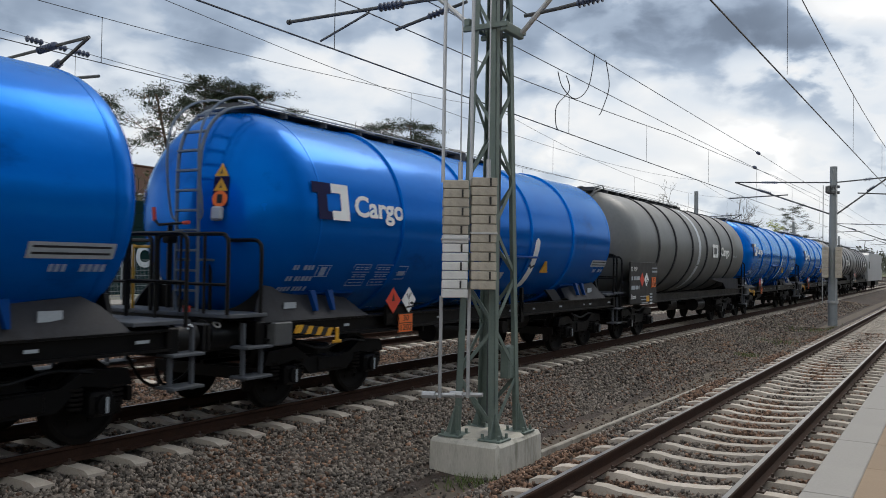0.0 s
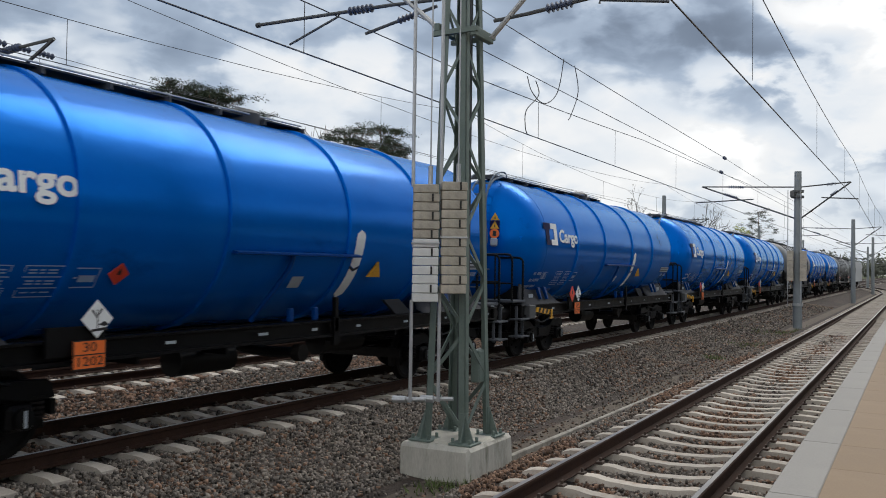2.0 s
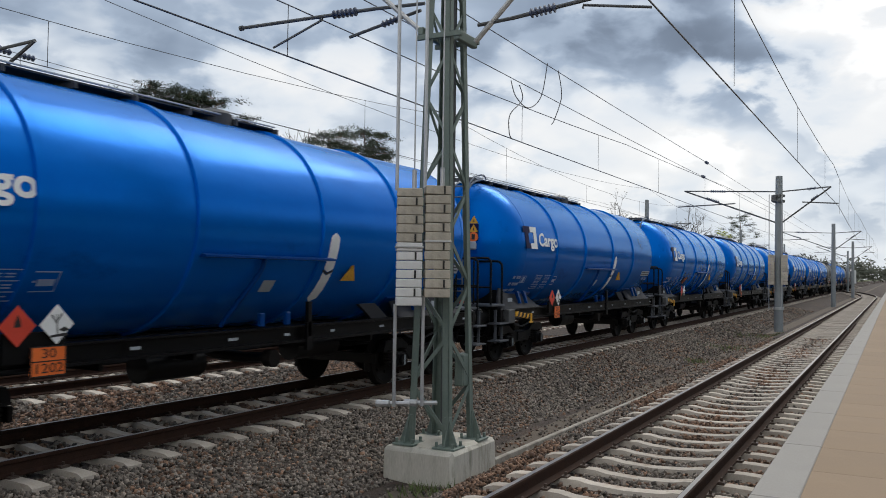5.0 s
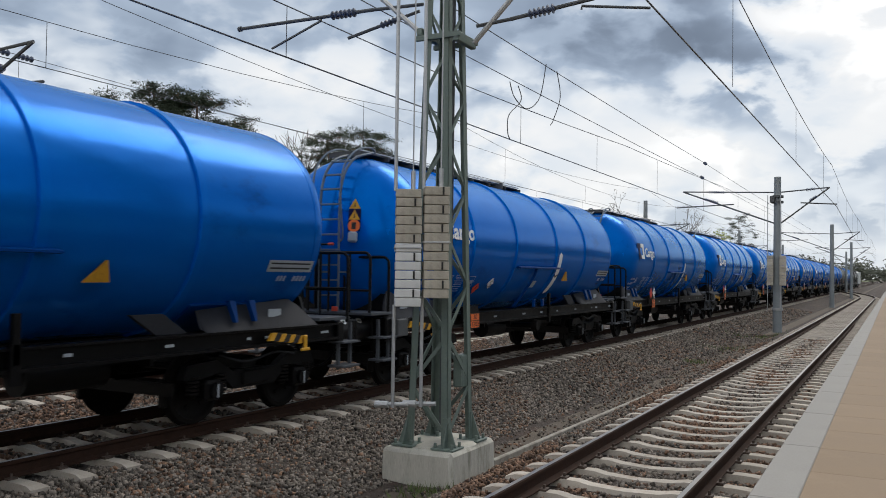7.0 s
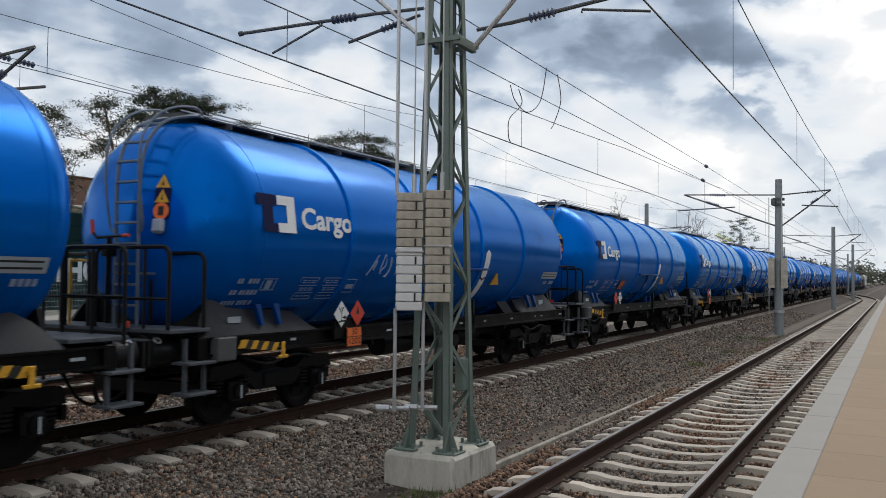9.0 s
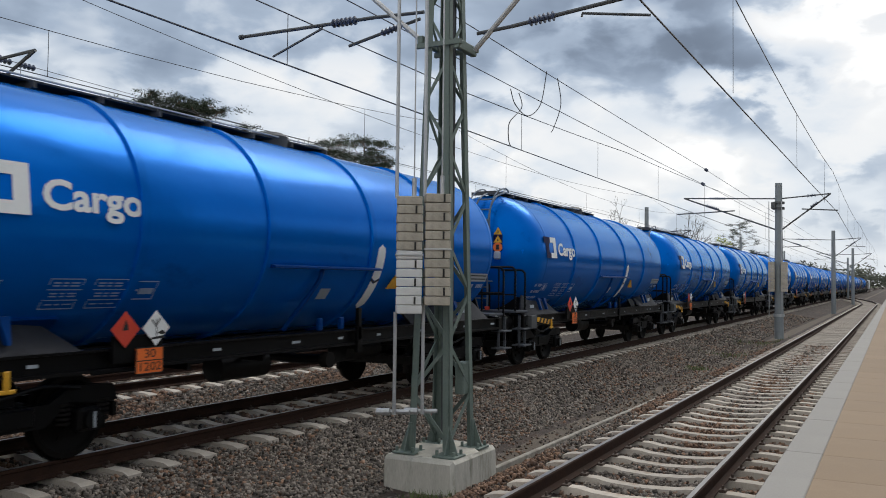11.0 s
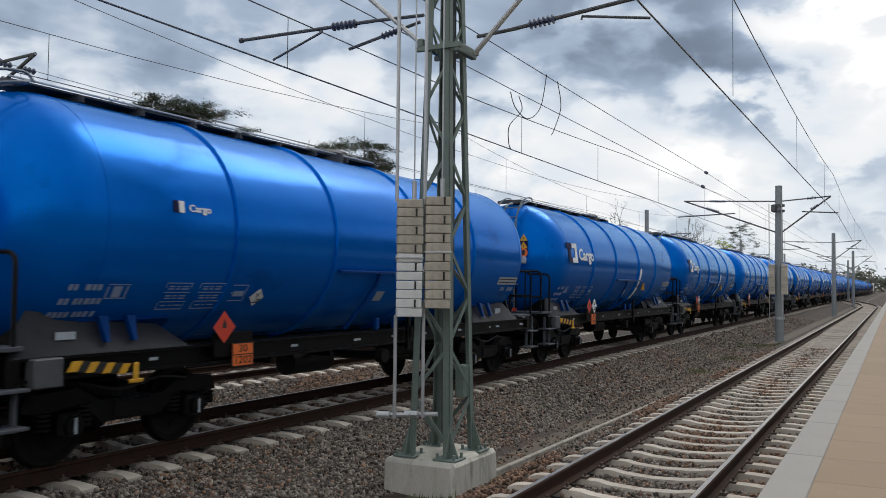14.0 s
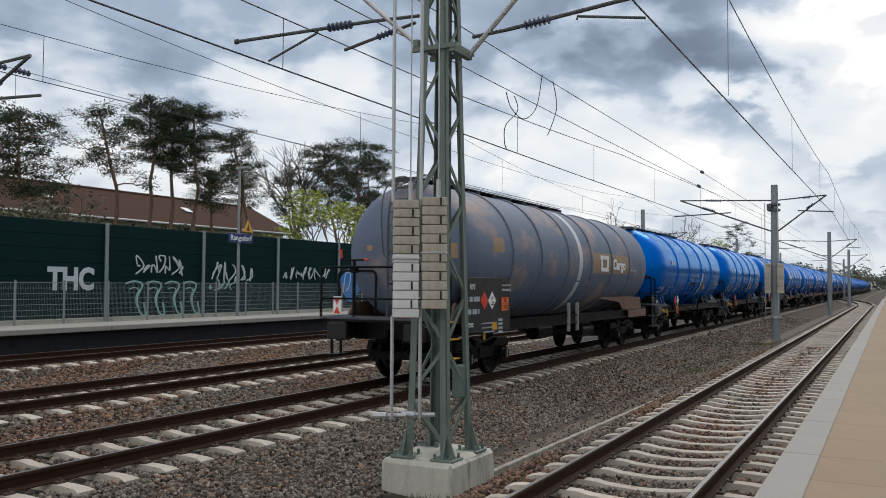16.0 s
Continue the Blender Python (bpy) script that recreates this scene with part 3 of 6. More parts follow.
def make_barrier():
    wall = thing("noise_barrier", "tall dark green noise barrier with graffiti and pale posts", "noise barrier", kind="structure")
    ys = [13.3, 18.5, 23.8, 29.2, 34.5, 39.9, 45.2, 50.5, 55.8, 61.1, 66.4, 71.7, 77, 82.3]
    panels = {}
    for a, b in zip(ys, ys[1:]):
        gap = round(b - a, 1)
        if gap not in panels:
            s = Shape()
            for k in range(7):
                s.box((0, gap / 2, 0.27 + k * 0.525), (0.11, gap - 0.12, 0.515), 0.012)
            s.box((-0.02, gap / 2, 1.85), (0.05, gap - 0.10, 3.68))
            panels[gap] = s.mesh("barrier_panel", M["barrier"])
        ob = new("barrier_panel", panels[gap])
        ob.parent, ob.location = wall, (-27.6, a, 0.62)
    post = Shape().box((0, 0, 2.0), (0.16, 0.05, 4.0)).box((0.07, 0, 2.0), (0.03, 0.17, 4.0), 0.004).box((-0.07, 0, 2.0), (0.03, 0.17, 4.0)).mesh("steel_post", M["post_steel"])
    for y in ys:
        ob = new("steel_post", post)
        ob.parent, ob.location = wall, (-27.55, y, 0.33)
    part("plinth", Shape().box((-27.6, 48, 0.42), (0.2, 72, 0.4), 0.01), M["concrete"], wall, "low concrete footing")
    # graffiti
    put_letters("graffiti", "THC", 1.15, Matrix.Translation((-27.53, 22.22, 2.08)) @ FACE_X, M["spray_white"], wall, "pale grey block letters THC", width=2.1, bold=0.05, thick=0.004)

    def scrawl(y0, y1, z0, z1, mat, seed, loops, r):
        rng = random.Random(seed)
        s = Shape()
        for k in range(loops):
            a = y0 + (y1 - y0) * (k + 0.1) / loops
            w = (y1 - y0) / loops
            pts = [(-27.535, a + w * rng.uniform(-0.1, 0.2), z0 + (z1 - z0) * rng.uniform(0, 0.2))]
            for q in range(rng.randint(3, 5)):
                pts.append((-27.535, a + w * rng.uniform(0.0, 1.1), z0 + (z1 - z0) * rng.choice((rng.uniform(0.7, 1.0), rng.uniform(0, 0.35), 0.5))))
            s.tube(smooth_line(pts, 5), r, 4)
        part("graffiti", s, mat, wall, "scrawled spray-painted tag")

    def bubble(y0, y1, z0, z1, n, mat):
        s = Shape()
        w = (y1 - y0) / n
        for k in range(n):
            a = y0 + w * k
            pts = [(-27.535, a + 0.05 + 0.12 * k / n, z1 - 0.1), (-27.535, a + w * 0.5, z1), (-27.535, a + w * 0.9, z1 - 0.15), (-27.535, a + w * 0.65, (z0 + z1) / 2), (-27.535, a + w * 0.8, z0 + 0.1), (-27.535, a + w * 1.1, z0), (-27.535, a + w * 1.0, z0 + 0.5)]
            s.tube(smooth_line(pts, 5), 0.045, 4)
            s.tube(smooth_line([(p[0], p[1] * 0.55 + (a + w * 0.5) * 0.45, p[2] * 0.62 + (z0 + z1) * 0.19) for p in pts[:5]], 5), 0.03, 4)
        part("graffiti", s, mat, wall, "large outlined bubble letters")

    bubble(24.75, 28.9, 0.66, 2.05, 4, M["spray_mint"])
    scrawl(25.3, 28.1, 2.25, 3.15, M["spray_white"], 3, 7, 0.038)
    scrawl(29.7, 32.5, 2.05, 2.95, M["spray_white"], 5, 7, 0.038)
    scrawl(29.6, 31.3, 1.65, 2.15, M["spray_mint"], 8, 5, 0.036)
    scrawl(34.9, 39.2, 2.2, 2.9, M["spray_white"], 11, 8, 0.036)
    blob = [(41.2 + 1.05 * math.cos(a) * (1 + 0.12 * math.sin(3 * a)), 1.95 + 0.92 * math.sin(a) * (1 + 0.10 * math.cos(4 * a))) for a in (k * math.pi / 12 for k in range(24))]
    part("graffiti", Shape().prism(blob, -27.54, -27.535, "x"), M["spray_blue"], wall, "bright blue filled graffiti bubble", smooth=0)
    part("graffiti", Shape().tube(smooth_line([(-27.53, 40.4, 1.5), (-27.53, 40.6, 2.5), (-27.53, 41.1, 2.6), (-27.53, 41.0, 1.9), (-27.53, 40.7, 1.6)], 5), 0.04, 4), M["spray_white"], wall, "white stroke over blue graffiti")


def smooth_line(pts, n):
    """A Catmull-Rom line through the points."""
    p = [Vector(q) for q in pts]
    p = [p[0]] + p + [p[-1]]
    out = []
    for i in range(1, len(p) - 2):
        for k in range(n):
            t = k / n
            a, b, c, d = p[i - 1], p[i], p[i + 1], p[i + 2]
            out.append(0.5 * ((2 * b) + (c - a) * t + (2 * a - 5 * b + 4 * c - d) * t * t + (3 * b - a - 3 * c + d) * t ** 3))
    out.append(p[-2])
    return out


def make_house():
    house = thing("house", "long low house with a brown tiled roof and off-white walls", "house", at=(0, 0, 0.3))
    y0, y1, xe, xr = 14, 66.5, -51.5, -56.5
    part("wall", Shape().box((-56.5, (y0 + y1) / 2, 3.3), (9, y1 - y0 - 1, 6.6)), M["render_wall"], house, "off-white rendered wall", smooth=0)
    n = 26
    for side in (1, -1):
        deck = [(xr, 9.1), (xr + side * 5.5, 6.38), (xr + side * 5.5, 6.30), (xr, 9.02)]
        roof = part("roof", Shape().prism(deck, y0 + 0.1, y1 - 0.1, "y"), M["roof"], house, "brown tiled roof slope", smooth=0)
        for k in range(n):
            s = Shape()
            t0, t1 = k / n, (k + 1) / n
            x0, x1 = xr + side * 5.6 * (1 - t0), xr + side * 5.6 * (1 - t1)
            za, zb = 6.5 + 2.7 * t0, 6.5 + 2.7 * t1
            s.prism([(x0, za), (x1, zb), (x1, zb - 0.05), (x0 + side * 0.03, za - 0.10)], y0, y1, "y")
            part("tile_course", s, M["roof"], roof, smooth=0)
    part("ridge", Shape().cyl((xr, y0, 9.2), (xr, y1, 9.2), 0.14, n=8), M["roof"], house)
    part("gutter", Shape().cyl((xe + 0.6, y0, 6.42), (xe + 0.6, y1, 6.42), 0.09, n=8), M["galv"], house, "grey gutter")
    for y in (24, 31, 38, 45, 52, 59):
        win = part("window", Shape().box((-51.97, y, 5.2), (0.06, 2.2, 1.3)), M["white"], house, "white window frame", smooth=0)
        for q in (-0.52, 0.52):
            part("pane", Shape().box((-51.93, y + q, 5.2), (0.02, 0.9, 1.1)), M["glass"], win, smooth=0)
    for y in (28, 41, 55):
        light = part("roof_window", Shape().box((0, 0, 0), (0.9, 0.8, 0.06), 0.01, None), M["white"], house, "small roof window")
        light.location, light.rotation_euler = (-53.8, y, 8.0), (0, radians(26), 0)


def make_sign_post():
    lamp = thing("platform_lamp", "slim grey platform lamp post with station sign", "street lamp", at=(-25.3, 29.0, 0.3))
    part("pole", Shape().cyl((0, 0, 0), (0, 0, 6.7), 0.075, 0.05, 10), M["post_steel"], lamp)
    part("lamp_head", Shape().box((0.15, 0.1, 6.75), (0.7, 0.28, 0.12), 0.03), M["post_steel"], lamp, "flat grey luminaire")
    board = part("sign_board", Shape().box((0.12, 0, 3.66), (0.04, 1.55, 0.42), 0.01), M["sign_blue"], lamp, "dark blue station name board")
    put_letters("letters", "Rangsdorf", 0.33, Matrix.Translation((0.145, 0, 3.66)) @ FACE_X, M["white"], board, "white station name", width=1.36, bold=0.004)
    warn = part("warning_sign", Shape().prism([(0.15, 3.95), (0.80, 3.95), (0.475, 4.5)], 0.10, 0.13, "x"), M["yellow"], lamp, "yellow triangular warning sign")
    part("symbol", Shape().prism([(0.38, 4.02), (0.57, 4.02), (0.475, 4.32)], 0.132, 0.137, "x"), M["ink"], warn)


# ---- the tank wagons ----
TANK_R, TANK_Z = 1.485, 2.635
CHANNEL = [(1.16, 0.97), (1.32, 0.97), (1.32, 1.0), (1.24, 1.01), (1.24, 1.18), (1.32, 1.19), (1.32, 1.215), (1.16, 1.215)]
CAP_DEEP, CAP_POW = 1.1, 2.35
CAP = [(CAP_DEEP * math.sin(k * math.pi / 36) ** (2 / CAP_POW), max(0.012, 1.485 * math.cos(k * math.pi / 36) ** (2 / CAP_POW))) for k in range(19)]


def tank_shape(a, b, front=1.0):
    """A shell with domed ends; front: how deep the leading dome is against the rear one."""
    prof = [(a - u, r) for u, r in reversed(CAP)] + [(a + (b - a) * k / 8, TANK_R) for k in range(1, 8)] + [(b + u * front, r) for u, r in CAP]
    return Shape().lathe(prof, (0, 0, TANK_Z), "y", 72)


def wrap(u0, u1, z0, z1, skew=0.0, lift=0.006, n=6):
    """A patch laid on the side of the tank facing +x, between heights."""
    s = Shape()
    a0, a1 = math.asin((z0 - TANK_Z) / TANK_R), math.asin((z1 - TANK_Z) / TANK_R)
    for k in range(n + 1):
        a = a0 + (a1 - a0) * k / n
        r = TANK_R + lift
        du = skew * k / n
        s.v += [(r * math.cos(a), u0 + du, TANK_Z + r * math.sin(a)), (r * math.cos(a), u1 + du, TANK_Z + r * math.sin(a))]
    s.f += [(2 * k, 2 * k + 1, 2 * k + 3, 2 * k + 2) for k in range(n)]
    return s


def on_tank(u, z, lift=0.008):
    """The pose of flat lettering laid on the tank's side at height z."""
    a = math.asin((z - TANK_Z) / TANK_R)
    r = TANK_R + lift
    up = Vector((-math.sin(a), 0, math.cos(a)))
    out = Vector((math.cos(a), 0, math.sin(a)))
    m = Matrix((Vector((0, 1, 0)), up, out)).transposed().to_4x4()
    return Matrix.Translation((r * math.cos(a), u, TANK_Z + r * math.sin(a))) @ m


def on_end(start, x, z, lift=0.012):
    """The pose of a flat label on the tank's rear end, at x and height z; start: where the cylinder begins."""
    def depth(px, pz):
        r = min(0.995, math.hypot(px, pz - TANK_Z) / TANK_R)
        return start - CAP_DEEP * (1 - r ** CAP_POW) ** (1 / CAP_POW)
    e = 0.05
    right = Vector((2 * e, depth(x + e, z) - depth(x - e, z), 0)).normalized()
    up = Vector((0, depth(x, z + e) - depth(x, z - e), 2 * e)).normalized()
    out = right.cross(up).normalized()
    up = out.cross(right)
    m = Matrix((right, up, out)).transposed().to_4x4()
    return Matrix.Translation(Vector((x, depth(x, z), z)) + out * lift) @ m


def moved(s, m):
    s.v = [tuple(m @ Vector(q)) for q in s.v]
    return s


def hoop(u, w=0.075, h=0.034):
    return Shape().lathe([(u - w, TANK_R - 0.01), (u - w * 0.8, TANK_R + h), (u + w * 0.8, TANK_R + h), (u + w, TANK_R - 0.01)], (0, 0, TANK_Z), "y", 72)


EMBLEM_RIGHT = [(0.0, 0.255), (0.38, 0.255), (0.38, -0.255), (0.0, -0.255), (0.0, -0.125), (0.20, -0.125), (0.20, 0.125), (0.0, 0.125)]


def bar_text(s, u0, z0, widths, h):
    """Bars of the size of lettering that cannot be read."""
    u = u0
    for w in widths:
        if w > 0:
            for q in wrap_bar(u, u + w, z0 - h / 2, z0 + h / 2):
                s.add(*q)
            u += w
        else:
            u -= w
    return s


def wrap_bar(u0, u1, z0, z1):
    q = wrap(u0, u1, z0, z1, 0, 0.007, 1)
    return [(q.v, q.f)]


def wheelset_shape():
    s = Shape()
    s.cyl((-1.05, 0, 0), (1.05, 0, 0), 0.085, n=10)
    for side in (-1, 1):
        prof = [(0.66, 0.10), (0.69, 0.14), (0.715, 0.34), (0.70, 0.40), (0.69, 0.445), (0.718, 0.49), (0.735, 0.465), (0.82, 0.455), (0.825, 0.40), (0.79, 0.38), (0.765, 0.34), (0.76, 0.15), (0.83, 0.12), (0.83, 0.08)]
        s.lathe([(side * u, r) for u, r in prof], (0, 0, 0), "x", 32)
        for k in range(6):
            a = k * math.pi / 3
            s.box((side * 0.775, 0.25 * math.cos(a), 0.25 * math.sin(a)), (0.02, 0.05, 0.05))
    return s


def add_bogie(wagon, u):
    bogie = part("bogie", Shape().box((0, u, 0.72), (1.9, 0.34, 0.2), 0.03).box((0, u, 0.62), (2.0, 0.5, 0.10), 0.02), M["black"], wagon, "black two-axle bogie")
    for side in (-1, 1):
        x = side * 1.0
        s = Shape()
        s.prism([(u - 1.35, 0.62), (u - 1.28, 0.80), (u - 0.75, 0.83), (u - 0.45, 0.66), (u + 0.45, 0.66), (u + 0.75, 0.83), (u + 1.28, 0.80), (u + 1.35, 0.62),
                 (u + 1.12, 0.60), (u + 0.70, 0.66), (u + 0.42, 0.42), (u - 0.42, 0.42), (u - 0.70, 0.66), (u - 1.12, 0.60)], x - 0.06, x + 0.06, "x")
        s.box((x + side * 0.05, u, 0.55), (0.08, 0.55, 0.20), 0.02)
        part("side_frame", s, M["black"], bogie, "cast black side frame")
        for a in (-0.9, 0.9):
            box = Shape().box((x + side * 0.06, u + a, 0.46), (0.22, 0.30, 0.26), 0.04).cyl((x, u + a, 0.46), (x + side * 0.22, u + a, 0.46), 0.11, n=12)
            part("axle_box", box, M["black"], bogie)
            for e in (-0.25, 0.25):
                sp = Shape()
                for k in range(5):
                    sp.cyl((x + side * 0.02, u + a + e, 0.42 + k * 0.05), (x + side * 0.02, u + a + e, 0.448 + k * 0.05), 0.085, n=10)
                part("spring", sp, M["wheel"], bogie)
            part("axle_mark", Shape().box((x + side * 0.225, u + a, 0.46), (0.008, 0.028, 0.17)), M["plate_grey"], bogie, "white paint tick on the axle box", smooth=0)
    s = Shape()
    for a in (-1.45, 1.45):
        s.box((0, u, 0.60), (0.06, 2.9, 0.06)).box((0, u + a * 0.97, 0.50), (1.9, 0.06, 0.16)).box((0.75, u + a * 0.95, 0.44), (0.10, 0.10, 0.36), 0.02).box((-0.75, u + a * 0.95, 0.44), (0.10, 0.10, 0.36), 0.02)
    part("brake_gear", s, M["wheel"], bogie)
    part("brake_hose", Shape().tube(smooth_line([(1.12, u - 0.8, 0.9), (1.16, u - 0.3, 0.78), (1.14, u + 0.3, 0.86), (1.1, u + 0.8, 0.80)], 4), 0.02), M["black"], bogie)


def add_buffers(wagon, end, half, neck):
    y0, y1 = end * (half - neck), end * half
    for x in (-0.875, 0.875):
        s = Shape()
        s.cyl((x, y0, 1.06), (x, y0 + end * 0.22, 1.06), 0.165, n=18)
        s.cyl((x, y0 + end * 0.20, 1.06), (x, y1 - end * 0.10, 1.06), 0.20, n=20)
        s.cyl((x, y1 - end * 0.12, 1.06), (x, y1 - end * 0.04, 1.06), 0.12, n=14)
        s.box((x, y1 - end * 0.035, 1.06), (0.46, 0.05, 0.34), 0.02)
        s.box((x, y0 + end * 0.02, 1.06), (0.36, 0.04, 0.34), 0.01)
        buf = part("buffer", s, M["buffer"], wagon, "black sprung buffer")
        if x > 0:
            turn = Matrix.Translation((x + 0.142, y1 - end * 0.22, 1.06 + 0.142)) @ Matrix.Rotation(radians(45), 4, "Y")
            ring = moved(Shape().lathe([(-0.004, 0.058), (0.008, 0.058), (0.008, 0.036), (-0.004, 0.036)], (0, 0, 0), "z", 14), turn)
            part("ring_mark", ring, M["white"], buf)
    s = Shape().tube(smooth_line([(0, y0, 0.98), (0, y0 + end * 0.3, 0.86), (0, y1, 0.92)], 4), 0.045)
    s.box((0, y0 + end * 0.1, 1.0), (0.16, 0.3, 0.16), 0.03)
    part("coupling_hook", s, M["wheel"], wagon)
    part("air_hose", Shape().tube(smooth_line([(0.35, y0, 0.95), (0.36, y0 + end * 0.25, 0.55), (0.3, y1 - end * 0.05, 0.42), (0.2, y1, 0.62)], 5), 0.022), M["black"], wagon)


def diamond(x, u, z, r, th=0.008):
    return Shape().prism([(u - r, z), (u, z - r), (u + r, z), (u, z + r)], x - th, x, "x")


def orange_plate(wagon, m_pose, label="orange hazard plate numbered 30 over 1202"):
    """The plate in the x-y plane of m_pose."""
    s = Shape().box((0, 0, 0), (0.40, 0.30, 0.008))
    s.v = [tuple(m_pose @ Vector(q)) for q in s.v]
    plate = part("hazard_plate", s, M["orange"], wagon, label, smooth=0)
    f = Shape()
    for c, d in (((0, 0.146, 0.005), (0.40, 0.012, 0.003)), ((0, -0.146, 0.005), (0.40, 0.012, 0.003)), ((-0.196, 0, 0.005), (0.012, 0.30, 0.003)), ((0.196, 0, 0.005), (0.012, 0.30, 0.003)), ((0, 0, 0.005), (0.40, 0.012, 0.003))):
        f.box(c, d)
    f.v = [tuple(m_pose @ Vector(q)) for q in f.v]
    part("plate_border", f, M["ink"], plate, smooth=0)
    for txt, dy in (("30", 0.073), ("1202", -0.073)):
        put_letters("number", txt, 0.135, m_pose @ Matrix.Translation((0, dy, 0.006)), M["ink"], plate, width=0.16 if txt == "30" else 0.31, thick=0.001)


def fish_and_tree(x, u, z, k):
    s = Shape()
    s.prism([(u - 0.012 * k, z - 0.35 * k), (u + 0.03 * k, z - 0.35 * k), (u + 0.02 * k, z + 0.35 * k), (u - 0.02 * k, z + 0.35 * k)], x, x + 0.002, "x")
    s.prism([(u - 0.25 * k, z + 0.30 * k), (u - 0.02 * k, z + 0.02 * k), (u - 0.02 * k, z + 0.09 * k), (u - 0.2 * k, z + 0.36 * k)], x, x + 0.002, "x")
    s.prism([(u + 0.22 * k, z + 0.34 * k), (u + 0.02 * k, z + 0.10 * k), (u + 0.02 * k, z + 0.16 * k), (u + 0.17 * k, z + 0.40 * k)], x, x + 0.002, "x")
    s.prism([(u - 0.30 * k, z - 0.45 * k), (u + 0.48 * k, z - 0.40 * k), (u + 0.40 * k, z - 0.30 * k), (u - 0.25 * k, z - 0.36 * k)], x, x + 0.002, "x")
    s.prism([(u + 0.05 * k, z - 0.20 * k), (u + 0.30 * k, z - 0.08 * k), (u + 0.50 * k, z - 0.20 * k), (u + 0.30 * k, z - 0.27 * k)], x, x + 0.002, "x")
    return s


def hoop_points(y, xa, xb, z0, z1):
    """A rounded hoop across the wagon from xa to xb."""
    d = 0.12 if xb > xa else -0.12
    return [(xa, y, z0), (xa, y, (z0 + z1) / 2), (xa, y, z1 - 0.12), (xa + d * 0.3, y, z1 - 0.035), (xa + d, y, z1), ((xa + xb) / 2, y, z1), (xb - d, y, z1), (xb - d * 0.3, y, z1 - 0.035), (xb, y, z1 - 0.12), (xb, y, (z0 + z1) / 2), (xb, y, z0)]


def loop_rail(pts, r=0.026):
    return Shape().tube(smooth_line(pts, 4), r, 6)


def add_end_ladder(wagon, y, x0, mat):
    """A ladder with guard rails on the tank's end, leaning over its top."""
    w = 0.20
    path = [(1.30, 0), (2.2, 0), (3.1, 0.0), (3.5, 0.05), (3.8, 0.20), (4.02, 0.48), (4.15, 0.95)]
    up = [(x0 - w, y + q, z) for z, q in path]
    s = Shape().tube(smooth_line(up + [(x0, y + 1.02, 4.16)] + [(x0 + w, q[1], q[2]) for q in reversed(up)], 4), 0.024, 6)
    lad = part("ladder", s, mat, wagon, "steel ladder up the tank end")
    rung = Shape().box((0, 0, 0), (2 * w, 0.07, 0.03), 0.004).mesh("rung", mat, 0)
    for k in range(10):
        z = 1.60 + k * 0.26
        ob = part("rung", rung, None, lad)
        ob.location = (x0, y + (0 if z < 3.3 else (z - 3.3) ** 2 * 0.8), z)
    for side in (-1, 1):
        xx = x0 + side * (w + 0.09)
        part("guard_rail", Shape().tube(smooth_line([(xx - side * 0.09, y, 2.52), (xx, y - 0.02, 2.62), (xx, y - 0.10, 3.2), (xx, y - 0.06, 3.7), (xx, y + 0.14, 3.98), (xx, y + 0.44, 4.16), (xx, y + 0.84, 4.23), (xx, y + 0.98, 4.14)], 4), 0.017, 6), mat, lad)
    for side in (-1, 1):
        part("ladder_stay", Shape().tube([(x0 + side * w, y, 2.0), (x0 + side * w, y + 0.35, 2.0)], 0.018, 5), mat, lad)


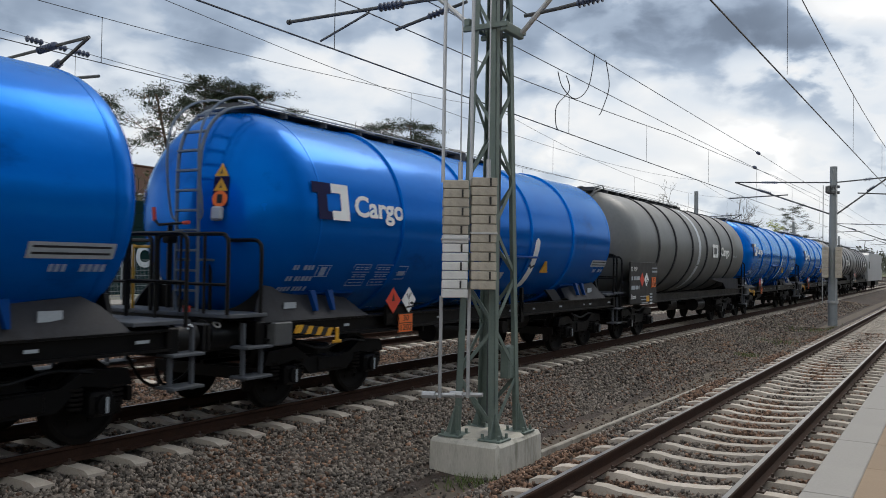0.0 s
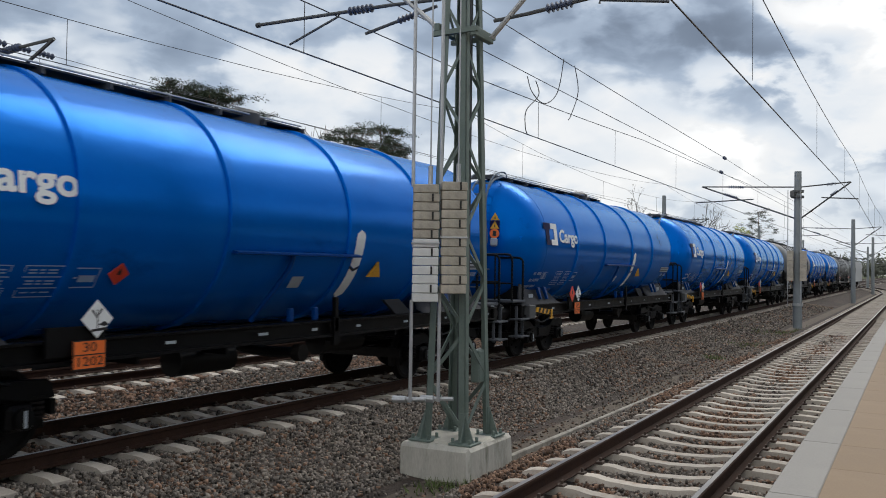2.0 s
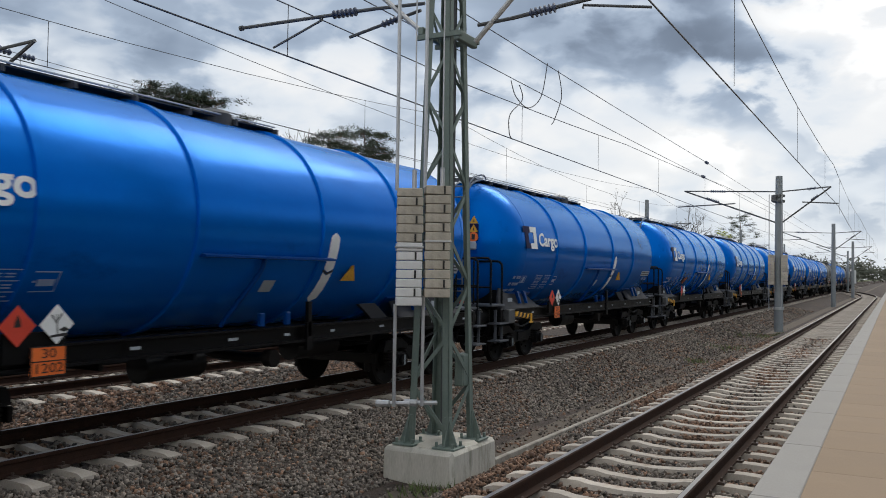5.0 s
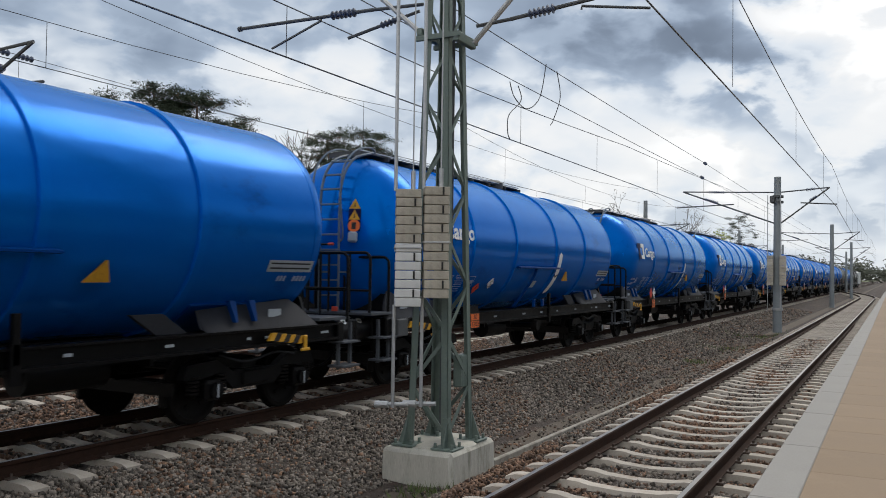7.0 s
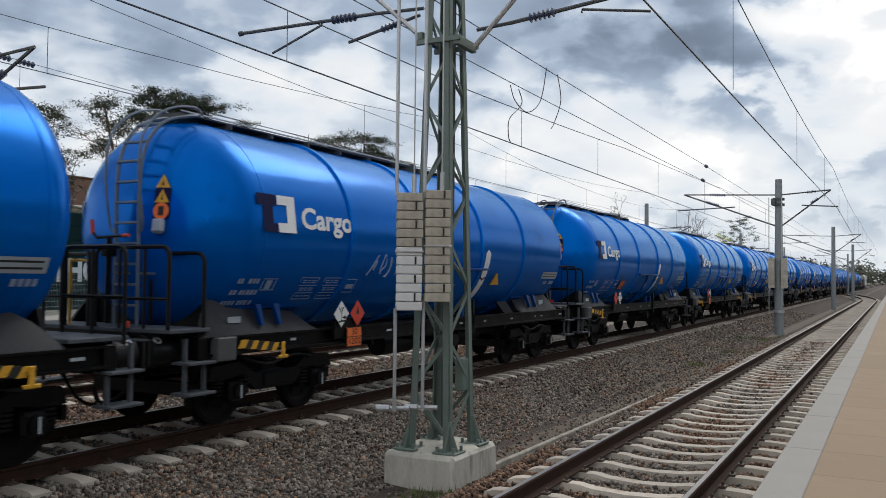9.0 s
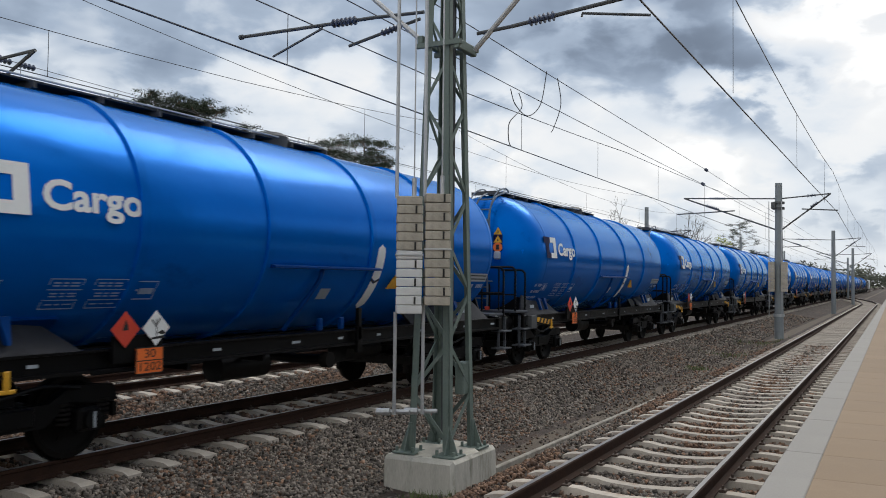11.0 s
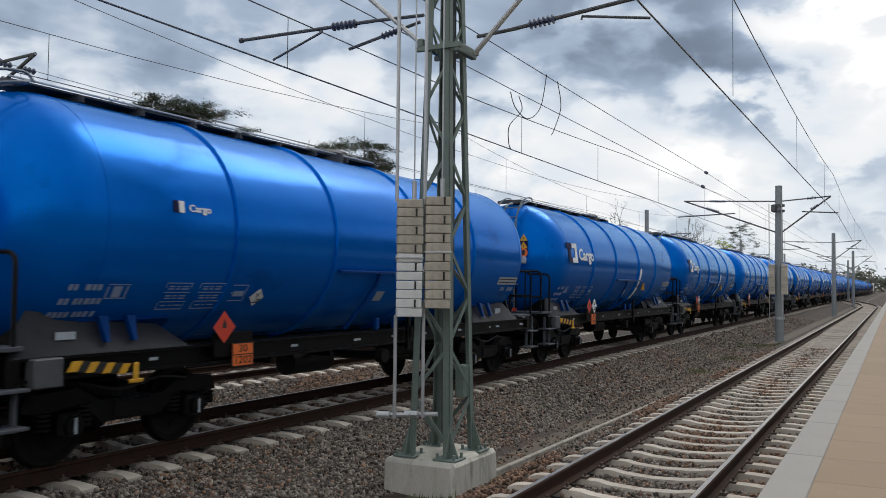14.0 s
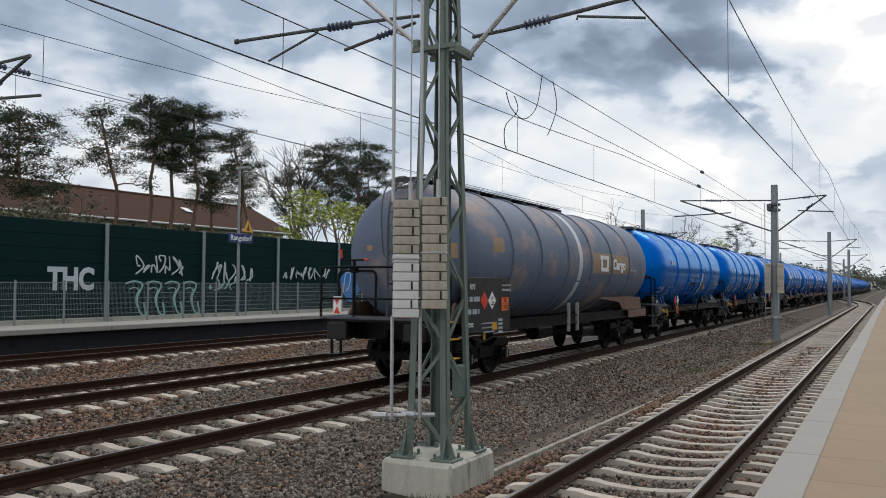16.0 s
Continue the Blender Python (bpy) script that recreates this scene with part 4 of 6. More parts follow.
def add_platform(wagon, yb, ye, end, yellow=True, brake_x=0.12, whole=False):
    """The brakesman's platform over the buffers; yb: at the tank, ye: at the end."""
    part("platform_deck", Shape().box((0, (yb + ye) / 2, 1.315), (2.66, abs(ye - yb), 0.05), 0.008), M["deck"], wagon, "grey chequered end platform")
    part("deck_bearer", Shape().box((0, ye - end * 0.05, 1.275), (2.3, 0.06, 0.06)).box((0.9, (yb + ye) / 2, 1.275), (0.08, abs(ye - yb) - 0.1, 0.06)).box((-0.9, (yb + ye) / 2, 1.275), (0.08, abs(ye - yb) - 0.1, 0.06)), M["black"], wagon)
    inner = -1.30 if whole else 0.06
    for side in (-1, 1):
        # a rounded hoop by the tank and a longer rail with uprights along the outer edge
        part("handrail", loop_rail(hoop_points(yb + end * 0.10, side * 1.30, side * 0.40, 1.34, 2.26)), M["black"], wagon, "black tubular handrail")
        if side > 0 or not whole:
            part("handrail", loop_rail(hoop_points(ye, side * 1.30, side * inner, 1.34, 2.32)), M["black"], wagon, "black tubular handrail")
            part("handrail", loop_rail([(side * 1.30, ye, 1.70), (side * 0.7, ye, 1.70), (side * inner, ye, 1.70)], 0.02), M["black"], wagon)
        for q in (0.52,) if whole else (0.90, 0.48):
            part("handrail", Shape().tube([(side * q, ye, 1.34), (side * q, ye, 2.32)], 0.02, 6), M["black"], wagon)
    part("end_lamp_reflector", Shape().box((0.62, ye + end * 0.015, 1.385), (0.12, 0.02, 0.08), 0.006), M["red"], wagon, "small red reflector")
    if yellow:
        part("yellow_grab_rail", loop_rail([(-0.55, ye - end * 0.12, 1.3), (-0.55, ye - end * 0.12, 2.1), (-0.5, ye - end * 0.12, 2.16), (-0.2, ye - end * 0.12, 2.16)], 0.02), M["yellow"], wagon, "yellow grab rail")
    ym = (yb + ye) / 2 + end * 0.2
    bx = brake_x
    brake = Shape().cyl((bx, ym, 1.38), (bx, ym, 2.44), 0.035, n=8).box((bx, ym, 2.28), (0.16, 0.14, 0.14), 0.02)
    brake.tube([(bx - 0.30, ym, 2.52), (bx - 0.22, ym, 2.45), (bx + 0.24, ym, 2.47)], 0.018, 6)
    column = part("hand_brake", brake, M["black"], wagon, "hand brake column with crank")
    part("crank_grip", Shape().cyl((bx - 0.30, ym, 2.50), (bx - 0.32, ym, 2.68), 0.026, n=8).cyl((bx + 0.24, ym, 2.47), (bx + 0.34, ym, 2.475), 0.024, n=8), M["red"], column, "red crank grips")


def add_steps(wagon, y, mat):
    for x in (-1.28, 1.28):
        s = Shape().box((x, y - 0.16, 0.86), (0.05, 0.04, 0.72)).box((x, y + 0.16, 0.86), (0.05, 0.04, 0.72))
        s.box((x, y, 0.92), (0.30, 0.46, 0.035), 0.006).box((x, y, 0.55), (0.30, 0.46, 0.035), 0.006)
        part("step", s, mat, wagon, "grey access steps")


def add_walkway(wagon, y0, y1, w=0.56):
    zt = TANK_Z + TANK_R
    way = part("walkway", Shape().box((0, (y0 + y1) / 2, zt + 0.07), (w, y1 - y0, 0.022)), M["grating"], wagon, "dark grated walkway along the tank top")
    n = int((y1 - y0) / 0.9)
    foot = Shape().box((0, 0, 0.02), (w + 0.16, 0.04, 0.08)).mesh("bracket", M["grating"], 0)
    for k in range(n + 1):
        ob = part("bracket", foot, None, way)
        ob.location = (0, y0 + (y1 - y0) * k / n, zt)
    part("edge_rail", Shape().tube([(w / 2 + 0.02, y0, zt + 0.10), (w / 2 + 0.02, y1, zt + 0.10)], 0.014, 6), M["plate_grey"], way)


def make_blue_wagon(logo="large", ladder=True, tag=False, swap=False, red_at=None, white_at=None, orange_at=None, band=True, lever=False):
    label = "bright blue bulk-liquid tank wagon with ribbed shell and black underframe"
    if logo == "small":
        label = "bright blue tank wagon with a small emblem and black underframe"
    if not ladder:
        label = "bright blue tank wagon with no end ladder, black underframe"
    if tag:
        label = "bright blue tank wagon with scrawled graffiti, black underframe"
    w = thing("tank_wagon", label, "tank wagon", "wagons of the freight train")
    half = 7.25
    tank = part("tank", tank_shape(-5.60, 5.62, 0.58), M["blue"], w, "glossy bright blue tank shell")
    for u in (-3.56, -1.38, 1.15, 3.35):
        part("stiffening_ring", hoop(u), M["blue"], tank, "raised blue ring")
    for u in (-5.60, 5.62):
        part("weld_seam", hoop(u, 0.025, 0.004), M["blue"], tank)
    # frame
    for x in (-1, 1):
        part("sole_bar", Shape().prism(CHANNEL, -6.5, 6.5, "y") if x > 0 else Shape().prism([(-q, z) for q, z in CHANNEL], -6.5, 6.5, "y"), M["black"], w, "black steel sole bar", smooth=0)
    part("centre_sill", Shape().box((0, 0, 1.05), (0.5, 12.8, 0.2)), M["black"], w)
    for e in (-1, 1):
        part("headstock", Shape().box((0, e * 6.55, 1.06), (2.62, 0.16, 0.34), 0.02), M["black"], w)
        add_buffers(w, e, half, 0.62)
        add_bogie(w, e * 4.85)
        for a in (-0.9, 0.9):
            ws = part("wheelset", WHEELSET, None, w, "dark steel wheelset")
            ws.location = (0, e * 4.85 + a, 0.46)
        # cradle plates that carry the tank
        for x in (-1, 1):
            sp = Shape()
            c = [(6.55, 1.24, 1.20), (6.42, 1.50, 1.14), (6.28, 1.68, 1.10), (6.12, 1.66, 1.09), (5.95, 1.58, 1.08), (5.6, 1.54, 1.06), (5.0, 1.52, 1.05), (4.5, 1.48, 1.04), (4.2, 1.26, 1.18)]
            if e > 0:
                c = [(5.98, 1.24, 1.24), (5.88, 1.36, 1.16), (5.72, 1.50, 1.10), (5.50, 1.60, 1.09), (5.2, 1.58, 1.08), (4.8, 1.55, 1.06), (4.2, 1.52, 1.05), (3.72, 1.48, 1.04), (3.66, 1.26, 1.18)]
            n = len(c)
            sp.v = [(x * 1.29, e * u, 1.215) for u, z, tx in c] + [(x * tx, e * u, z) for u, z, tx in c] + [(x * 1.26, e * u, 1.215) for u, z, tx in c] + [(x * (tx - 0.03), e * u, z) for u, z, tx in c]
            sp.f = [(i, i + 1, i + n + 1, i + n) for i in range(n - 1)] + [(i + 2 * n, i + 3 * n, i + 3 * n + 1, i + 2 * n + 1) for i in range(n - 1)] + [(i + n, i + n + 1, i + 3 * n + 1, i + 3 * n) for i in range(n - 1)]
            part("cradle_plate", sp, M["cradle"], w, "sloping dark grey cradle plate", smooth=50)
            if e > 0:
                strut = Shape().prism([(2.55, 1.47), (3.05, 1.47), (3.45, 1.22), (2.95, 1.22)], x * 1.10, x * 1.16, "x")
                part("cradle_strut", strut, M["cradle"], w, "slanting grey tank support", smooth=0)
            for u in (5.40, 5.02) if e < 0 else (4.60, 4.22):
                st = Shape().prism([(e * u - 0.06, 1.60), (e * u + 0.06, 1.60), (e * u + 0.02, 1.32), (e * u - 0.02, 1.32)], x * 1.10, x * 1.17, "x")
                st.v = [(q[0] + x * (0.11 if q[2] < 1.5 else 0.02), q[1], q[2]) for q in st.v]
                part("tank_strap", st, M["blue_dark"], w, "blue tank tie bracket", smooth=0)
        sd = Shape()
        for k in range(17):
            a = radians(-90 + 44 * (k - 8) / 8)
            sd.v += [((TANK_R + q) * math.cos(a), e * u, TANK_Z + (TANK_R + q) * math.sin(a)) for u, q in (((4.3, -0.01), (4.3, 0.03), (5.65, 0.03), (5.65, -0.01)) if e < 0 else ((3.6, -0.01), (3.6, 0.03), (5.2, 0.03), (5.2, -0.01)))]
        sd.f = [(4 * k + i, 4 * k + (i + 1) % 4, 4 * k + 4 + (i + 1) % 4, 4 * k + 4 + i) for k in range(16) for i in range(4)] + [(0, 1, 2, 3), (64, 65, 66, 67)]
        part("saddle", sd, M["blue_dark"], w)
        part("end_plate", Shape().prism([(-1.2, 1.22), (1.2, 1.22), (1.06, 1.62), (0.8, 1.64), (-0.8, 1.64), (-1.06, 1.62)], e * (6.10 if e < 0 else 5.80), e * (6.16 if e < 0 else 5.86), "y"), M["black"], w, "black recess under the tank end", smooth=0)
    # rear end: steps, platform, ladder
    if ladder:
        add_steps(w, -6.68, M["deck"])
    add_steps(w, 6.68, M["deck"])
    for side in (-1, 1):
        part("handrail", loop_rail(hoop_points(6.72, side * 1.30, side * 0.28, 1.22, 2.30)), M["black"], w, "black tubular handrail")
        part("handrail", loop_rail([(side * 1.30, 6.72, 1.74), (side * 0.8, 6.72, 1.74), (side * 0.28, 6.72, 1.74)], 0.02), M["black"], w)
        part("handrail", Shape().tube([(side * 0.78, 6.72, 1.22), (side * 0.78, 6.72, 2.30)], 0.02, 6), M["black"], w)
    part("end_deck", Shape().box((0, 6.40, 1.285), (2.6, 0.80, 0.05), 0.008), M["deck"], w, "grey end deck plate")
    if ladder:
        add_platform(w, -6.46, -7.14, -1)
        add_end_ladder(w, -6.86, 0.28, M["ladder"])
        add_walkway(w, -6.0, 1.4)
        # warning labels on the tank end
        m = on_end(-5.60, 0.63, 2.96) @ Matrix.Diagonal((0.84, 0.84, 1, 1))
        backing = part("label_backing", moved(Shape().box((0, -0.08, 0), (0.26, 0.46, 0.006)), m), M["navy"], tank, "dark blue label strip", smooth=0)
        for lo, hi in ((0.16, 0.37), (-0.07, 0.14)):
            part("warning_triangle", moved(Shape().prism([(-0.12, lo), (0.12, lo), (0.0, hi)], 0.004, 0.012, "z"), m), M["yellow"], backing, "yellow triangular warning label", smooth=0)
            part("warning_bolt", moved(Shape().prism([(-0.02, lo + 0.04), (0.02, lo + 0.04), (0.0, lo + 0.13)], 0.0125, 0.015, "z"), m), M["ink"], backing, smooth=0)
        part("round_label", moved(Shape().lathe([(0.004, 0.13), (0.012, 0.13)], (0, -0.20, 0), "z", 24), m), M["orange"], backing, "orange round label", smooth=0)
        part("round_symbol", moved(Shape().box((0, -0.20, 0.014), (0.09, 0.14, 0.004)), m), M["ink"], backing, smooth=0)
        part("document_box", moved(Shape().box((0, -0.44, 0.04), (0.19, 0.22, 0.10), 0.03), m), M["plate_grey"], w, "pale grey document box")
        m2 = on_end(-5.60, -1.05, 2.92)
        note = Shape()
        for k in range(4):
            note.box((0, 0.06 - 0.045 * k, 0), (0.2, 0.018, 0.003))
        tagged(part("end_stencil", moved(note, m2), M["dull_white"], tank, "small faded stencil", smooth=0), kind="stuff")
    else:
        add_walkway(w, -4.2, 1.4)
        part("handrail", loop_rail([(-0.75, -6.7, 1.2), (-0.75, -6.7, 1.95), (-0.7, -6.7, 2.02), (-0.45, -6.7, 2.02), (-0.4, -6.7, 1.95), (-0.4, -6.7, 1.2)]), M["yellow"], w, "yellow grab rail")
        for px in (-1.08, -0.58):
            part("rail_post", Shape().box((px, -6.66, 1.6), (0.16, 0.05, 0.95), 0.02), M["black"], w)
        part("end_reflector", Shape().box((0.25, -6.34, 1.52), (0.08, 0.02, 0.06)), M["red"], w, "small red reflector", smooth=0)
        part("handrail", loop_rail([(-1.25, -6.7, 1.2), (-1.25, -6.7, 1.95), (-1.2, -6.7, 2.02), (-0.95, -6.7, 2.02), (-0.9, -6.7, 1.95), (-0.9, -6.7, 1.2)]), M["yellow"], w, "yellow grab rail")
    hatch = Shape().lathe([(TANK_Z + TANK_R - 0.05, 0.33), (TANK_Z + TANK_R + 0.13, 0.33), (TANK_Z + TANK_R + 0.19, 0.24), (TANK_Z + TANK_R + 0.2, 0.02)], (0, 0.3, 0), "z", 20)
    part("manhole", hatch, M["grating"], w, "dark domed manhole")
    # side furniture
    shelf = Shape().prism([(TANK_R - 0.02, 2.19), (TANK_R + 0.06, 2.17), (TANK_R + 0.06, 2.145), (TANK_R - 0.05, 2.14)], -1.35, 1.35, "y")
    part("rain_strip", shelf, M["blue_dark"], tank, "blue drip strip")
    # dark blue tube drawn in place of the shadow curving down from the strip
    part("vent_pipe", Shape().tube(smooth_line([(1.44, -0.15, 2.14), (1.40, -0.2, 1.95), (1.20, -0.4, 1.55), (1.0, -0.5, 1.25)], 4), 0.035), M["blue_dark"], w)
    if band:
        # two pointed halves of the curved white band, parted by a dark chevron
        for rows in (((1.53, 0.0), (1.59, 0.115), (1.72, 0.115), (1.86, 0.115), (1.98, 0.115)), ((2.03, 0.115), (2.16, 0.115), (2.30, 0.115), (2.44, 0.115), (2.51, 0.10), (2.57, 0.0))):
            half_band = Shape()
            for z, hw in rows:
                a = math.asin((z - TANK_Z) / TANK_R)
                for q in (-1, 0, 1):
                    zz = z - 0.05 * (q == 0) if 1.9 < z < 2.1 else z
                    b = math.asin((zz - TANK_Z) / TANK_R)
                    half_band.v.append(((TANK_R + 0.006) * math.cos(b), 1.42 + q * hw, TANK_Z + (TANK_R + 0.006) * math.sin(b)))
            half_band.f = [(3 * k + q, 3 * k + q + 1, 3 * k + q + 4, 3 * k + q + 3) for k in range(len(rows) - 1) for q in (0, 1)]
            part("white_band", half_band, M["white"], tank, "white pointed band painted up the tank side", smooth=0)
        vee = Shape().prism([(-0.13, 0.05), (0.0, -0.005), (0.13, 0.05), (0.13, 0.02), (0.0, -0.04), (-0.13, 0.02)], -0.003, 0.003, "z")
        part("band_notch", moved(vee, on_tank(1.42, 1.975, 0.006)), M["ink"], tank, smooth=0)
    part("yellow_triangle", Shape().prism([(1.68, 1.85), (2.02, 1.85), (2.00, 2.09)], TANK_R - 0.10, TANK_R - 0.06, "x"), M["ochre"], tank, "yellow triangle label", smooth=0)
    part("end_label", wrap(4.70, 5.68, 1.99, 2.15, 0.0, 0.006, 2), M["plate_grey"], tank, "pale printed instruction label", smooth=0)
    tagged(part("label_print", bar_text(bar_text(Shape(), 4.75, 2.105, [0.88], 0.022), 4.75, 2.04, [0.88], 0.022), M["cradle"], tank, smooth=0), kind="stuff")
    tagged(part("end_stencil", bar_text(Shape(), 4.98, 1.90, [0.05, -0.02, 0.05, -0.02, 0.05, -0.16, 0.06, -0.02, 0.06, -0.02, 0.06, -0.02, 0.05], 0.075), M["dull_white"], tank, "small white stencil", smooth=0), kind="stuff")
    part("side_mark", wrap(0.05, 0.30, 1.70, 1.86, 0.0, 0.006, 2), M["plate_grey"], tank, smooth=0)
    rows = Shape()
    bar_text(rows, -5.95, 1.92, [0.05, -0.02, 0.04, -0.10, 0.07, -0.02, 0.05, -0.02, 0.05], 0.065)
    bar_text(rows, -6.0, 1.77, [0.05, -0.02, 0.05, -0.06, 0.05, -0.02, 0.04, -0.03, 0.06, -0.02, 0.06, -0.02, 0.05], 0.065)
    bar_text(rows, -6.05, 1.63, [0.05, -0.02, 0.05, -0.02, 0.05, -0.02, 0.05, -0.05, 0.05, -0.02, 0.05, -0.02, 0.05, -0.04, 0.05], 0.06)
    # printed panels: a thin frame with short bars in it
    for u0, u1, tops in ((-4.62, -4.20, (1.97, 1.86, 1.75, 1.66)), (-4.06, -3.62, (1.97, 1.86, 1.75, 1.66))):
        for z in tops:
            bar_text(rows, u0, z, [u1 - u0], 0.011)
        for u in (u0, u1 - 0.011):
            bar_text(rows, u, (tops[0] + tops[-1]) / 2, [0.011], tops[0] - tops[-1])
        for z in (1.93, 1.90, 1.82, 1.79, 1.705):
            bar_text(rows, u0 + 0.05, z, [0.09, -0.03, 0.06, -0.03, 0.11], 0.014)
    for u in (-3.52, -3.191):
        bar_text(rows, u, 1.85, [0.011], 0.20)
    bar_text(rows, -3.49, 1.85, [0.05], 0.02)
    bar_text(rows, -5.45, 1.95, [0.30], 0.012), bar_text(rows, -5.45, 1.80, [0.30], 0.012), bar_text(rows, -5.45, 1.87, [0.02, -0.06, 0.12, -0.06, 0.02], 0.12)
    bar_text(rows, -3.52, 1.95, [0.34], 0.012), bar_text(rows, -3.52, 1.75, [0.34], 0.012), bar_text(rows, -3.42, 1.84, [0.20], 0.07)
    tagged(part("side_inscription", rows, M["dull_white"], tank, "rows of small faded inscriptions", smooth=0), kind="stuff")
    if logo == "large":
        a = on_tank(-5.38, 2.83, 0.006)
        navy = Shape().prism([(-0.41, 0.255), (-0.02, 0.255), (-0.02, 0.105), (-0.10, 0.105), (-0.10, -0.14), (-0.02, -0.14), (-0.02, -0.255), (-0.30, -0.255), (-0.30, 0.105), (-0.41, 0.105)], -0.002, 0.002, "z")
        white = Shape().prism(EMBLEM_RIGHT, -0.002, 0.002, "z")
        for q, mat, nm in ((navy, "navy", "navy half of the emblem"), (white, "white", "white half of the emblem")):
            q.v = [tuple(a @ Vector(v)) for v in q.v]
            part("emblem", q, M[mat], tank, nm, smooth=0)
        put_letters("lettering", "Cargo", 0.42, on_tank(-4.23, 2.79, 0.005), M["white"], tank, "white word Cargo", width=1.26, bold=0.012, thick=0.001)
    else:
        a = on_tank(-4.6, 2.86, 0.010)
        for q, mat in ((Shape().box((-0.06, 0, 0), (0.08, 0.14, 0.004)), "navy"), (Shape().box((0.03, 0, 0), (0.08, 0.14, 0.004)), "white")):
            q.v = [tuple(a @ Vector(v)) for v in q.v]
            part("emblem", q, M[mat], tank, smooth=0)
        put_letters("lettering", "Cargo", 0.12, on_tank(-4.27, 2.85, 0.012), M["white"], tank, "small white word Cargo", width=0.36, bold=0.003)
    if tag:
        s = Shape()
        rng = random.Random(2)
        for k in range(8):
            u = -3.0 + 0.27 * k
            pts = [(TANK_R - 0.02, u + rng.uniform(0, 0.25), 1.98 + rng.uniform(0, 0.38)) for q in range(5)]
            s.tube(smooth_line([(TANK_R * math.cos(math.asin((z - TANK_Z) / TANK_R)) + 0.006, y, z) for _, y, z in pts], 4), 0.011, 4)
        part("graffiti", s, M["dull_white"], tank, "thin silver scrawl")
    tagged(part("cradle_label", Shape().prism([(-6.02, 1.37), (-5.78, 1.37), (-5.78, 1.45), (-6.02, 1.45)], 1.205, 1.215, "x"), M["plate_grey"], w, "small white stencilled label", smooth=0))
    # hazard markings on the frame
    x = 1.40
    red, white = (-3.72, -3.28) if not swap else (-3.28, -3.72)
    flat = {q: Matrix.Translation((x, u, 1.42)) @ FACE_X for q, u in (("red", red), ("white", white))}
    m = on_tank(*red_at, 0.03) if red_at else flat["red"]
    k = 0.14 if red_at else 0.20
    dia = [(-1, 0), (0, -1), (1, 0), (0, 1)]
    part("flame_diamond", moved(Shape().prism([(p * k, q * k) for p, q in dia], -0.008, 0.0, "z"), m), M["red"], w, "red flame diamond", smooth=0)
    part("flame_symbol", moved(Shape().prism([(p * k, q * k) for p, q in ((-0.2, -0.05), (0.2, -0.05), (0.15, 0.25), (0, 0.55), (-0.15, 0.2))], 0.0, 0.002, "z"), m), M["ink"], w, smooth=0)
    m = on_tank(*white_at, 0.03) if white_at else flat["white"]
    k = 0.14 if white_at else 0.20
    part("environment_diamond", moved(Shape().prism([(p * k, q * k) for p, q in dia], -0.008, 0.0, "z"), m), M["white"], w, "white environment diamond", smooth=0)
    back = Matrix(((0, 1, 0, 0), (0, 0, 1, 0), (1, 0, 0, 0), (0, 0, 0, 1)))
    part("environment_symbol", moved(fish_and_tree(0.0, 0.0, 0.0, 1.45 * k), m @ back), M["ink"], w, smooth=0)
    orange_plate(w, on_tank(*orange_at, 0.03) if orange_at else Matrix.Translation((x, -3.37, 1.06)) @ FACE_X)
    part("placard_holder", Shape().box((1.34, -3.5, 1.2), (0.05, 0.7, 0.3)), M["black"], w)
    # striped brake lever and small plates
    for u0, hu in ((-6.0, -5.14), (4.72, 5.50)) if lever else ((-6.0, -5.14),):
        s, t = Shape(), Shape()
        for k in range(7):
            q, drop = u0 + 0.105 * k, 0.012 * k
            (s if k % 2 == 0 else t).prism([(q, 1.05 - drop), (q + 0.105, 1.05 - drop), (q + 0.175, 1.155 - drop), (q + 0.07, 1.155 - drop)], 1.36, 1.40, "x")
        guard = part("brake_lever_guard", s, M["yellow"], w, "yellow and black striped brake lever guard", smooth=0)
        part("brake_lever_stripes", t, M["ink"], guard, smooth=0)
        part("brake_handle", Shape().box((1.42, hu, 0.99), (0.03, 0.07, 0.20), 0.01).box((1.42, hu, 0.89), (0.03, 0.20, 0.045), 0.01), M["yellow"], w, "yellow brake changeover handle")
    part("cradle_plate_label", Shape().prism([(4.95, 1.36), (5.22, 1.36), (5.22, 1.47), (4.95, 1.47)], 1.185, 1.195, "x"), M["plate_grey"], w, "small white stencilled label", smooth=0)
    part("tool_box", Shape().box((1.33, -6.23, 1.06), (0.16, 0.34, 0.30), 0.015), M["dark_steel"], w, "grey sheet-metal box")
    marks = Shape()
    for u, ww in ((-6.2, 0.3), (-4.8, 0.2), (-2.2, 0.25), (-0.6, 0.3), (0.5, 0.2), (1.6, 0.18), (3.0, 0.22), (4.4, 0.12), (4.8, 0.25), (6.1, 0.3)):
        marks.box((1.325, u, 1.10), (0.006, ww * 0.6, 0.035))
    tagged(part("frame_stencil", marks, M["plate_grey"], w, "small white stencilled marks", smooth=0), kind="stuff")
    # tanks, pipes and levers under the frame
    part("brake_cylinder", Shape().cyl((0.7, -1.6, 0.78), (0.7, -0.6, 0.78), 0.19, n=16), M["black"], w)
    part("air_reservoir", Shape().cyl((0.5, 1.6, 0.80), (0.5, 2.7, 0.80), 0.2, n=16), M["black"], w)
    part("discharge_pipe", Shape().tube(smooth_line([(0, 0.2, 1.2), (0.1, 0.2, 0.85), (0.7, 0.2, 0.78), (1.3, 0.2, 0.80)], 4), 0.075, 8), M["black"], w)
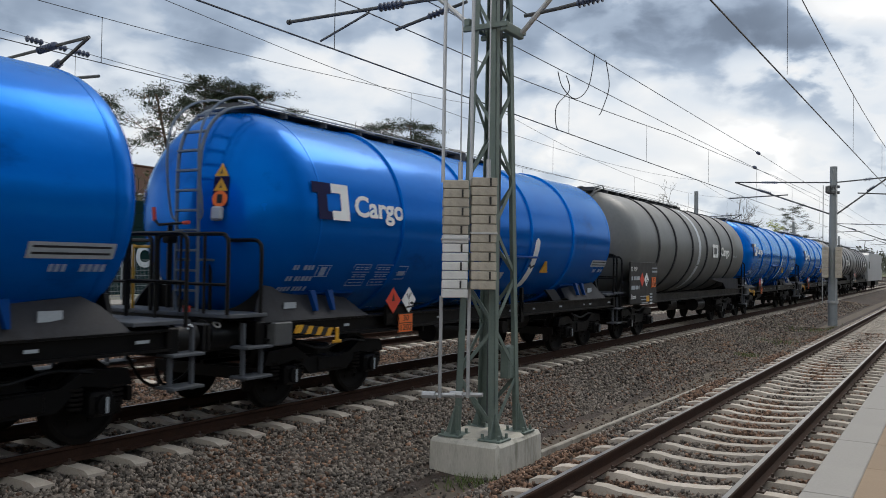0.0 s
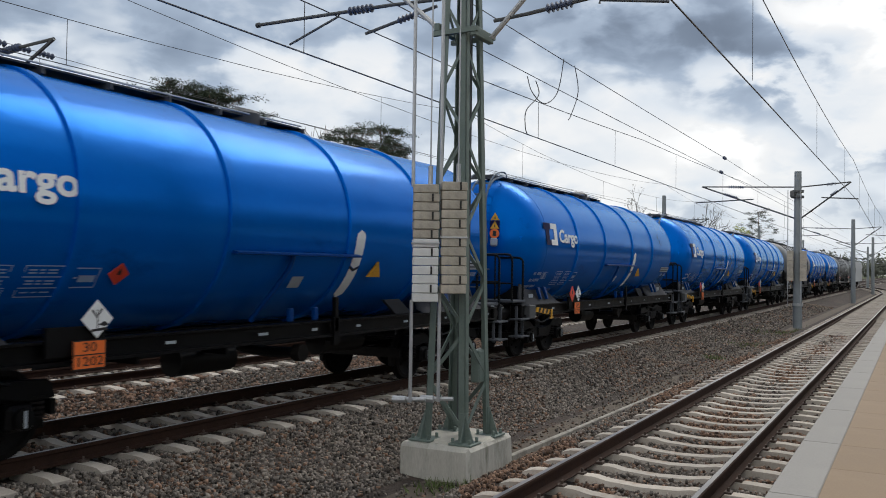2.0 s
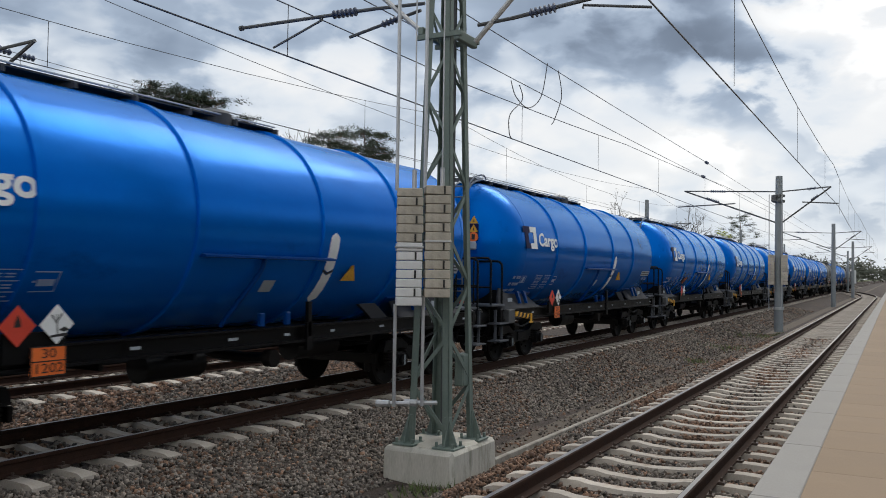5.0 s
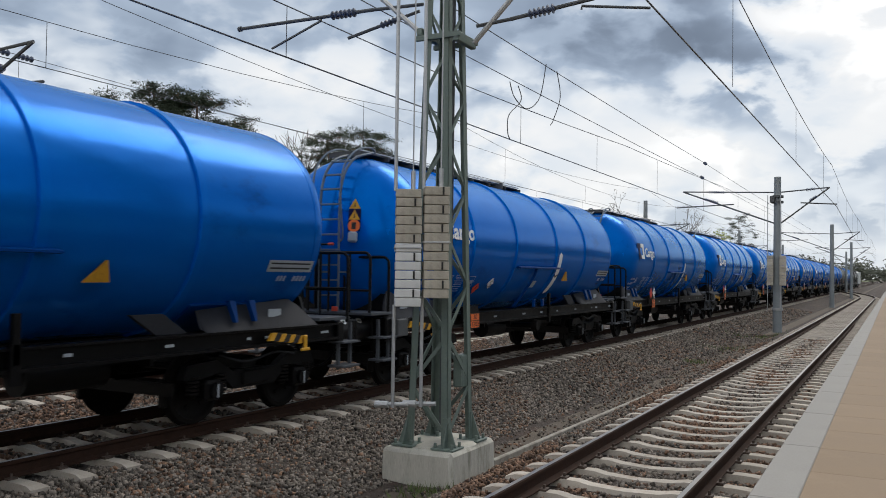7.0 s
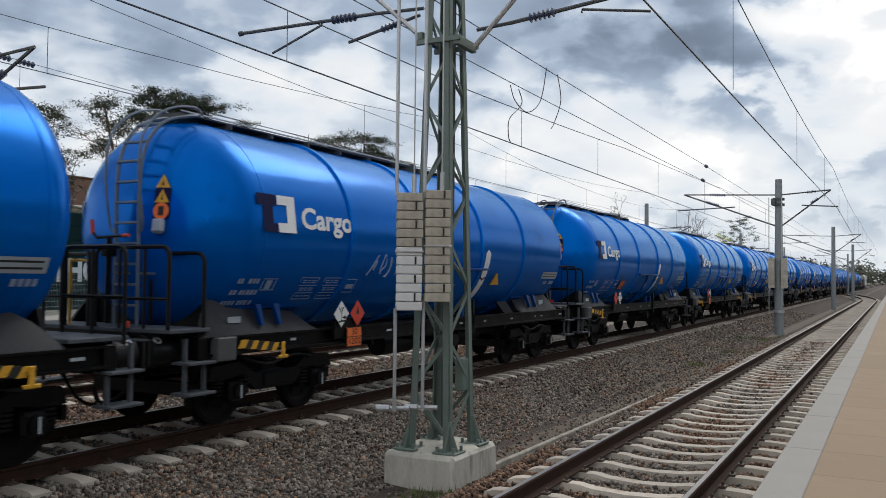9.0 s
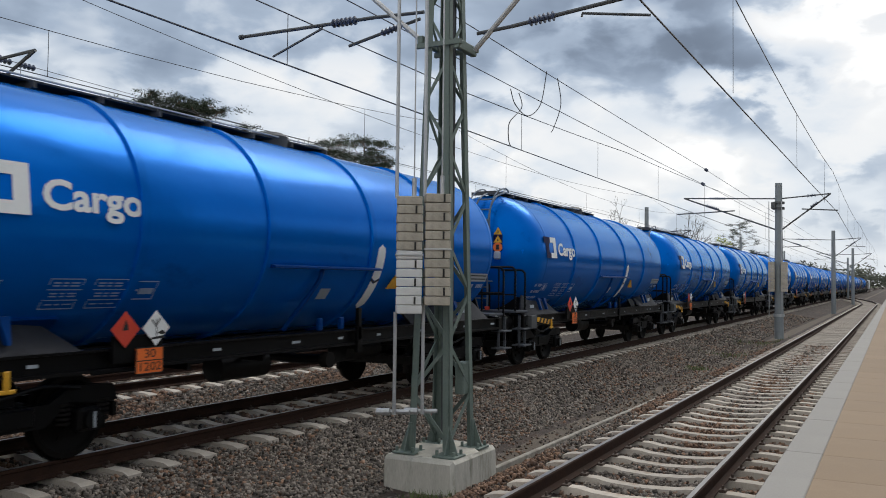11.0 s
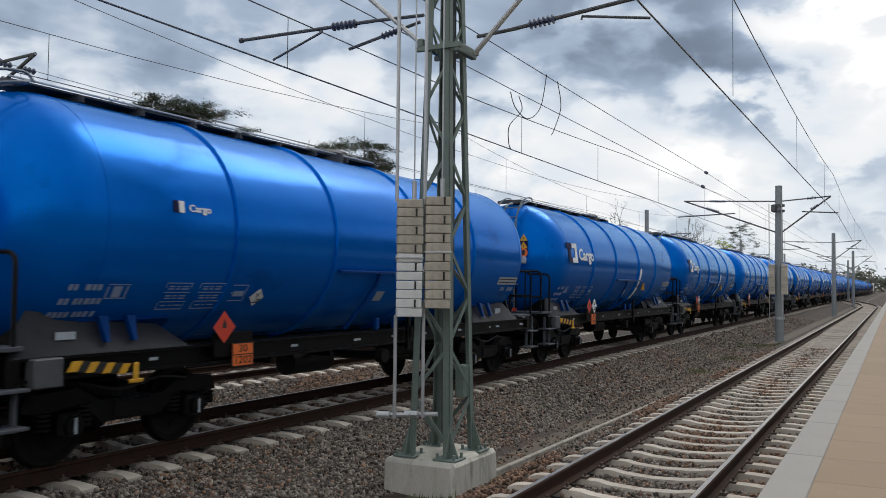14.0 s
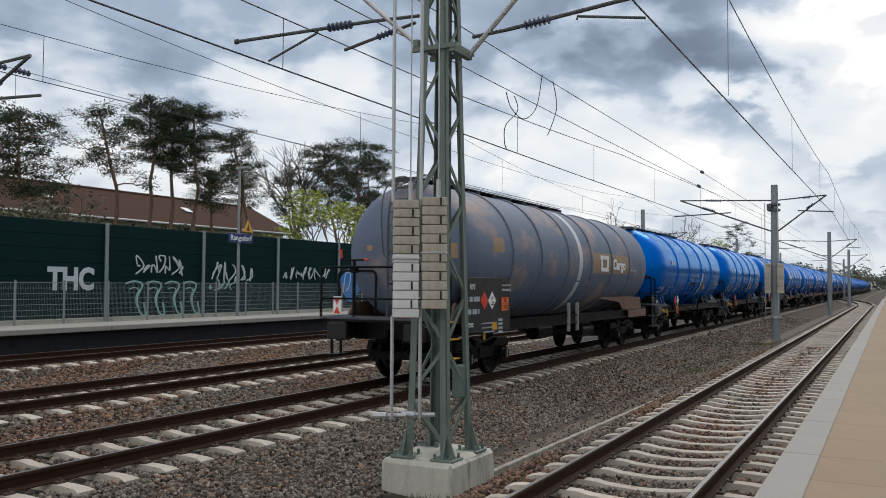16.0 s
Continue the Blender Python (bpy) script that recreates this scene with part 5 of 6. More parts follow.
    part("outlet_cap", Shape().cyl((1.22, 0.2, 0.79), (1.36, 0.2, 0.79), 0.12, n=14), M["wheel"], w)
    for u in (-0.1, 0.45):
        part("valve_lever", Shape().box((1.36, u, 1.33), (0.06, 0.10, 0.18), 0.01), M["blue_dark"], w, "blue valve lever")
    part("frame_post", Shape().box((1.32, 1.0, 1.30), (0.06, 0.08, 0.5)).box((1.32, 1.0, 1.05), (0.06, 0.12, 0.4)), M["black"], w)
    rod = Shape()
    for y0, y1, z in ((-3.2, 3.2, 0.82), (-3.6, 0.5, 0.9)):
        rod.cyl((0.25, y0, z), (0.25, y1, z), 0.025, n=6)
    for u in (-2.6, -1.2, 1.2, 2.8):
        rod.box((0.9, u, 0.93), (0.7, 0.05, 0.10))
    part("brake_rodding", rod, M["black"], w)
    return w


def make_grey_wagon(clean=False):
    label = "weathered grey tank wagon with rust-pink patches, last of the train" if not clean else "plain grey tank wagon with black ribs"
    w = thing("tank_wagon", label, "tank wagon", "wagons of the freight train")
    skin = M["grey_clean"] if clean else M["grey_tank"]
    half = 8.1
    tank = part("tank", tank_shape(-6.33, 6.70, 0.7), skin, w, "dull grey tank shell")
    for u in (-4.7, -2.95, -1.0, 0.88, 2.82, 4.75):
        part("stiffening_ring", hoop(u, 0.06, 0.035), M["cradle"] if clean else skin, tank, "raised ring")
        if not clean:
            part("ring_stain", hoop(u + 0.075, 0.02, 0.006), M["rust"], tank, "rusty streak beside the ring")
    for x in (-1, 1):
        part("sole_bar", Shape().prism(CHANNEL, -7.4, 7.4, "y") if x > 0 else Shape().prism([(-q, z) for q, z in CHANNEL], -7.4, 7.4, "y"), M["black"], w, "black steel sole bar", smooth=0)
    part("centre_sill", Shape().box((0, 0, 1.05), (0.5, 14.6, 0.2)), M["black"], w)
    for e in (-1, 1):
        part("headstock", Shape().box((0, e * 7.42, 1.06), (2.62, 0.16, 0.36), 0.02), M["black"], w)
        add_buffers(w, e, half, 0.62)
        add_bogie(w, e * 5.35)
        for a in (-0.9, 0.9):
            ws = part("wheelset", WHEELSET, None, w, "dark steel wheelset")
            ws.location = (0, e * 5.35 + a, 0.46)
        for x in (-1, 1):
            outline = [(7.3, 1.21), (7.0, 1.62), (5.6, 1.62), (4.3, 1.62), (4.9, 1.50), (5.6, 1.21)] if e < 0 else [(7.15, 1.22), (7.0, 1.60), (5.6, 1.64), (3.0, 1.64), (2.5, 1.60), (4.5, 1.46), (4.9, 1.22)]
            sp = Shape().prism([(e * u, z) for u, z in outline], x * 1.16, x * 1.22, "x")
            part("cradle_plate", sp, M["rust"] if not clean else M["cradle"], w, "rust-brown cradle plate", smooth=0)
    if not clean:
        part("rusty_fascia", Shape().box((1.335, 6.20, 1.08), (0.02, 2.2, 0.24), 0.004), M["rust"], w, "rust-brown painted end of the sole bar")
    add_steps(w, -7.5, M["black"])
    add_platform(w, -7.30, -8.02, -1, False, -0.62, True)
    add_end_ladder(w, -7.60, 0.20, M["dark_steel"])
    add_walkway(w, -6.9, 1.5)
    band = wrap(-0.20, 0.08, 1.32, 3.95, 0.0, 0.008, 16)
    part("white_band", band, M["spray_white"], tank, "off-white curved band", smooth=0)
    board = Shape().box((1.46, -6.06, 1.58), (0.04, 2.30, 1.12), 0.006)
    b = part("data_board", board, M["ink"], w, "black data board with white inscriptions")
    x = 1.484
    put_letters("lettering", "31  RIV", 0.17, Matrix.Translation((x, -7.18, 1.94)) @ FACE_X, M["white"], b, align="LEFT", width=0.5)
    put_letters("lettering", "Zacns", 0.18, Matrix.Translation((x, -7.18, 1.20)) @ FACE_X, M["white"], b, align="LEFT", width=0.42)
    bars = Shape()
    for z, ws in ((1.70, (0.12, -0.08, 0.14, -0.05, 0.28)), (1.45, (0.28, -0.06, 0.20, -0.05, 0.06))):
        u = -7.13
        for q in ws:
            if q > 0:
                bars.box((x, u + q / 2, z), (0.006, q, 0.10))
            u += abs(q)
    for k in range(3):
        bars.box((x, -6.0, 1.20 - 0.09 * k), (0.006, 0.75 - 0.1 * k, 0.025))
    for k in range(4):
        bars.box((x, -5.42, 1.25 - 0.085 * k), (0.006, 0.22, 0.05))
    bars.box((x, -5.1, 1.98), (0.006, 0.48, 0.03)).box((x, -5.1, 1.88), (0.006, 0.48, 0.05))
    part("inscription", bars, M["plate_grey"], b, "white stencilled inscription", smooth=0)
    part("flame_diamond", diamond(x + 0.006, -6.24, 1.66, 0.19), M["red"], b, "faded red flame diamond", smooth=0)
    part("environment_diamond", diamond(x + 0.006, -5.86, 1.66, 0.19), M["white"], b, "white environment diamond", smooth=0)
    part("environment_symbol", fish_and_tree(x + 0.007, -5.86, 1.66, 0.21), M["ink"], b, smooth=0)
    orange_plate(b, Matrix.Translation((x + 0.006, -5.20, 1.58)) @ FACE_X)
    part("yellow_panel", Shape().box((x, -5.72, 1.13), (0.008, 0.25, 0.16)), M["yellow"], b, smooth=0)
    # patches and emblem
    if not clean:
        for u0, u1, z0, z1 in ((-5.75, -5.2, 2.68, 3.0), (1.0, 2.72, 2.33, 2.92), (2.94, 4.62, 2.33, 2.90)):
            part("primer_patch", wrap(u0, u1, z0, z1, 0, 0.004, 3), M["patch"], tank, "ochre primer patch", smooth=0)
        part("end_patch", moved(Shape().box((0, 0, 0), (0.60, 0.30, 0.02)), on_end(-6.33, 1.02, 2.66, 0.03)), M["patch"], tank, "ochre primer patch", smooth=0)
        part("end_patch", moved(Shape().box((0, 0, 0), (0.16, 0.12, 0.01)), on_end(-6.33, -0.55, 2.72)), M["patch"], tank, smooth=0)
        part("document_box", moved(Shape().box((0, 0, 0.06), (0.20, 0.20, 0.14), 0.01), on_end(-6.33, 0.64, 2.78)), M["rust"], w, "rusty document box")
    a = on_tank(2.03, 2.62, 0.016)
    left = [(-0.42, 0.23), (0.0, 0.23), (0.0, 0.12), (-0.20, 0.12), (-0.20, -0.12), (0.0, -0.12), (0.0, -0.23), (-0.34, -0.23), (-0.34, 0.12), (-0.42, 0.12)]
    for q in (left, [(x * 0.95 + 0.03, y * 0.9) for x, y in EMBLEM_RIGHT]):
        part("emblem", moved(Shape().prism(q, -0.002, 0.002, "z"), a), M["white"], tank, "white half of the emblem", smooth=0)
    put_letters("lettering", "Cargo", 0.42, on_tank(3.55, 2.60, 0.018), M["white"], tank, "white word Cargo", width=1.34, bold=0.014)
    tagged(part("side_stencil", bar_text(Shape(), 4.95, 2.47, [0.14, -0.04, 0.05, -0.03, 0.05, -0.03, 0.05, -0.08, 0.12], 0.07), M["plate_grey"], tank, "small faded stencil", smooth=0), kind="stuff")
    m = on_end(-6.33, 0.40, 3.20)
    strip = part("label_backing", moved(Shape().box((0, -0.12, 0), (0.22, 0.62, 0.006)), m), M["navy"], w, "dark blue label strip", smooth=0)
    part("warning_triangle", moved(Shape().prism([(-0.11, 0.02), (0.11, 0.02), (0.0, 0.24)], 0.004, 0.010, "z"), m), M["yellow"], strip, "yellow triangular warning label", smooth=0)
    part("round_label", moved(Shape().lathe([(0.004, 0.11), (0.010, 0.11)], (0, -0.28, 0), "z", 20), m), M["yellow"], strip, "yellow round label", smooth=0)
    part("round_symbol", moved(Shape().box((0, -0.28, 0.012), (0.08, 0.12, 0.003)), m), M["ink"], strip, smooth=0)
    if not clean:
        for x in (-0.92, 0.90):
            tail = part("tail_board", Shape().box((x, -8.0, 1.56), (0.19, 0.02, 0.36), 0.004), M["white"], w, "white and red tail board")
            part("red_triangles", Shape().prism([(x - 0.08, 1.40), (x + 0.08, 1.40), (x, 1.55)], -8.014, -8.011, "y").prism([(x - 0.08, 1.72), (x + 0.08, 1.72), (x, 1.57)], -8.014, -8.011, "y"), M["red"], tail, smooth=0)
        y = Shape().box((1.3, -7.5, 0.94), (0.32, 0.48, 0.02)).box((1.3, -7.5, 0.57), (0.32, 0.48, 0.02)).box((1.3, -7.5, 1.27), (0.2, 0.4, 0.02))
        part("step_edges", y, M["yellow"], w, "yellow step edges", smooth=0)
        part("brake_handle", Shape().box((1.42, -6.1, 0.98), (0.03, 0.08, 0.24), 0.01).box((1.42, -6.3, 1.10), (0.03, 0.7, 0.04), 0.01), M["yellow"], w, "yellow brake handle")
        for u in (-0.55, 0.15):
            part("frame_post", Shape().box((1.30, u, 1.15), (0.07, 0.07, 0.75)), M["galv"], w, "grey upright stanchion")
    part("brake_cylinder", Shape().cyl((0.7, -1.6, 0.78), (0.7, -0.6, 0.78), 0.19, n=16), M["black"], w)
    part("air_reservoir", Shape().cyl((0.9, 1.2, 0.72), (0.9, 2.2, 0.72), 0.22, n=16), M["black"], w)
    part("band_notch", wrap(-0.22, 0.10, 2.09, 2.12, 0.0, 0.012, 2), M["ink"], tank, smooth=0)
    part("brake_rodding", Shape().cyl((0.25, -4, 0.85), (0.25, 4, 0.85), 0.03, n=6).box((0.9, -2.6, 0.93), (0.7, 0.05, 0.12)).box((0.9, 2.8, 0.93), (0.7, 0.05, 0.12)), M["black"], w)
    return w


def make_locomotive():
    loco = thing("locomotive", "pale grey electric locomotive heading the train", "locomotive", "wagons of the freight train")
    prof = [(-9.2, 1.0), (-9.4, 2.0), (-8.7, 3.6), (-8.2, 3.85), (8.2, 3.85), (8.7, 3.6), (9.4, 2.0), (9.2, 1.0)]
    part("body", Shape().prism(prof, -1.45, 1.45, "x"), M["loco"], loco, "pale grey body", smooth=0)
    for e in (-1, 1):
        part("windscreen", Shape().prism([(e * 9.36, 2.35), (e * 9.02, 3.1), (e * 9.0, 3.1), (e * 9.30, 2.35)], -1.1, 1.1, "x"), M["glass"], loco, smooth=0)
        part("side_window", Shape().box((1.455, e * 8.2, 2.6), (0.02, 0.8, 0.7)), M["glass"], loco, smooth=0)
        part("bogie", Shape().box((0, e * 5, 0.75), (2.4, 4.2, 0.6), 0.05), M["black"], loco)
        for a in (-1.4, 1.4):
            ws = part("wheelset", WHEELSET, None, loco)
            ws.location = (0, e * 5 + a, 0.5)
        add_buffers(loco, e, 9.75, 0.5)
    part("roof_gear", Shape().box((0, 0, 4.0), (1.8, 11, 0.3), 0.05).tube([(0, 5.5, 4.1), (0, 4.2, 4.9), (0, 5.2, 5.5)], 0.04).box((0, 5.2, 5.52), (1.7, 0.25, 0.05)), M["dark_steel"], loco, "roof equipment with raised pantograph")
    return loco


WHEELSET = wheelset_shape().mesh("wheelset", M["wheel"])


# ---- masts, wires ----
def insulator(s, a, b, n=7, r=0.075):
    a, b = Vector(a), Vector(b)
    pts, radii = [a], [0.03]
    for k in range(n):
        for q, rr in ((0.25, 0.03), (0.4, r), (0.6, r), (0.75, 0.03)):
            pts.append(a + (b - a) * (k + q) / n)
            radii.append(rr)
    s.tube(pts + [b], radii + [0.03], 10)


def add_cantilever(mast, mx, y, tx, lo=5.0, reg=5.75, top=6.75, contact=5.55):
    """Tubes from the mast out over a track, with insulators near the mast."""
    e = 1 if tx > mx else -1
    x0 = mx + e * 0.3
    arm = part("cantilever", Shape().tube([(x0, y, lo), (tx - e * 0.2, y, top)], 0.035, 8), M["galv"], mast, "grey tubular cantilever")
    mid = x0 + (tx - x0) * 0.42
    zm = lo + (top - lo) * 0.42
    part("registration_tube", Shape().tube([(mid, y, reg + 0.28), (tx + e * 0.25, y, reg)], 0.028, 8), M["dark_steel"], arm)
    part("steady_arm", Shape().tube([(mid + e * 0.9, y, reg + 0.15), (tx, y + 0.05, contact + 0.02)], 0.018, 6), M["dark_steel"], arm)
    part("stay_tube", Shape().tube([(x0, y, top + 0.15), (tx - e * 0.2, y, top)], 0.02, 6), M["dark_steel"], arm)
    s = Shape()
    insulator(s, (mid - e * 0.55, y, reg + 0.34), (mid, y, reg + 0.28))
    insulator(s, (x0 + e * 0.3, y, lo + 0.16), (x0 + e * 0.75, y, lo + 0.40), 6)
    insulator(s, (x0 + e * 0.3, y, top + 0.14), (x0 + e * 0.8, y, top + 0.12), 6)
    part("insulator", s, M["insulator"], arm, "ribbed blue-grey insulators")
    part("tie", Shape().tube([(mid - e * 0.55, y, reg + 0.34), (x0 + (tx - x0) * 0.2, y, lo + (top - lo) * 0.2)], 0.025, 6), M["dark_steel"], arm)


def chipped(s):
    """Worn corners: each point moved a little."""
    s.v = [tuple(Vector(q) + 0.03 * noise.noise_vector(Vector(q) * 3.1)) for q in s.v]
    return s


def make_lattice_mast():
    cx, cy = -4.98, 9.45
    mast = thing("lattice_mast", "grey-green lattice catenary mast on a concrete block", "catenary mast", at=(cx, cy, -0.1))
    H = 9.4

    def leg(sx, sy, z):
        k = 0.275 - 0.0225 * z
        return Vector((sx * k, sy * (k + 0.06), z))

    for sx in (-1, 1):
        for sy in (-1, 1):
            s = Shape()
            a, b = leg(sx, sy, 0), leg(sx, sy, H)
            for dx, dy in ((0.045, 0.006), (0.006, 0.045)):
                vs = []
                for p in (a, b):
                    cxx, cyy = p.x - sx * (dx - 0.006), p.y - sy * (dy - 0.006)
                    vs += [(cxx - dx, cyy - dy, p.z), (cxx + dx, cyy - dy, p.z), (cxx + dx, cyy + dy, p.z), (cxx - dx, cyy + dy, p.z)]
                s.add(vs, [(0, 1, 5, 4), (1, 2, 6, 5), (2, 3, 7, 6), (3, 0, 4, 7), (3, 2, 1, 0), (4, 5, 6, 7)])
            part("leg", s, M["mast"], mast, "angle-iron leg", smooth=0)
            g = Shape()
            g.prism([(a.x + sx * 0.13, 0.0), (a.x - sx * 0.06, 0.0), (a.x - sx * 0.06, 0.36), (a.x, 0.36)], a.y - 0.008, a.y + 0.008, "y")
            g.prism([(a.y + sy * 0.13, 0.0), (a.y - sy * 0.06, 0.0), (a.y - sy * 0.06, 0.36), (a.y, 0.36)], a.x - 0.008, a.x + 0.008, "x")
            g.box((a.x, a.y, 0.012), (0.30, 0.30, 0.025), 0.005)
            for bx in (-0.11, 0.11):
                g.cyl((a.x + bx, a.y + 0.1, 0.02), (a.x + bx, a.y + 0.1, 0.08), 0.02, n=6)
                g.cyl((a.x + bx, a.y - 0.1, 0.02), (a.x + bx, a.y - 0.1, 0.08), 0.02, n=6)
            part("foot", g, M["mast"], mast, "gusseted foot plate", smooth=0)

    for face in range(4):
        z, k = 0.12, 0
        while z < H - 0.5:
            h = 0.62 - 0.012 * z
            if face < 2:
                sy = -1 if face == 0 else 1
                p, q = leg(-1 if (k + face) % 2 else 1, sy, z), leg(1 if (k + face) % 2 else -1, sy, z + h)
                off = Vector((0, -sy * 0.012, 0))
                wide = Vector((0.0, 0.0, 0.036))
                thick = Vector((0, 0.007, 0))
            else:
                sx = -1 if face == 2 else 1
                p, q = leg(sx, -1 if (k + face) % 2 else 1, z), leg(sx, 1 if (k + face) % 2 else -1, z + h)
                off = Vector((-sx * 0.012, 0, 0))
                wide = Vector((0.0, 0.0, 0.036))
                thick = Vector((0.007, 0, 0))
            vs = [r + off + sgn * wide + tg * thick for r in (p, q) for sgn, tg in ((-1, -1), (1, -1), (1, 1), (-1, 1))]
            part("brace", Shape().add(vs, [(0, 1, 2, 3), (7, 6, 5, 4), (0, 4, 5, 1), (1, 5, 6, 2), (2, 6, 7, 3), (3, 7, 4, 0)]), M["mast"], mast, smooth=0)
            z += h
            k += 1
    part("bracket", Shape().box((0.02, -0.24, 5.02), (0.62, 0.05, 0.06)).box((0.02, 0.24, 5.02), (0.62, 0.05, 0.06)).box((0.27, 0, 5.0), (0.08, 0.5, 0.12), 0.01).box((-0.27, 0.05, 5.12), (0.08, 0.5, 0.10), 0.01), M["mast"], mast, "bolted bracket ring")
    part("bracket", Shape().box((0.0, -0.28, 5.95), (0.6, 0.06, 0.08)).box((0.0, 0.28, 5.95), (0.6, 0.06, 0.08)).box((-0.1, -0.33, 5.9), (0.5, 0.1, 0.12), 0.02), M["dark_steel"], mast)
    for name, foot, head, reg, steady, second in (
            ("main", (-0.35, 5.14), (-2.9, 7.4), [(-1.15, 5.60), (-3.42, 5.62)], [(-2.0, 5.56), (-2.88, 5.28)], [(-0.55, 5.56), (-1.68, 5.33)]),
            ("near", (0.35, 4.98), (2.45, 7.05), [(0.85, 5.22), (2.75, 5.42)], [(1.75, 5.26), (2.55, 5.14)], None)):
        arm = part("cantilever", Shape().tube([(foot[0], 0.1, foot[1]), (head[0], 0.1, head[1])], 0.034, 8), M["galv"], mast, "grey tubular cantilever")
        (xa, za), (xb, zb) = reg
        part("registration_tube", Shape().tube([(xa, 0.1, za), (xb, 0.1, zb)], 0.026, 8).cyl((xb, 0.1, zb), (xb + (xb - xa) * 0.02, 0.1, zb), 0.04, n=8), M["dark_steel"], arm)
        part("registration_bracket", Shape().tube([(foot[0] * 1.1, 0.1, za - 0.03), (xa, 0.1, za)], 0.024, 8), M["dark_steel"], arm)
        part("steady_arm", Shape().tube([(steady[0][0], 0.1, reg[0][1]), (steady[0][0], 0.1, steady[0][1]), (steady[1][0], 0.14, steady[1][1])], 0.017, 6), M["dark_steel"], arm)
        s = Shape()
        insulator(s, (xa + (xb - xa) * 0.12, 0.1, za + (zb - za) * 0.12), (xa + (xb - xa) * 0.30, 0.1, za + (zb - za) * 0.30), 6, 0.06)
        part("insulator", s, M["insulator"], arm, "ribbed blue-grey insulator")
        if second:
            part("anchor_arm", Shape().tube([(second[0][0], 0.3, second[0][1]), (second[1][0], 0.3, second[1][1])], 0.022, 6), M["dark_steel"], arm)
            s = Shape()
            insulator(s, (-0.85, 0.3, 5.50), (-1.15, 0.3, 5.44), 5, 0.05)
            part("insulator", s, M["insulator"], arm)
    # small grey cabinet on the mast
    part("junction_box", Shape().box((0.18, 0.22, 0.88), (0.13, 0.24, 0.40), 0.015), M["mast"], mast, "small grey-green box")
    part("cable_duct", Shape().box((0.0, 0.12, 3.2), (0.14, 0.05, 6.2), 0.006), M["dark_steel"], mast, "dark cable duct inside the mast")
    block = tagged(part("concrete_foundation", chipped(Shape().box((-5.005, 9.505, -0.42), (0.97, 1.27, 0.64), 0.045)), M["block"]), "stained concrete foundation block under the mast", "foundation")
    bed = Shape()
    for a in range(20):
        q = 2 * math.pi * a / 20
        bed.v.append((-4.985 + 0.43 * math.cos(q) * (1 + 0.1 * math.sin(3 * q)), 9.46 + 0.47 * math.sin(q) * (1 + 0.08 * math.cos(5 * q)), -0.112))
    bed.v += [(-4.985 + (x + 4.985) * 0.9, 9.46 + (y - 9.46) * 0.9, -0.078) for x, y, z in bed.v[:20]]
    bed.f = [(k, (k + 1) % 20, 20 + (k + 1) % 20, 20 + k) for k in range(20)] + [tuple(range(20, 40))]
    part("mortar_bed", bed, M["concrete"], block, "rough mortar bed under the mast feet")
    # tensioning weights on guide tubes
    for (x, y), (z0, z1), n, mats, nm in (((-5.06, 8.72), (1.60, 2.98), 13, ("weight_new", "weight_old"), "pale concrete"), ((-4.80, 8.93), (1.70, 3.02), 12, ("weight_old", "weight_old"), "stained concrete")):
        stack = thing("tension_weights", "stack of %s counterweight blocks on a guide tube" % nm, "counterweight", "catenary counterweights", at=(x, y, 0))
        h = (z1 - z0) / n
        for k in range(n):
            s = Shape()
            s.box((0, 0, 0), (0.30, 0.27, h - 0.007), 0.008)
            ob = part("weight_block", s, M[mats[0] if k < n * 0.5 else mats[1]], stack)
            ob.location, ob.rotation_euler = (random.uniform(-0.004, 0.004), 0, z0 + h * (k + 0.5)), (0, 0, radians(32) + random.uniform(-0.05, 0.05))
            if k % 2:
                slot = part("slot", Shape().box((0.07, -0.137, 0), (0.022, 0.012, h * 0.86)), M["ink"], ob)
        part("clamp", Shape().box((0, 0, z0 + (z1 - z0) * 0.50), (0.33, 0.30, 0.022), 0.004, Matrix.Rotation(radians(32), 4, "Z")), M["galv"], stack, "flat steel clamp")
        part("guide_tube", Shape().cyl((-0.13, -0.08, 0.42), (-0.13, -0.08, z0 + 0.02), 0.022, n=10).cyl((-0.13, -0.08, z1 - 0.02), (-0.13, -0.08, 7.8), 0.022, n=10), M["galv"], stack, "bright galvanised guide tube")
        part("tension_rope", Shape().cyl((0.06, 0, z1), (0.06, 0, 8.4), 0.009, n=6).cyl((0.06, 0, z1), (0.06, 0, z1 + 0.22), 0.028, n=8), M["galv"], stack, "steel tension rope with eye")
        part("guide_bracket", Shape().cyl((-0.34, -0.08, 0.44), (0.02, 0.02, 0.455), 0.026, n=8).cyl((-0.36, -0.09, 0.44), (-0.20, -0.06, 0.445), 0.042, n=8), M["galv"], stack, "clamped bracket to the mast")


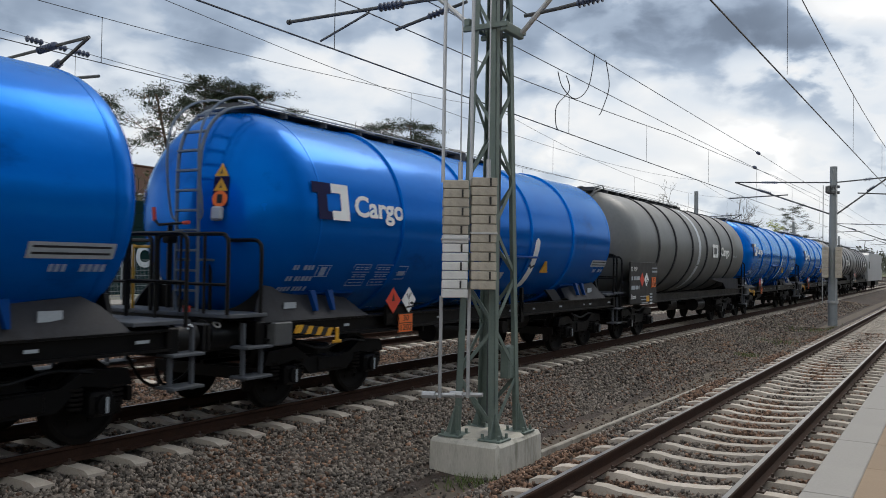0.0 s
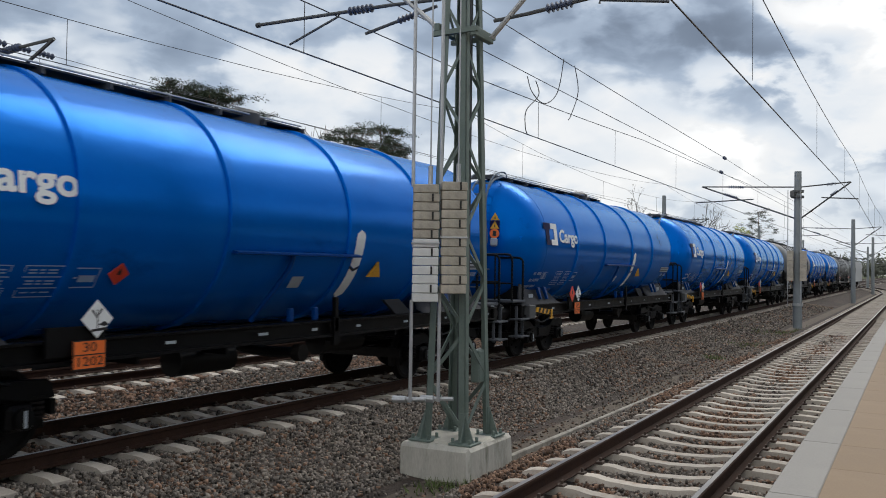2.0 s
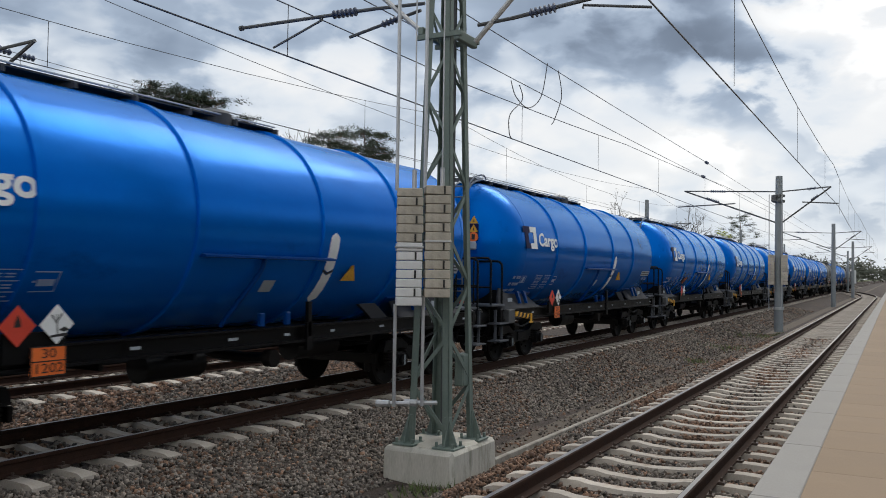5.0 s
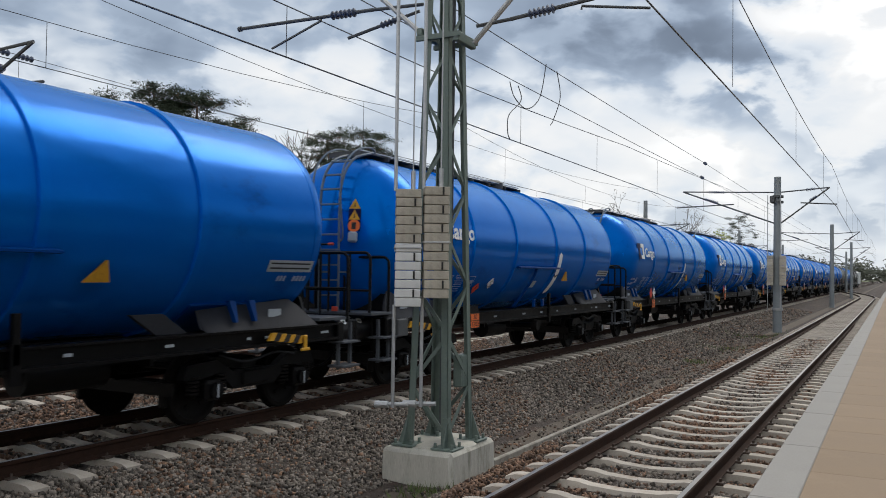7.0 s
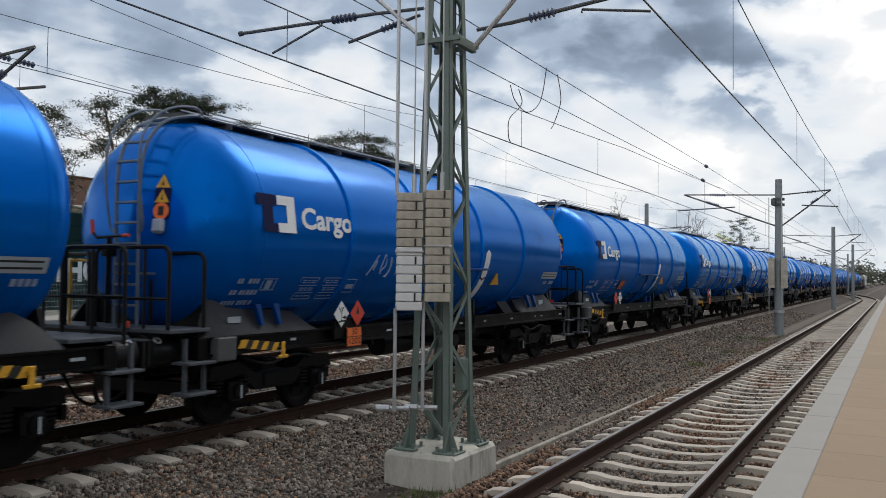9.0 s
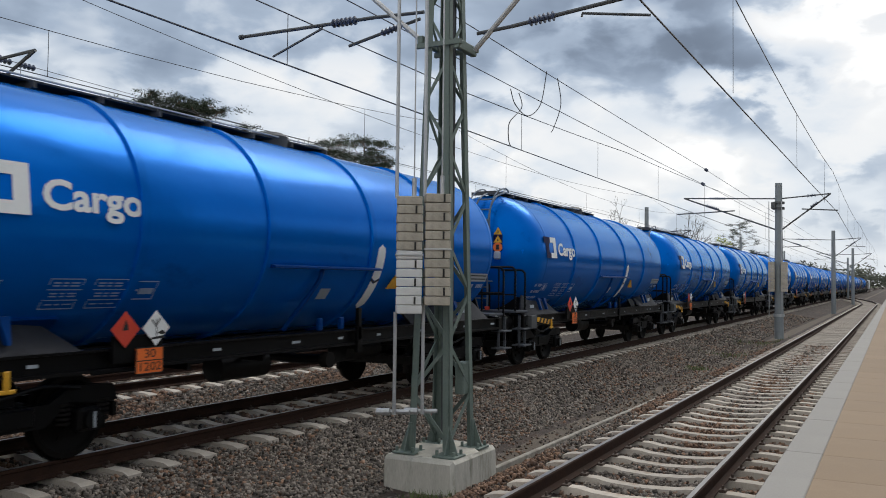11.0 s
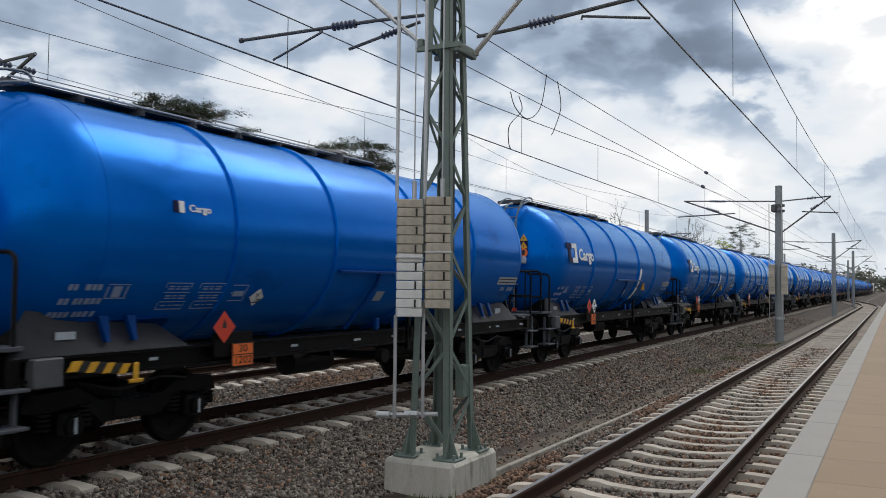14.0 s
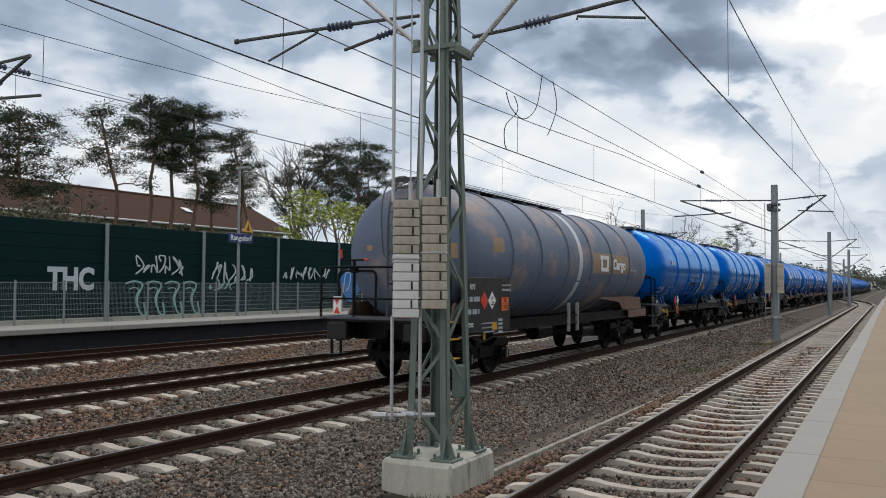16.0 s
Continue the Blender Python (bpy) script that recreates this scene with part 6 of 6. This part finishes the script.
def make_round_mast(x, y, h, left, right, label, weights=False):
    mast = thing("concrete_mast", label, "catenary mast", "distant catenary masts", at=(x, y, -0.45))
    part("pole", Shape().cyl((0, 0, 0), (0, 0, h + 0.45), 0.20, 0.15, 16), M["post_steel"], mast, "grey tapered pole")
    for tx, on in ((TRACK_2 if x > -10 else TRACK_3, left), (TRACK_1 if x > -10 else TRACK_4, right)):
        if on:
            dx = tx - x
            e = 1 if dx > 0 else -1
            arm = part("cantilever", Shape().tube([(e * 0.15, 0, 4.95), (dx, 0, 6.50)], 0.035, 6), M["dark_steel"], mast, "dark cantilever strut")
            part("top_tube", Shape().tube([(e * 0.15, 0, 6.35), (dx, 0, 6.50)], 0.03, 6), M["dark_steel"], arm)
            part("registration_tube", Shape().tube([(dx * 0.45, 0, 5.85), (dx + e * 0.3, 0, 5.75)], 0.028, 6), M["dark_steel"], arm)
            s = Shape()
            insulator(s, (dx * 0.62, 0, 5.95 - 0.32 + 0.3), (dx * 0.76, 0, 6.13))
            insulator(s, (dx * 0.55, 0, 6.42), (dx * 0.72, 0, 6.46))
            part("insulator", s, M["insulator"], arm)
    if weights:
        part("clamp_ring", Shape().cyl((0, 0, 5.85), (0, 0, 5.95), 0.26, n=12).cyl((0, 0, 6.1), (0, 0, 6.2), 0.26, n=12).box((-0.2, -0.1, 6.02), (0.2, 0.4, 0.3), 0.02), M["dark_steel"], mast)
        for q in (-0.28, 0.26):
            for k in range(9):
                part("weight_block", Shape().box((q, -0.25, 2.2 + 0.15 * k), (0.26, 0.26, 0.142), 0.008), M["weight_old"], mast)
            part("guide_tube", Shape().cyl((q - 0.1, -0.32, 1.0), (q - 0.1, -0.32, 6.2), 0.02, n=6), M["galv"], mast)
        part("base_collar", Shape().cyl((0, 0, 1.0), (0, 0, 1.12), 0.24, n=14), M["galv"], mast)


def span_wire(name, x0, z0, supports, sag, r, label="dark overhead wire", droppers=None, contact=None, xs=None, zs=None):
    """A wire hung from support to support, with droppers to the contact wire. xs, zs: its place at each support, where it zigzags or climbs."""
    s = Shape()
    wire = tagged(new(name), label, "overhead wire", "overhead wires")
    xs, zs = xs or [x0] * len(supports), zs or [z0] * len(supports)

    def at(k, t):
        return (xs[k] + (xs[k + 1] - xs[k]) * t, supports[k] + (supports[k + 1] - supports[k]) * t, zs[k] + (zs[k + 1] - zs[k]) * t - 4 * sag * t * (1 - t))

    pts = [at(k, q / 12) for k in range(len(supports) - 1) for q in range(12)] + [(xs[-1], supports[-1], zs[-1])]
    s.tube(pts, r, 5)
    part("strand", s, M["wire"], wire)
    if droppers:
        for k in range(len(supports) - 1):
            n = max(2, int((supports[k + 1] - supports[k]) / droppers))
            for q in range(n):
                x, y, z = at(k, (q + 0.5) / n)
                part("dropper", Shape().cyl((x, y, z), (x, y, contact), 0.006, n=4, caps=False), M["wire"], wire)
    return wire


def make_wires():
    near = [-32, 9.5, 41.2, 80.4, 120, 160, 220, 300]
    zigzag = [-2.2, -2.51, -2.17, -2.7, -2.3, -2.5]
    span_wire("contact_wire", TRACK_1, 5.18, near[:6], 0.0, 0.0125, label="contact wire over the platform track", xs=zigzag)
    span_wire("messenger_wire", TRACK_1, 7.0, near[:6], 0.27, 0.010, droppers=9, contact=5.18, label="sagging messenger wire over the platform track", xs=[-2.3, -2.36, -2.36, -2.5, -2.36, -2.4])
    span_wire("contact_wire", -7.95, 5.17, [-32, 300], 0.0, 0.0125, label="contact wire over the main track")
    span_wire("messenger_wire", -7.93, 5.88, [-32, 16, 28, 46, 80.4], 0.03, 0.010, droppers=10, contact=5.17, label="messenger wire over the main track", zs=[5.85, 5.95, 6.37, 6.78, 7.3])
    span_wire("messenger_wire", -7.97, 6.58, [9.5, 46, 80.4, 120, 160], 0.06, 0.010, label="second messenger wire to the tensioning mast", zs=[6.62, 6.74, 6.8, 6.8, 6.8])
    span_wire("feeder_wire", -7.95, 7.46, [-32, 9.5, 41.2, 80.4, 120], 0.05, 0.011, label="upper messenger wire over the main track")
    far = [-40, 10, 66, 112, 160, 260]
    span_wire("contact_wire", TRACK_3, 5.63, [-40, 260], 0.0, 0.009, label="contact wire over the third track")
    span_wire("messenger_wire", TRACK_3 + 0.02, 7.4, [-58, -16, 26, 66, 112, 160], 1.0, 0.007, droppers=9, contact=5.63, label="messenger wire over the third track")
    span_wire("contact_wire", TRACK_4, 5.85, [-40, 260], 0.0, 0.008, label="contact wire over the far track")
    span_wire("messenger_wire", TRACK_4 + 0.02, 7.75, far, 0.35, 0.008, droppers=9, contact=5.85, label="messenger wire over the far track")
    span_wire("return_wire", -16.9, 8.75, far, 0.95, 0.009, label="sagging return wire on the far masts")
    s = Shape()
    for q in (13.2, 13.9, 14.6):
        insulator(s, (TRACK_4 + 0.02, q, 7.64 - 0.012 * (q - 13)), (TRACK_4 + 0.02, q + 0.5, 7.63 - 0.012 * (q - 13)), 4, 0.085)
    for y, z in ((42.0, 7.46), (41.2, 6.70)):
        insulator(s, (-7.95, y - 0.22, z), (-7.95, y + 0.22, z), 3, 0.075)
    tagged(part("wire_insulators", s, M["insulator"]), "string of dark insulators in a far wire", "insulator")
    # hanging jumper loops between the wires
    for k, pts in enumerate(([(-7.95, 20.7, 7.46), (-7.92, 20.2, 6.5), (-7.9, 19.3, 6.05), (-7.93, 18.6, 6.2), (-7.97, 18.4, 6.54)], [(-7.97, 18.9, 6.54), (-7.93, 19.0, 6.2), (-7.9, 18.2, 5.7), (-7.92, 18.2, 5.3), (-7.95, 18.4, 5.17)], [(-7.95, 21.5, 7.46), (-7.92, 21.7, 6.8), (-7.92, 21.2, 6.1), (-7.93, 21.0, 5.92)])):
        tagged(part("jumper_cable", Shape().tube(smooth_line(pts, 6), 0.012, 5), M["wire"]), "looped jumper cable between overhead wires", "cable")


# ---- trees ----
def needle_tuft(s, c, size, rng, n, fine=1.0, flat=0.55, thin=1.0, spread=0.45):
    for _ in range(n):
        d = Vector((rng.gauss(0, 1), rng.gauss(0, 1), rng.gauss(0, flat)))
        p = c + d * size * spread
        u = Vector((rng.gauss(0, 1), rng.gauss(0, 1), rng.gauss(0, 0.5))).normalized()
        v = u.orthogonal().normalized()
        a, b = fine * size * rng.uniform(0.16, 0.34), fine * thin * size * rng.uniform(0.05, 0.12)
        k = len(s.v)
        s.v += [tuple(p - u * a), tuple(p + v * b), tuple(p + u * a), tuple(p - v * b)]
        s.f.append((k, k + 1, k + 2, k + 3))


def limb(s, a, b, r0, r1, rng, bow=0.12, n=4):
    a, b = Vector(a), Vector(b)
    mid = [(a + (b - a) * k / n) + Vector((rng.gauss(0, 1), rng.gauss(0, 1), rng.gauss(0, 1))) * bow * (b - a).length * 0.5 * (0 < k < n) for k in range(n + 1)]
    s.tube(mid, [r0 + (r1 - r0) * k / n for k in range(n + 1)], 6)
    return mid


def make_pine(x, y, z0, h, crown, seed, lean=(0, 0), base=0.5, dense=1.0, label="tall pine with bare trunk and flat dark crown"):
    rng = random.Random(seed)
    tree = thing("pine_tree", label, "tree", "pines behind the barrier", at=(x, y, z0))
    wood, leaves = Shape(), Shape()
    top = Vector((lean[0], lean[1], h * 0.93))
    trunk = limb(wood, (0, 0, 0), top, 0.17, 0.05, rng, 0.02, 8)
    n = int(15 * dense) + 3
    for k in range(n):
        t = base + (0.98 - base) * (k / (n - 1)) ** 0.85
        j = min(7, int(t * 8))
        p = trunk[j] + (trunk[j + 1] - trunk[j]) * (t * 8 - j)
        a = k * 2.4 + rng.uniform(-0.6, 0.6)
        env = math.sin(math.pi * min(1.0, 0.20 + 0.72 * (t - base) / (1 - base))) ** 0.6
        length = crown * env * rng.uniform(0.45, 1.15)
        end = p + Vector((math.cos(a), math.sin(a), rng.uniform(0.05, 0.55))) * length
        path = limb(wood, p, end, 0.07 * (1.25 - t), 0.02, rng, 0.16, 4)
        # rounded cushions of needles, packed towards the branch's end
        for q, many in ((2, 1), (3, 2), (4, 3)):
            for _ in range(many):
                c = path[q] + Vector((rng.gauss(0, 0.42), rng.gauss(0, 0.42), rng.gauss(0.20, 0.20))) * (0.45 + 0.16 * crown)
                limb(wood, path[q], c, 0.018, 0.008, rng, 0.1, 1)
                size = rng.uniform(0.55, 1.15) * (0.62 + 0.13 * crown)
                for _ in range(2):
                    e = c + Vector((rng.gauss(0, 0.3), rng.gauss(0, 0.3), rng.gauss(0, 0.10))) * size
                    needle_tuft(leaves, e, size, rng, int(58 * min(1.3, dense)), 0.38, 0.42, 0.8, 0.30)
    part("trunk", wood, M["bark"], tree, "reddish-brown bare trunk and limbs")
    part("crown", leaves, M["needles"], tree, "dark green needle clumps", smooth=0)


def make_bare_tree(x, y, z0, h, spread, seed, mat="leaf_dull", leaf=10, label="bare-branched tree just coming into bud", size=0.3):
    rng = random.Random(seed)
    tree = thing("deciduous_tree", label, "tree", "trees behind the barrier", at=(x, y, z0))
    wood, leaves = Shape(), Shape()

    def grow(p, d, length, r, depth):
        end = p + d * length
        path = limb(wood, p, end, r, r * 0.6, rng, 0.1, 3 if depth < 3 else 1)
        if depth >= 4:
            if leaf:
                needle_tuft(leaves, end, size * 2.2, rng, leaf)
            return
        for _ in range(3 if depth else 5):
            q = (d + Vector((rng.gauss(0, 1), rng.gauss(0, 1), rng.gauss(0.15, 0.5))) * spread).normalized()
            grow(path[-1] if rng.random() < 0.7 else path[len(path) // 2], q, length * rng.uniform(0.55, 0.8), r * 0.58, depth + 1)

    grow(Vector((0, 0, 0)), Vector((0, 0, 1)), h * 0.33, 0.014 * h, 0)
    part("trunk", wood, M["bark_grey"], tree, "grey-brown trunk and fine branches")
    if leaf:
        part("crown", leaves, M[mat], tree, "thin scattered leaves", smooth=0)


def make_far_woods():
    rng = random.Random(9)
    s = Shape()
    for k in range(260):
        y = rng.uniform(190, 520)
        x = rng.uniform(-130, -26) if rng.random() < 0.8 else rng.uniform(22, 60)
        if k > 170:
            x, y = rng.uniform(-120, 90), rng.uniform(560, 720)
        h = rng.uniform(5, 11) * (1.5 if k > 170 else 1.0)
        for _ in range(14):
            c = Vector((x + rng.gauss(0, 2.2), y + rng.gauss(0, 2.2), h * rng.uniform(0.2, 1.0)))
            needle_tuft(s, c, rng.uniform(1.6, 3.0) * (2.4 if k > 170 else 1.0), rng, 10)
    # unseen trees on the platform side, added to darken the lower tank flanks
    shade_belt = Shape()
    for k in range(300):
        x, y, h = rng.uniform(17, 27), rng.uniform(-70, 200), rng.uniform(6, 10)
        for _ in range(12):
            needle_tuft(shade_belt, Vector((x + rng.gauss(0, 1.6), y + rng.gauss(0, 1.6), h * rng.uniform(0.08, 1.0))), rng.uniform(1.8, 3.0), rng, 9)
    tagged(part("woodland", shade_belt, M["far_wood"], None, smooth=0), "unseen grey-green trees added behind the platform to darken the tank sides", "woodland", kind="stuff")
    tagged(part("far_woodland", s, M["far_wood"], None, smooth=0), "low grey-green woodland along the horizon", "woodland", kind="stuff")


def make_grass_tufts():
    rng = random.Random(5)
    s = Shape()
    for cx, cy, n, spread, h in ((-4.75, 8.55, 150, 0.16, 0.11), (-5.3, 15.8, 0, 0.2, 0.1), (-5.12, 25.6, 110, 0.20, 0.15), (-5.2, 31, 160, 0.5, 0.14), (-5.0, 38, 200, 0.7, 0.16)):
        for _ in range(n):
            x, y = cx + rng.gauss(0, spread), cy + rng.gauss(0, spread)
            if -5.52 < x < -4.5 and 8.85 < y < 10.2:
                continue
            z = ground_z(x)
            a = rng.uniform(0, 6.28)
            w = 0.006 + h * 0.03
            dx, dy = math.cos(a) * w, math.sin(a) * w
            k = len(s.v)
            s.v += [(x - dx, y - dy, z), (x + dx, y + dy, z), (x + rng.gauss(0, 0.04), y + rng.gauss(0, 0.04), z + h * rng.uniform(0.4, 1.1))]
            s.f.append((k, k + 1, k + 2))
    tagged(part("grass_tufts", s, M["blade"], None, smooth=0), "small tufts of green grass beside the block", "grass", kind="stuff")


def make_cable_trough():
    tr = thing("cable_trough", "half-buried pale concrete cable trough edge", "cable trough", kind="structure")
    lid = Shape().box((0, 0, 0), (0.07, 0.985, 0.09), 0.012).mesh("trough_edge", M["trough"])
    for k in range(10):
        ob = new("trough_edge", lid)
        ob.parent, ob.location, ob.rotation_euler = tr, (-4.60 + 0.022 * k, 10.7 + 0.98 * k, -0.46), (0, 0, radians(-1.3))


# ---- build ----
make_ground()
make_near_platform()
make_far_platform()
make_barrier()
make_fence()
make_house()
make_sign_post()
make_cable_trough()
make_lattice_mast()
make_round_mast(-4.62, 41.3, 6.6, True, True, "grey catenary mast with cantilevers both ways and weights", True)
make_round_mast(-4.62, 80.6, 6.7, True, True, "grey catenary mast farther along the line")
make_round_mast(-4.62, 119.5, 6.7, True, True, "grey catenary mast farther along the line")
for far_y in (160.0, 205.0):
    make_round_mast(-4.62 + bend(far_y) * 0.5, far_y, 6.7, True, False, "grey catenary mast far along the line")
for far_y in (10.0, 66.0, 112.0, 160.0):
    make_round_mast(-17.0, far_y, 7.9, True, True, "grey catenary mast between the far tracks")
make_wires()
make_track(TRACK_1, FIRST[TRACK_1], 150, 215, "platform track on pale concrete sleepers", swing=True)
make_track(TRACK_2, FIRST[TRACK_2], 120, 260, "main track under the train on concrete sleepers")
make_track(TRACK_3, FIRST[TRACK_3], 90, 200, "third track on concrete sleepers")
make_track(TRACK_4, FIRST[TRACK_4], 70, 160, "far track beside the narrow platform")

make_pine(-38, 27.8, 0.3, 10.5, 2.3, 11, (0.3, -0.6), 0.57, 1.25)
make_pine(-38, 34.5, 0.3, 11.8, 1.9, 12, (-0.4, -1.9), 0.64, 0.8, "pine with a leaning trunk and thin crown")
make_pine(-39, 37.0, 0.3, 13.3, 1.5, 13, (0.2, -0.4), 0.70, 1.1)
make_pine(-38.5, 37.9, 0.3, 13.5, 1.6, 14, (-0.2, 0.5), 0.64, 1.2)
make_pine(-37.5, 39.4, 0.3, 12.9, 1.8, 15, (0.2, -0.8), 0.62, 1.35)
make_pine(-37, 40.8, 0.3, 8.8, 1.3, 16, (-0.2, -0.9), 0.72, 0.8, "short leaning pine behind the barrier")
make_pine(-38, 46.3, 0.3, 12.4, 1.5, 21, (-0.3, -3.2), 0.70, 0.85, "slender leaning pine behind the barrier")
make_pine(-40, 46.9, 0.3, 10.4, 1.2, 22, (0.3, -1.4), 0.72, 0.7, "slender pine behind the barrier")
make_pine(-44, 65.0, 0.3, 14.4, 2.5, 17, (0, -3.6), 0.60, 1.3, "pine with a leaning trunk and broad crown")
make_pine(-44, 67.5, 0.3, 15.8, 3.0, 18, (0.2, -0.8), 0.60, 1.5)
make_pine(-46, 71.0, 0.3, 13.8, 2.7, 19, (0, 0.6), 0.56, 1.3)
make_pine(-46, 62.0, 0.3, 12.0, 2.2, 23, (0.2, -3.4), 0.58, 0.8, "pine with a leaning trunk and thin crown")
make_pine(-44, 288, 0.3, 23, 5.0, 20, (0, 0), 0.30, 1.3, "large dark pine far along the line")
make_bare_tree(-46, 60.2, 0.3, 17.5, 0.34, 31, leaf=0)
make_bare_tree(-41, 33.0, 0.3, 9.5, 0.5, 36, leaf=1)
make_bare_tree(-34, 26.2, 0.3, 6.4, 0.6, 37, leaf=9, size=0.24, label="budding brown bush behind the barrier")
make_bare_tree(-34, 23.8, 0.3, 6.2, 0.6, 40, leaf=9, size=0.24, label="budding brown bush behind the barrier")
make_bare_tree(-40, 39.7, 0.3, 6.2, 0.55, 41, "needles", 22, "dark evergreen bush behind the barrier", 0.3)
make_bare_tree(-40, 138, 0.3, 16, 0.5, 32, leaf=1, label="bare tree beyond the tracks")
make_bare_tree(-40, 188, 0.3, 18, 0.5, 33, leaf=1, label="bare tree beyond the tracks")
make_bare_tree(-42, 206, 0.3, 18, 0.5, 38, leaf=1, label="bare tree beyond the tracks")
make_bare_tree(-42, 250, 0.3, 16, 0.55, 34, "leaf_spring", 8, "green-leaved tree beyond the tracks", 0.6)
make_bare_tree(-33, 45.4, 0.3, 8.4, 0.45, 35, "leaf_spring", 10, "fresh green bush behind the barrier", 0.28)
make_bare_tree(-33, 48.2, 0.3, 8.6, 0.42, 39, "leaf_spring", 9, "fresh green bush behind the barrier", 0.28)
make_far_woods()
make_grass_tufts()
make_stones()

# ---- the train ----
PITCH = 14.5071


def train_y(t):
    """The middle of the wagon that first shows its emblem, along the track."""
    return 14.674 + 19.0247 * t + 0.0335 * t * t


def build_train():
    kinds = {
        "plain": make_blue_wagon(), "extra": make_blue_wagon(orange_at=(-2.78, 1.84)), "red_up": make_blue_wagon(red_at=(-2.95, 1.90)), "both_up": make_blue_wagon(red_at=(-2.95, 1.72), white_at=(-2.35, 1.82)), "small_white_up": make_blue_wagon("small", white_at=(-2.95, 1.80)), "no_ladder": make_blue_wagon(ladder=False, band=False, lever=True),
        "small": make_blue_wagon("small"), "small_no_ladder": make_blue_wagon("small", ladder=False, lever=True, band=False), "tagged": make_blue_wagon(tag=True, swap=True),
        "lever": make_blue_wagon(lever=True), "grey": make_grey_wagon(True)}
    plan = {13: "lever", -1: "grey", -4: "grey", -5: "grey", 5: "extra", 11: "extra", 10: "no_ladder", 16: "small_no_ladder", 19: "small_white_up", 20: "small", 12: "tagged", 3: "red_up", 9: "both_up"}
    used, out = set(), []
    for n in range(-5, 21):
        kind = plan.get(n, "plain")
        first = kind not in used
        used.add(kind)
        ob = kinds[kind] if first else copy_thing(kinds[kind], Matrix.Identity(4))
        out.append((ob, -n * PITCH))
    out.append((make_grey_wagon(False), -21 * PITCH - 0.87))
    out.append((make_locomotive(), 5 * PITCH + 7.25 + 9.75))
    return out


TRAIN = build_train()


def motions():
    """The train runs along the main track, gathering speed a little; its wheels roll."""
    times = [0, 1, 2, 3, 4, 5, 6, 7, 8, 9, 10, 11, 12, 13, 14, 15, 16]
    rolling = {}
    for ob, offset in TRAIN:
        for part_ob in ob.children:
            if part_ob.data is WHEELSET:
                key = tuple(round(q, 3) for q in part_ob.location)
                if key not in rolling:
                    at = part_ob.location.copy()
                    walk(part_ob, [(k / FPS, pose(*at, -math.degrees((train_y(k / FPS) - train_y(0)) / 0.46))) for k in range(16 * FPS + 1)])
                    rolling[key] = part_ob.animation_data
                else:
                    part_ob.rotation_mode = "QUATERNION"
                    part_ob.animation_data_create()
                    part_ob.animation_data.action = rolling[key].action
                    part_ob.animation_data.action_slot = rolling[key].action_slot
        walk(ob, [(t, pose(TRACK_2, train_y(t) + offset, 0)) for t in times])


motions()
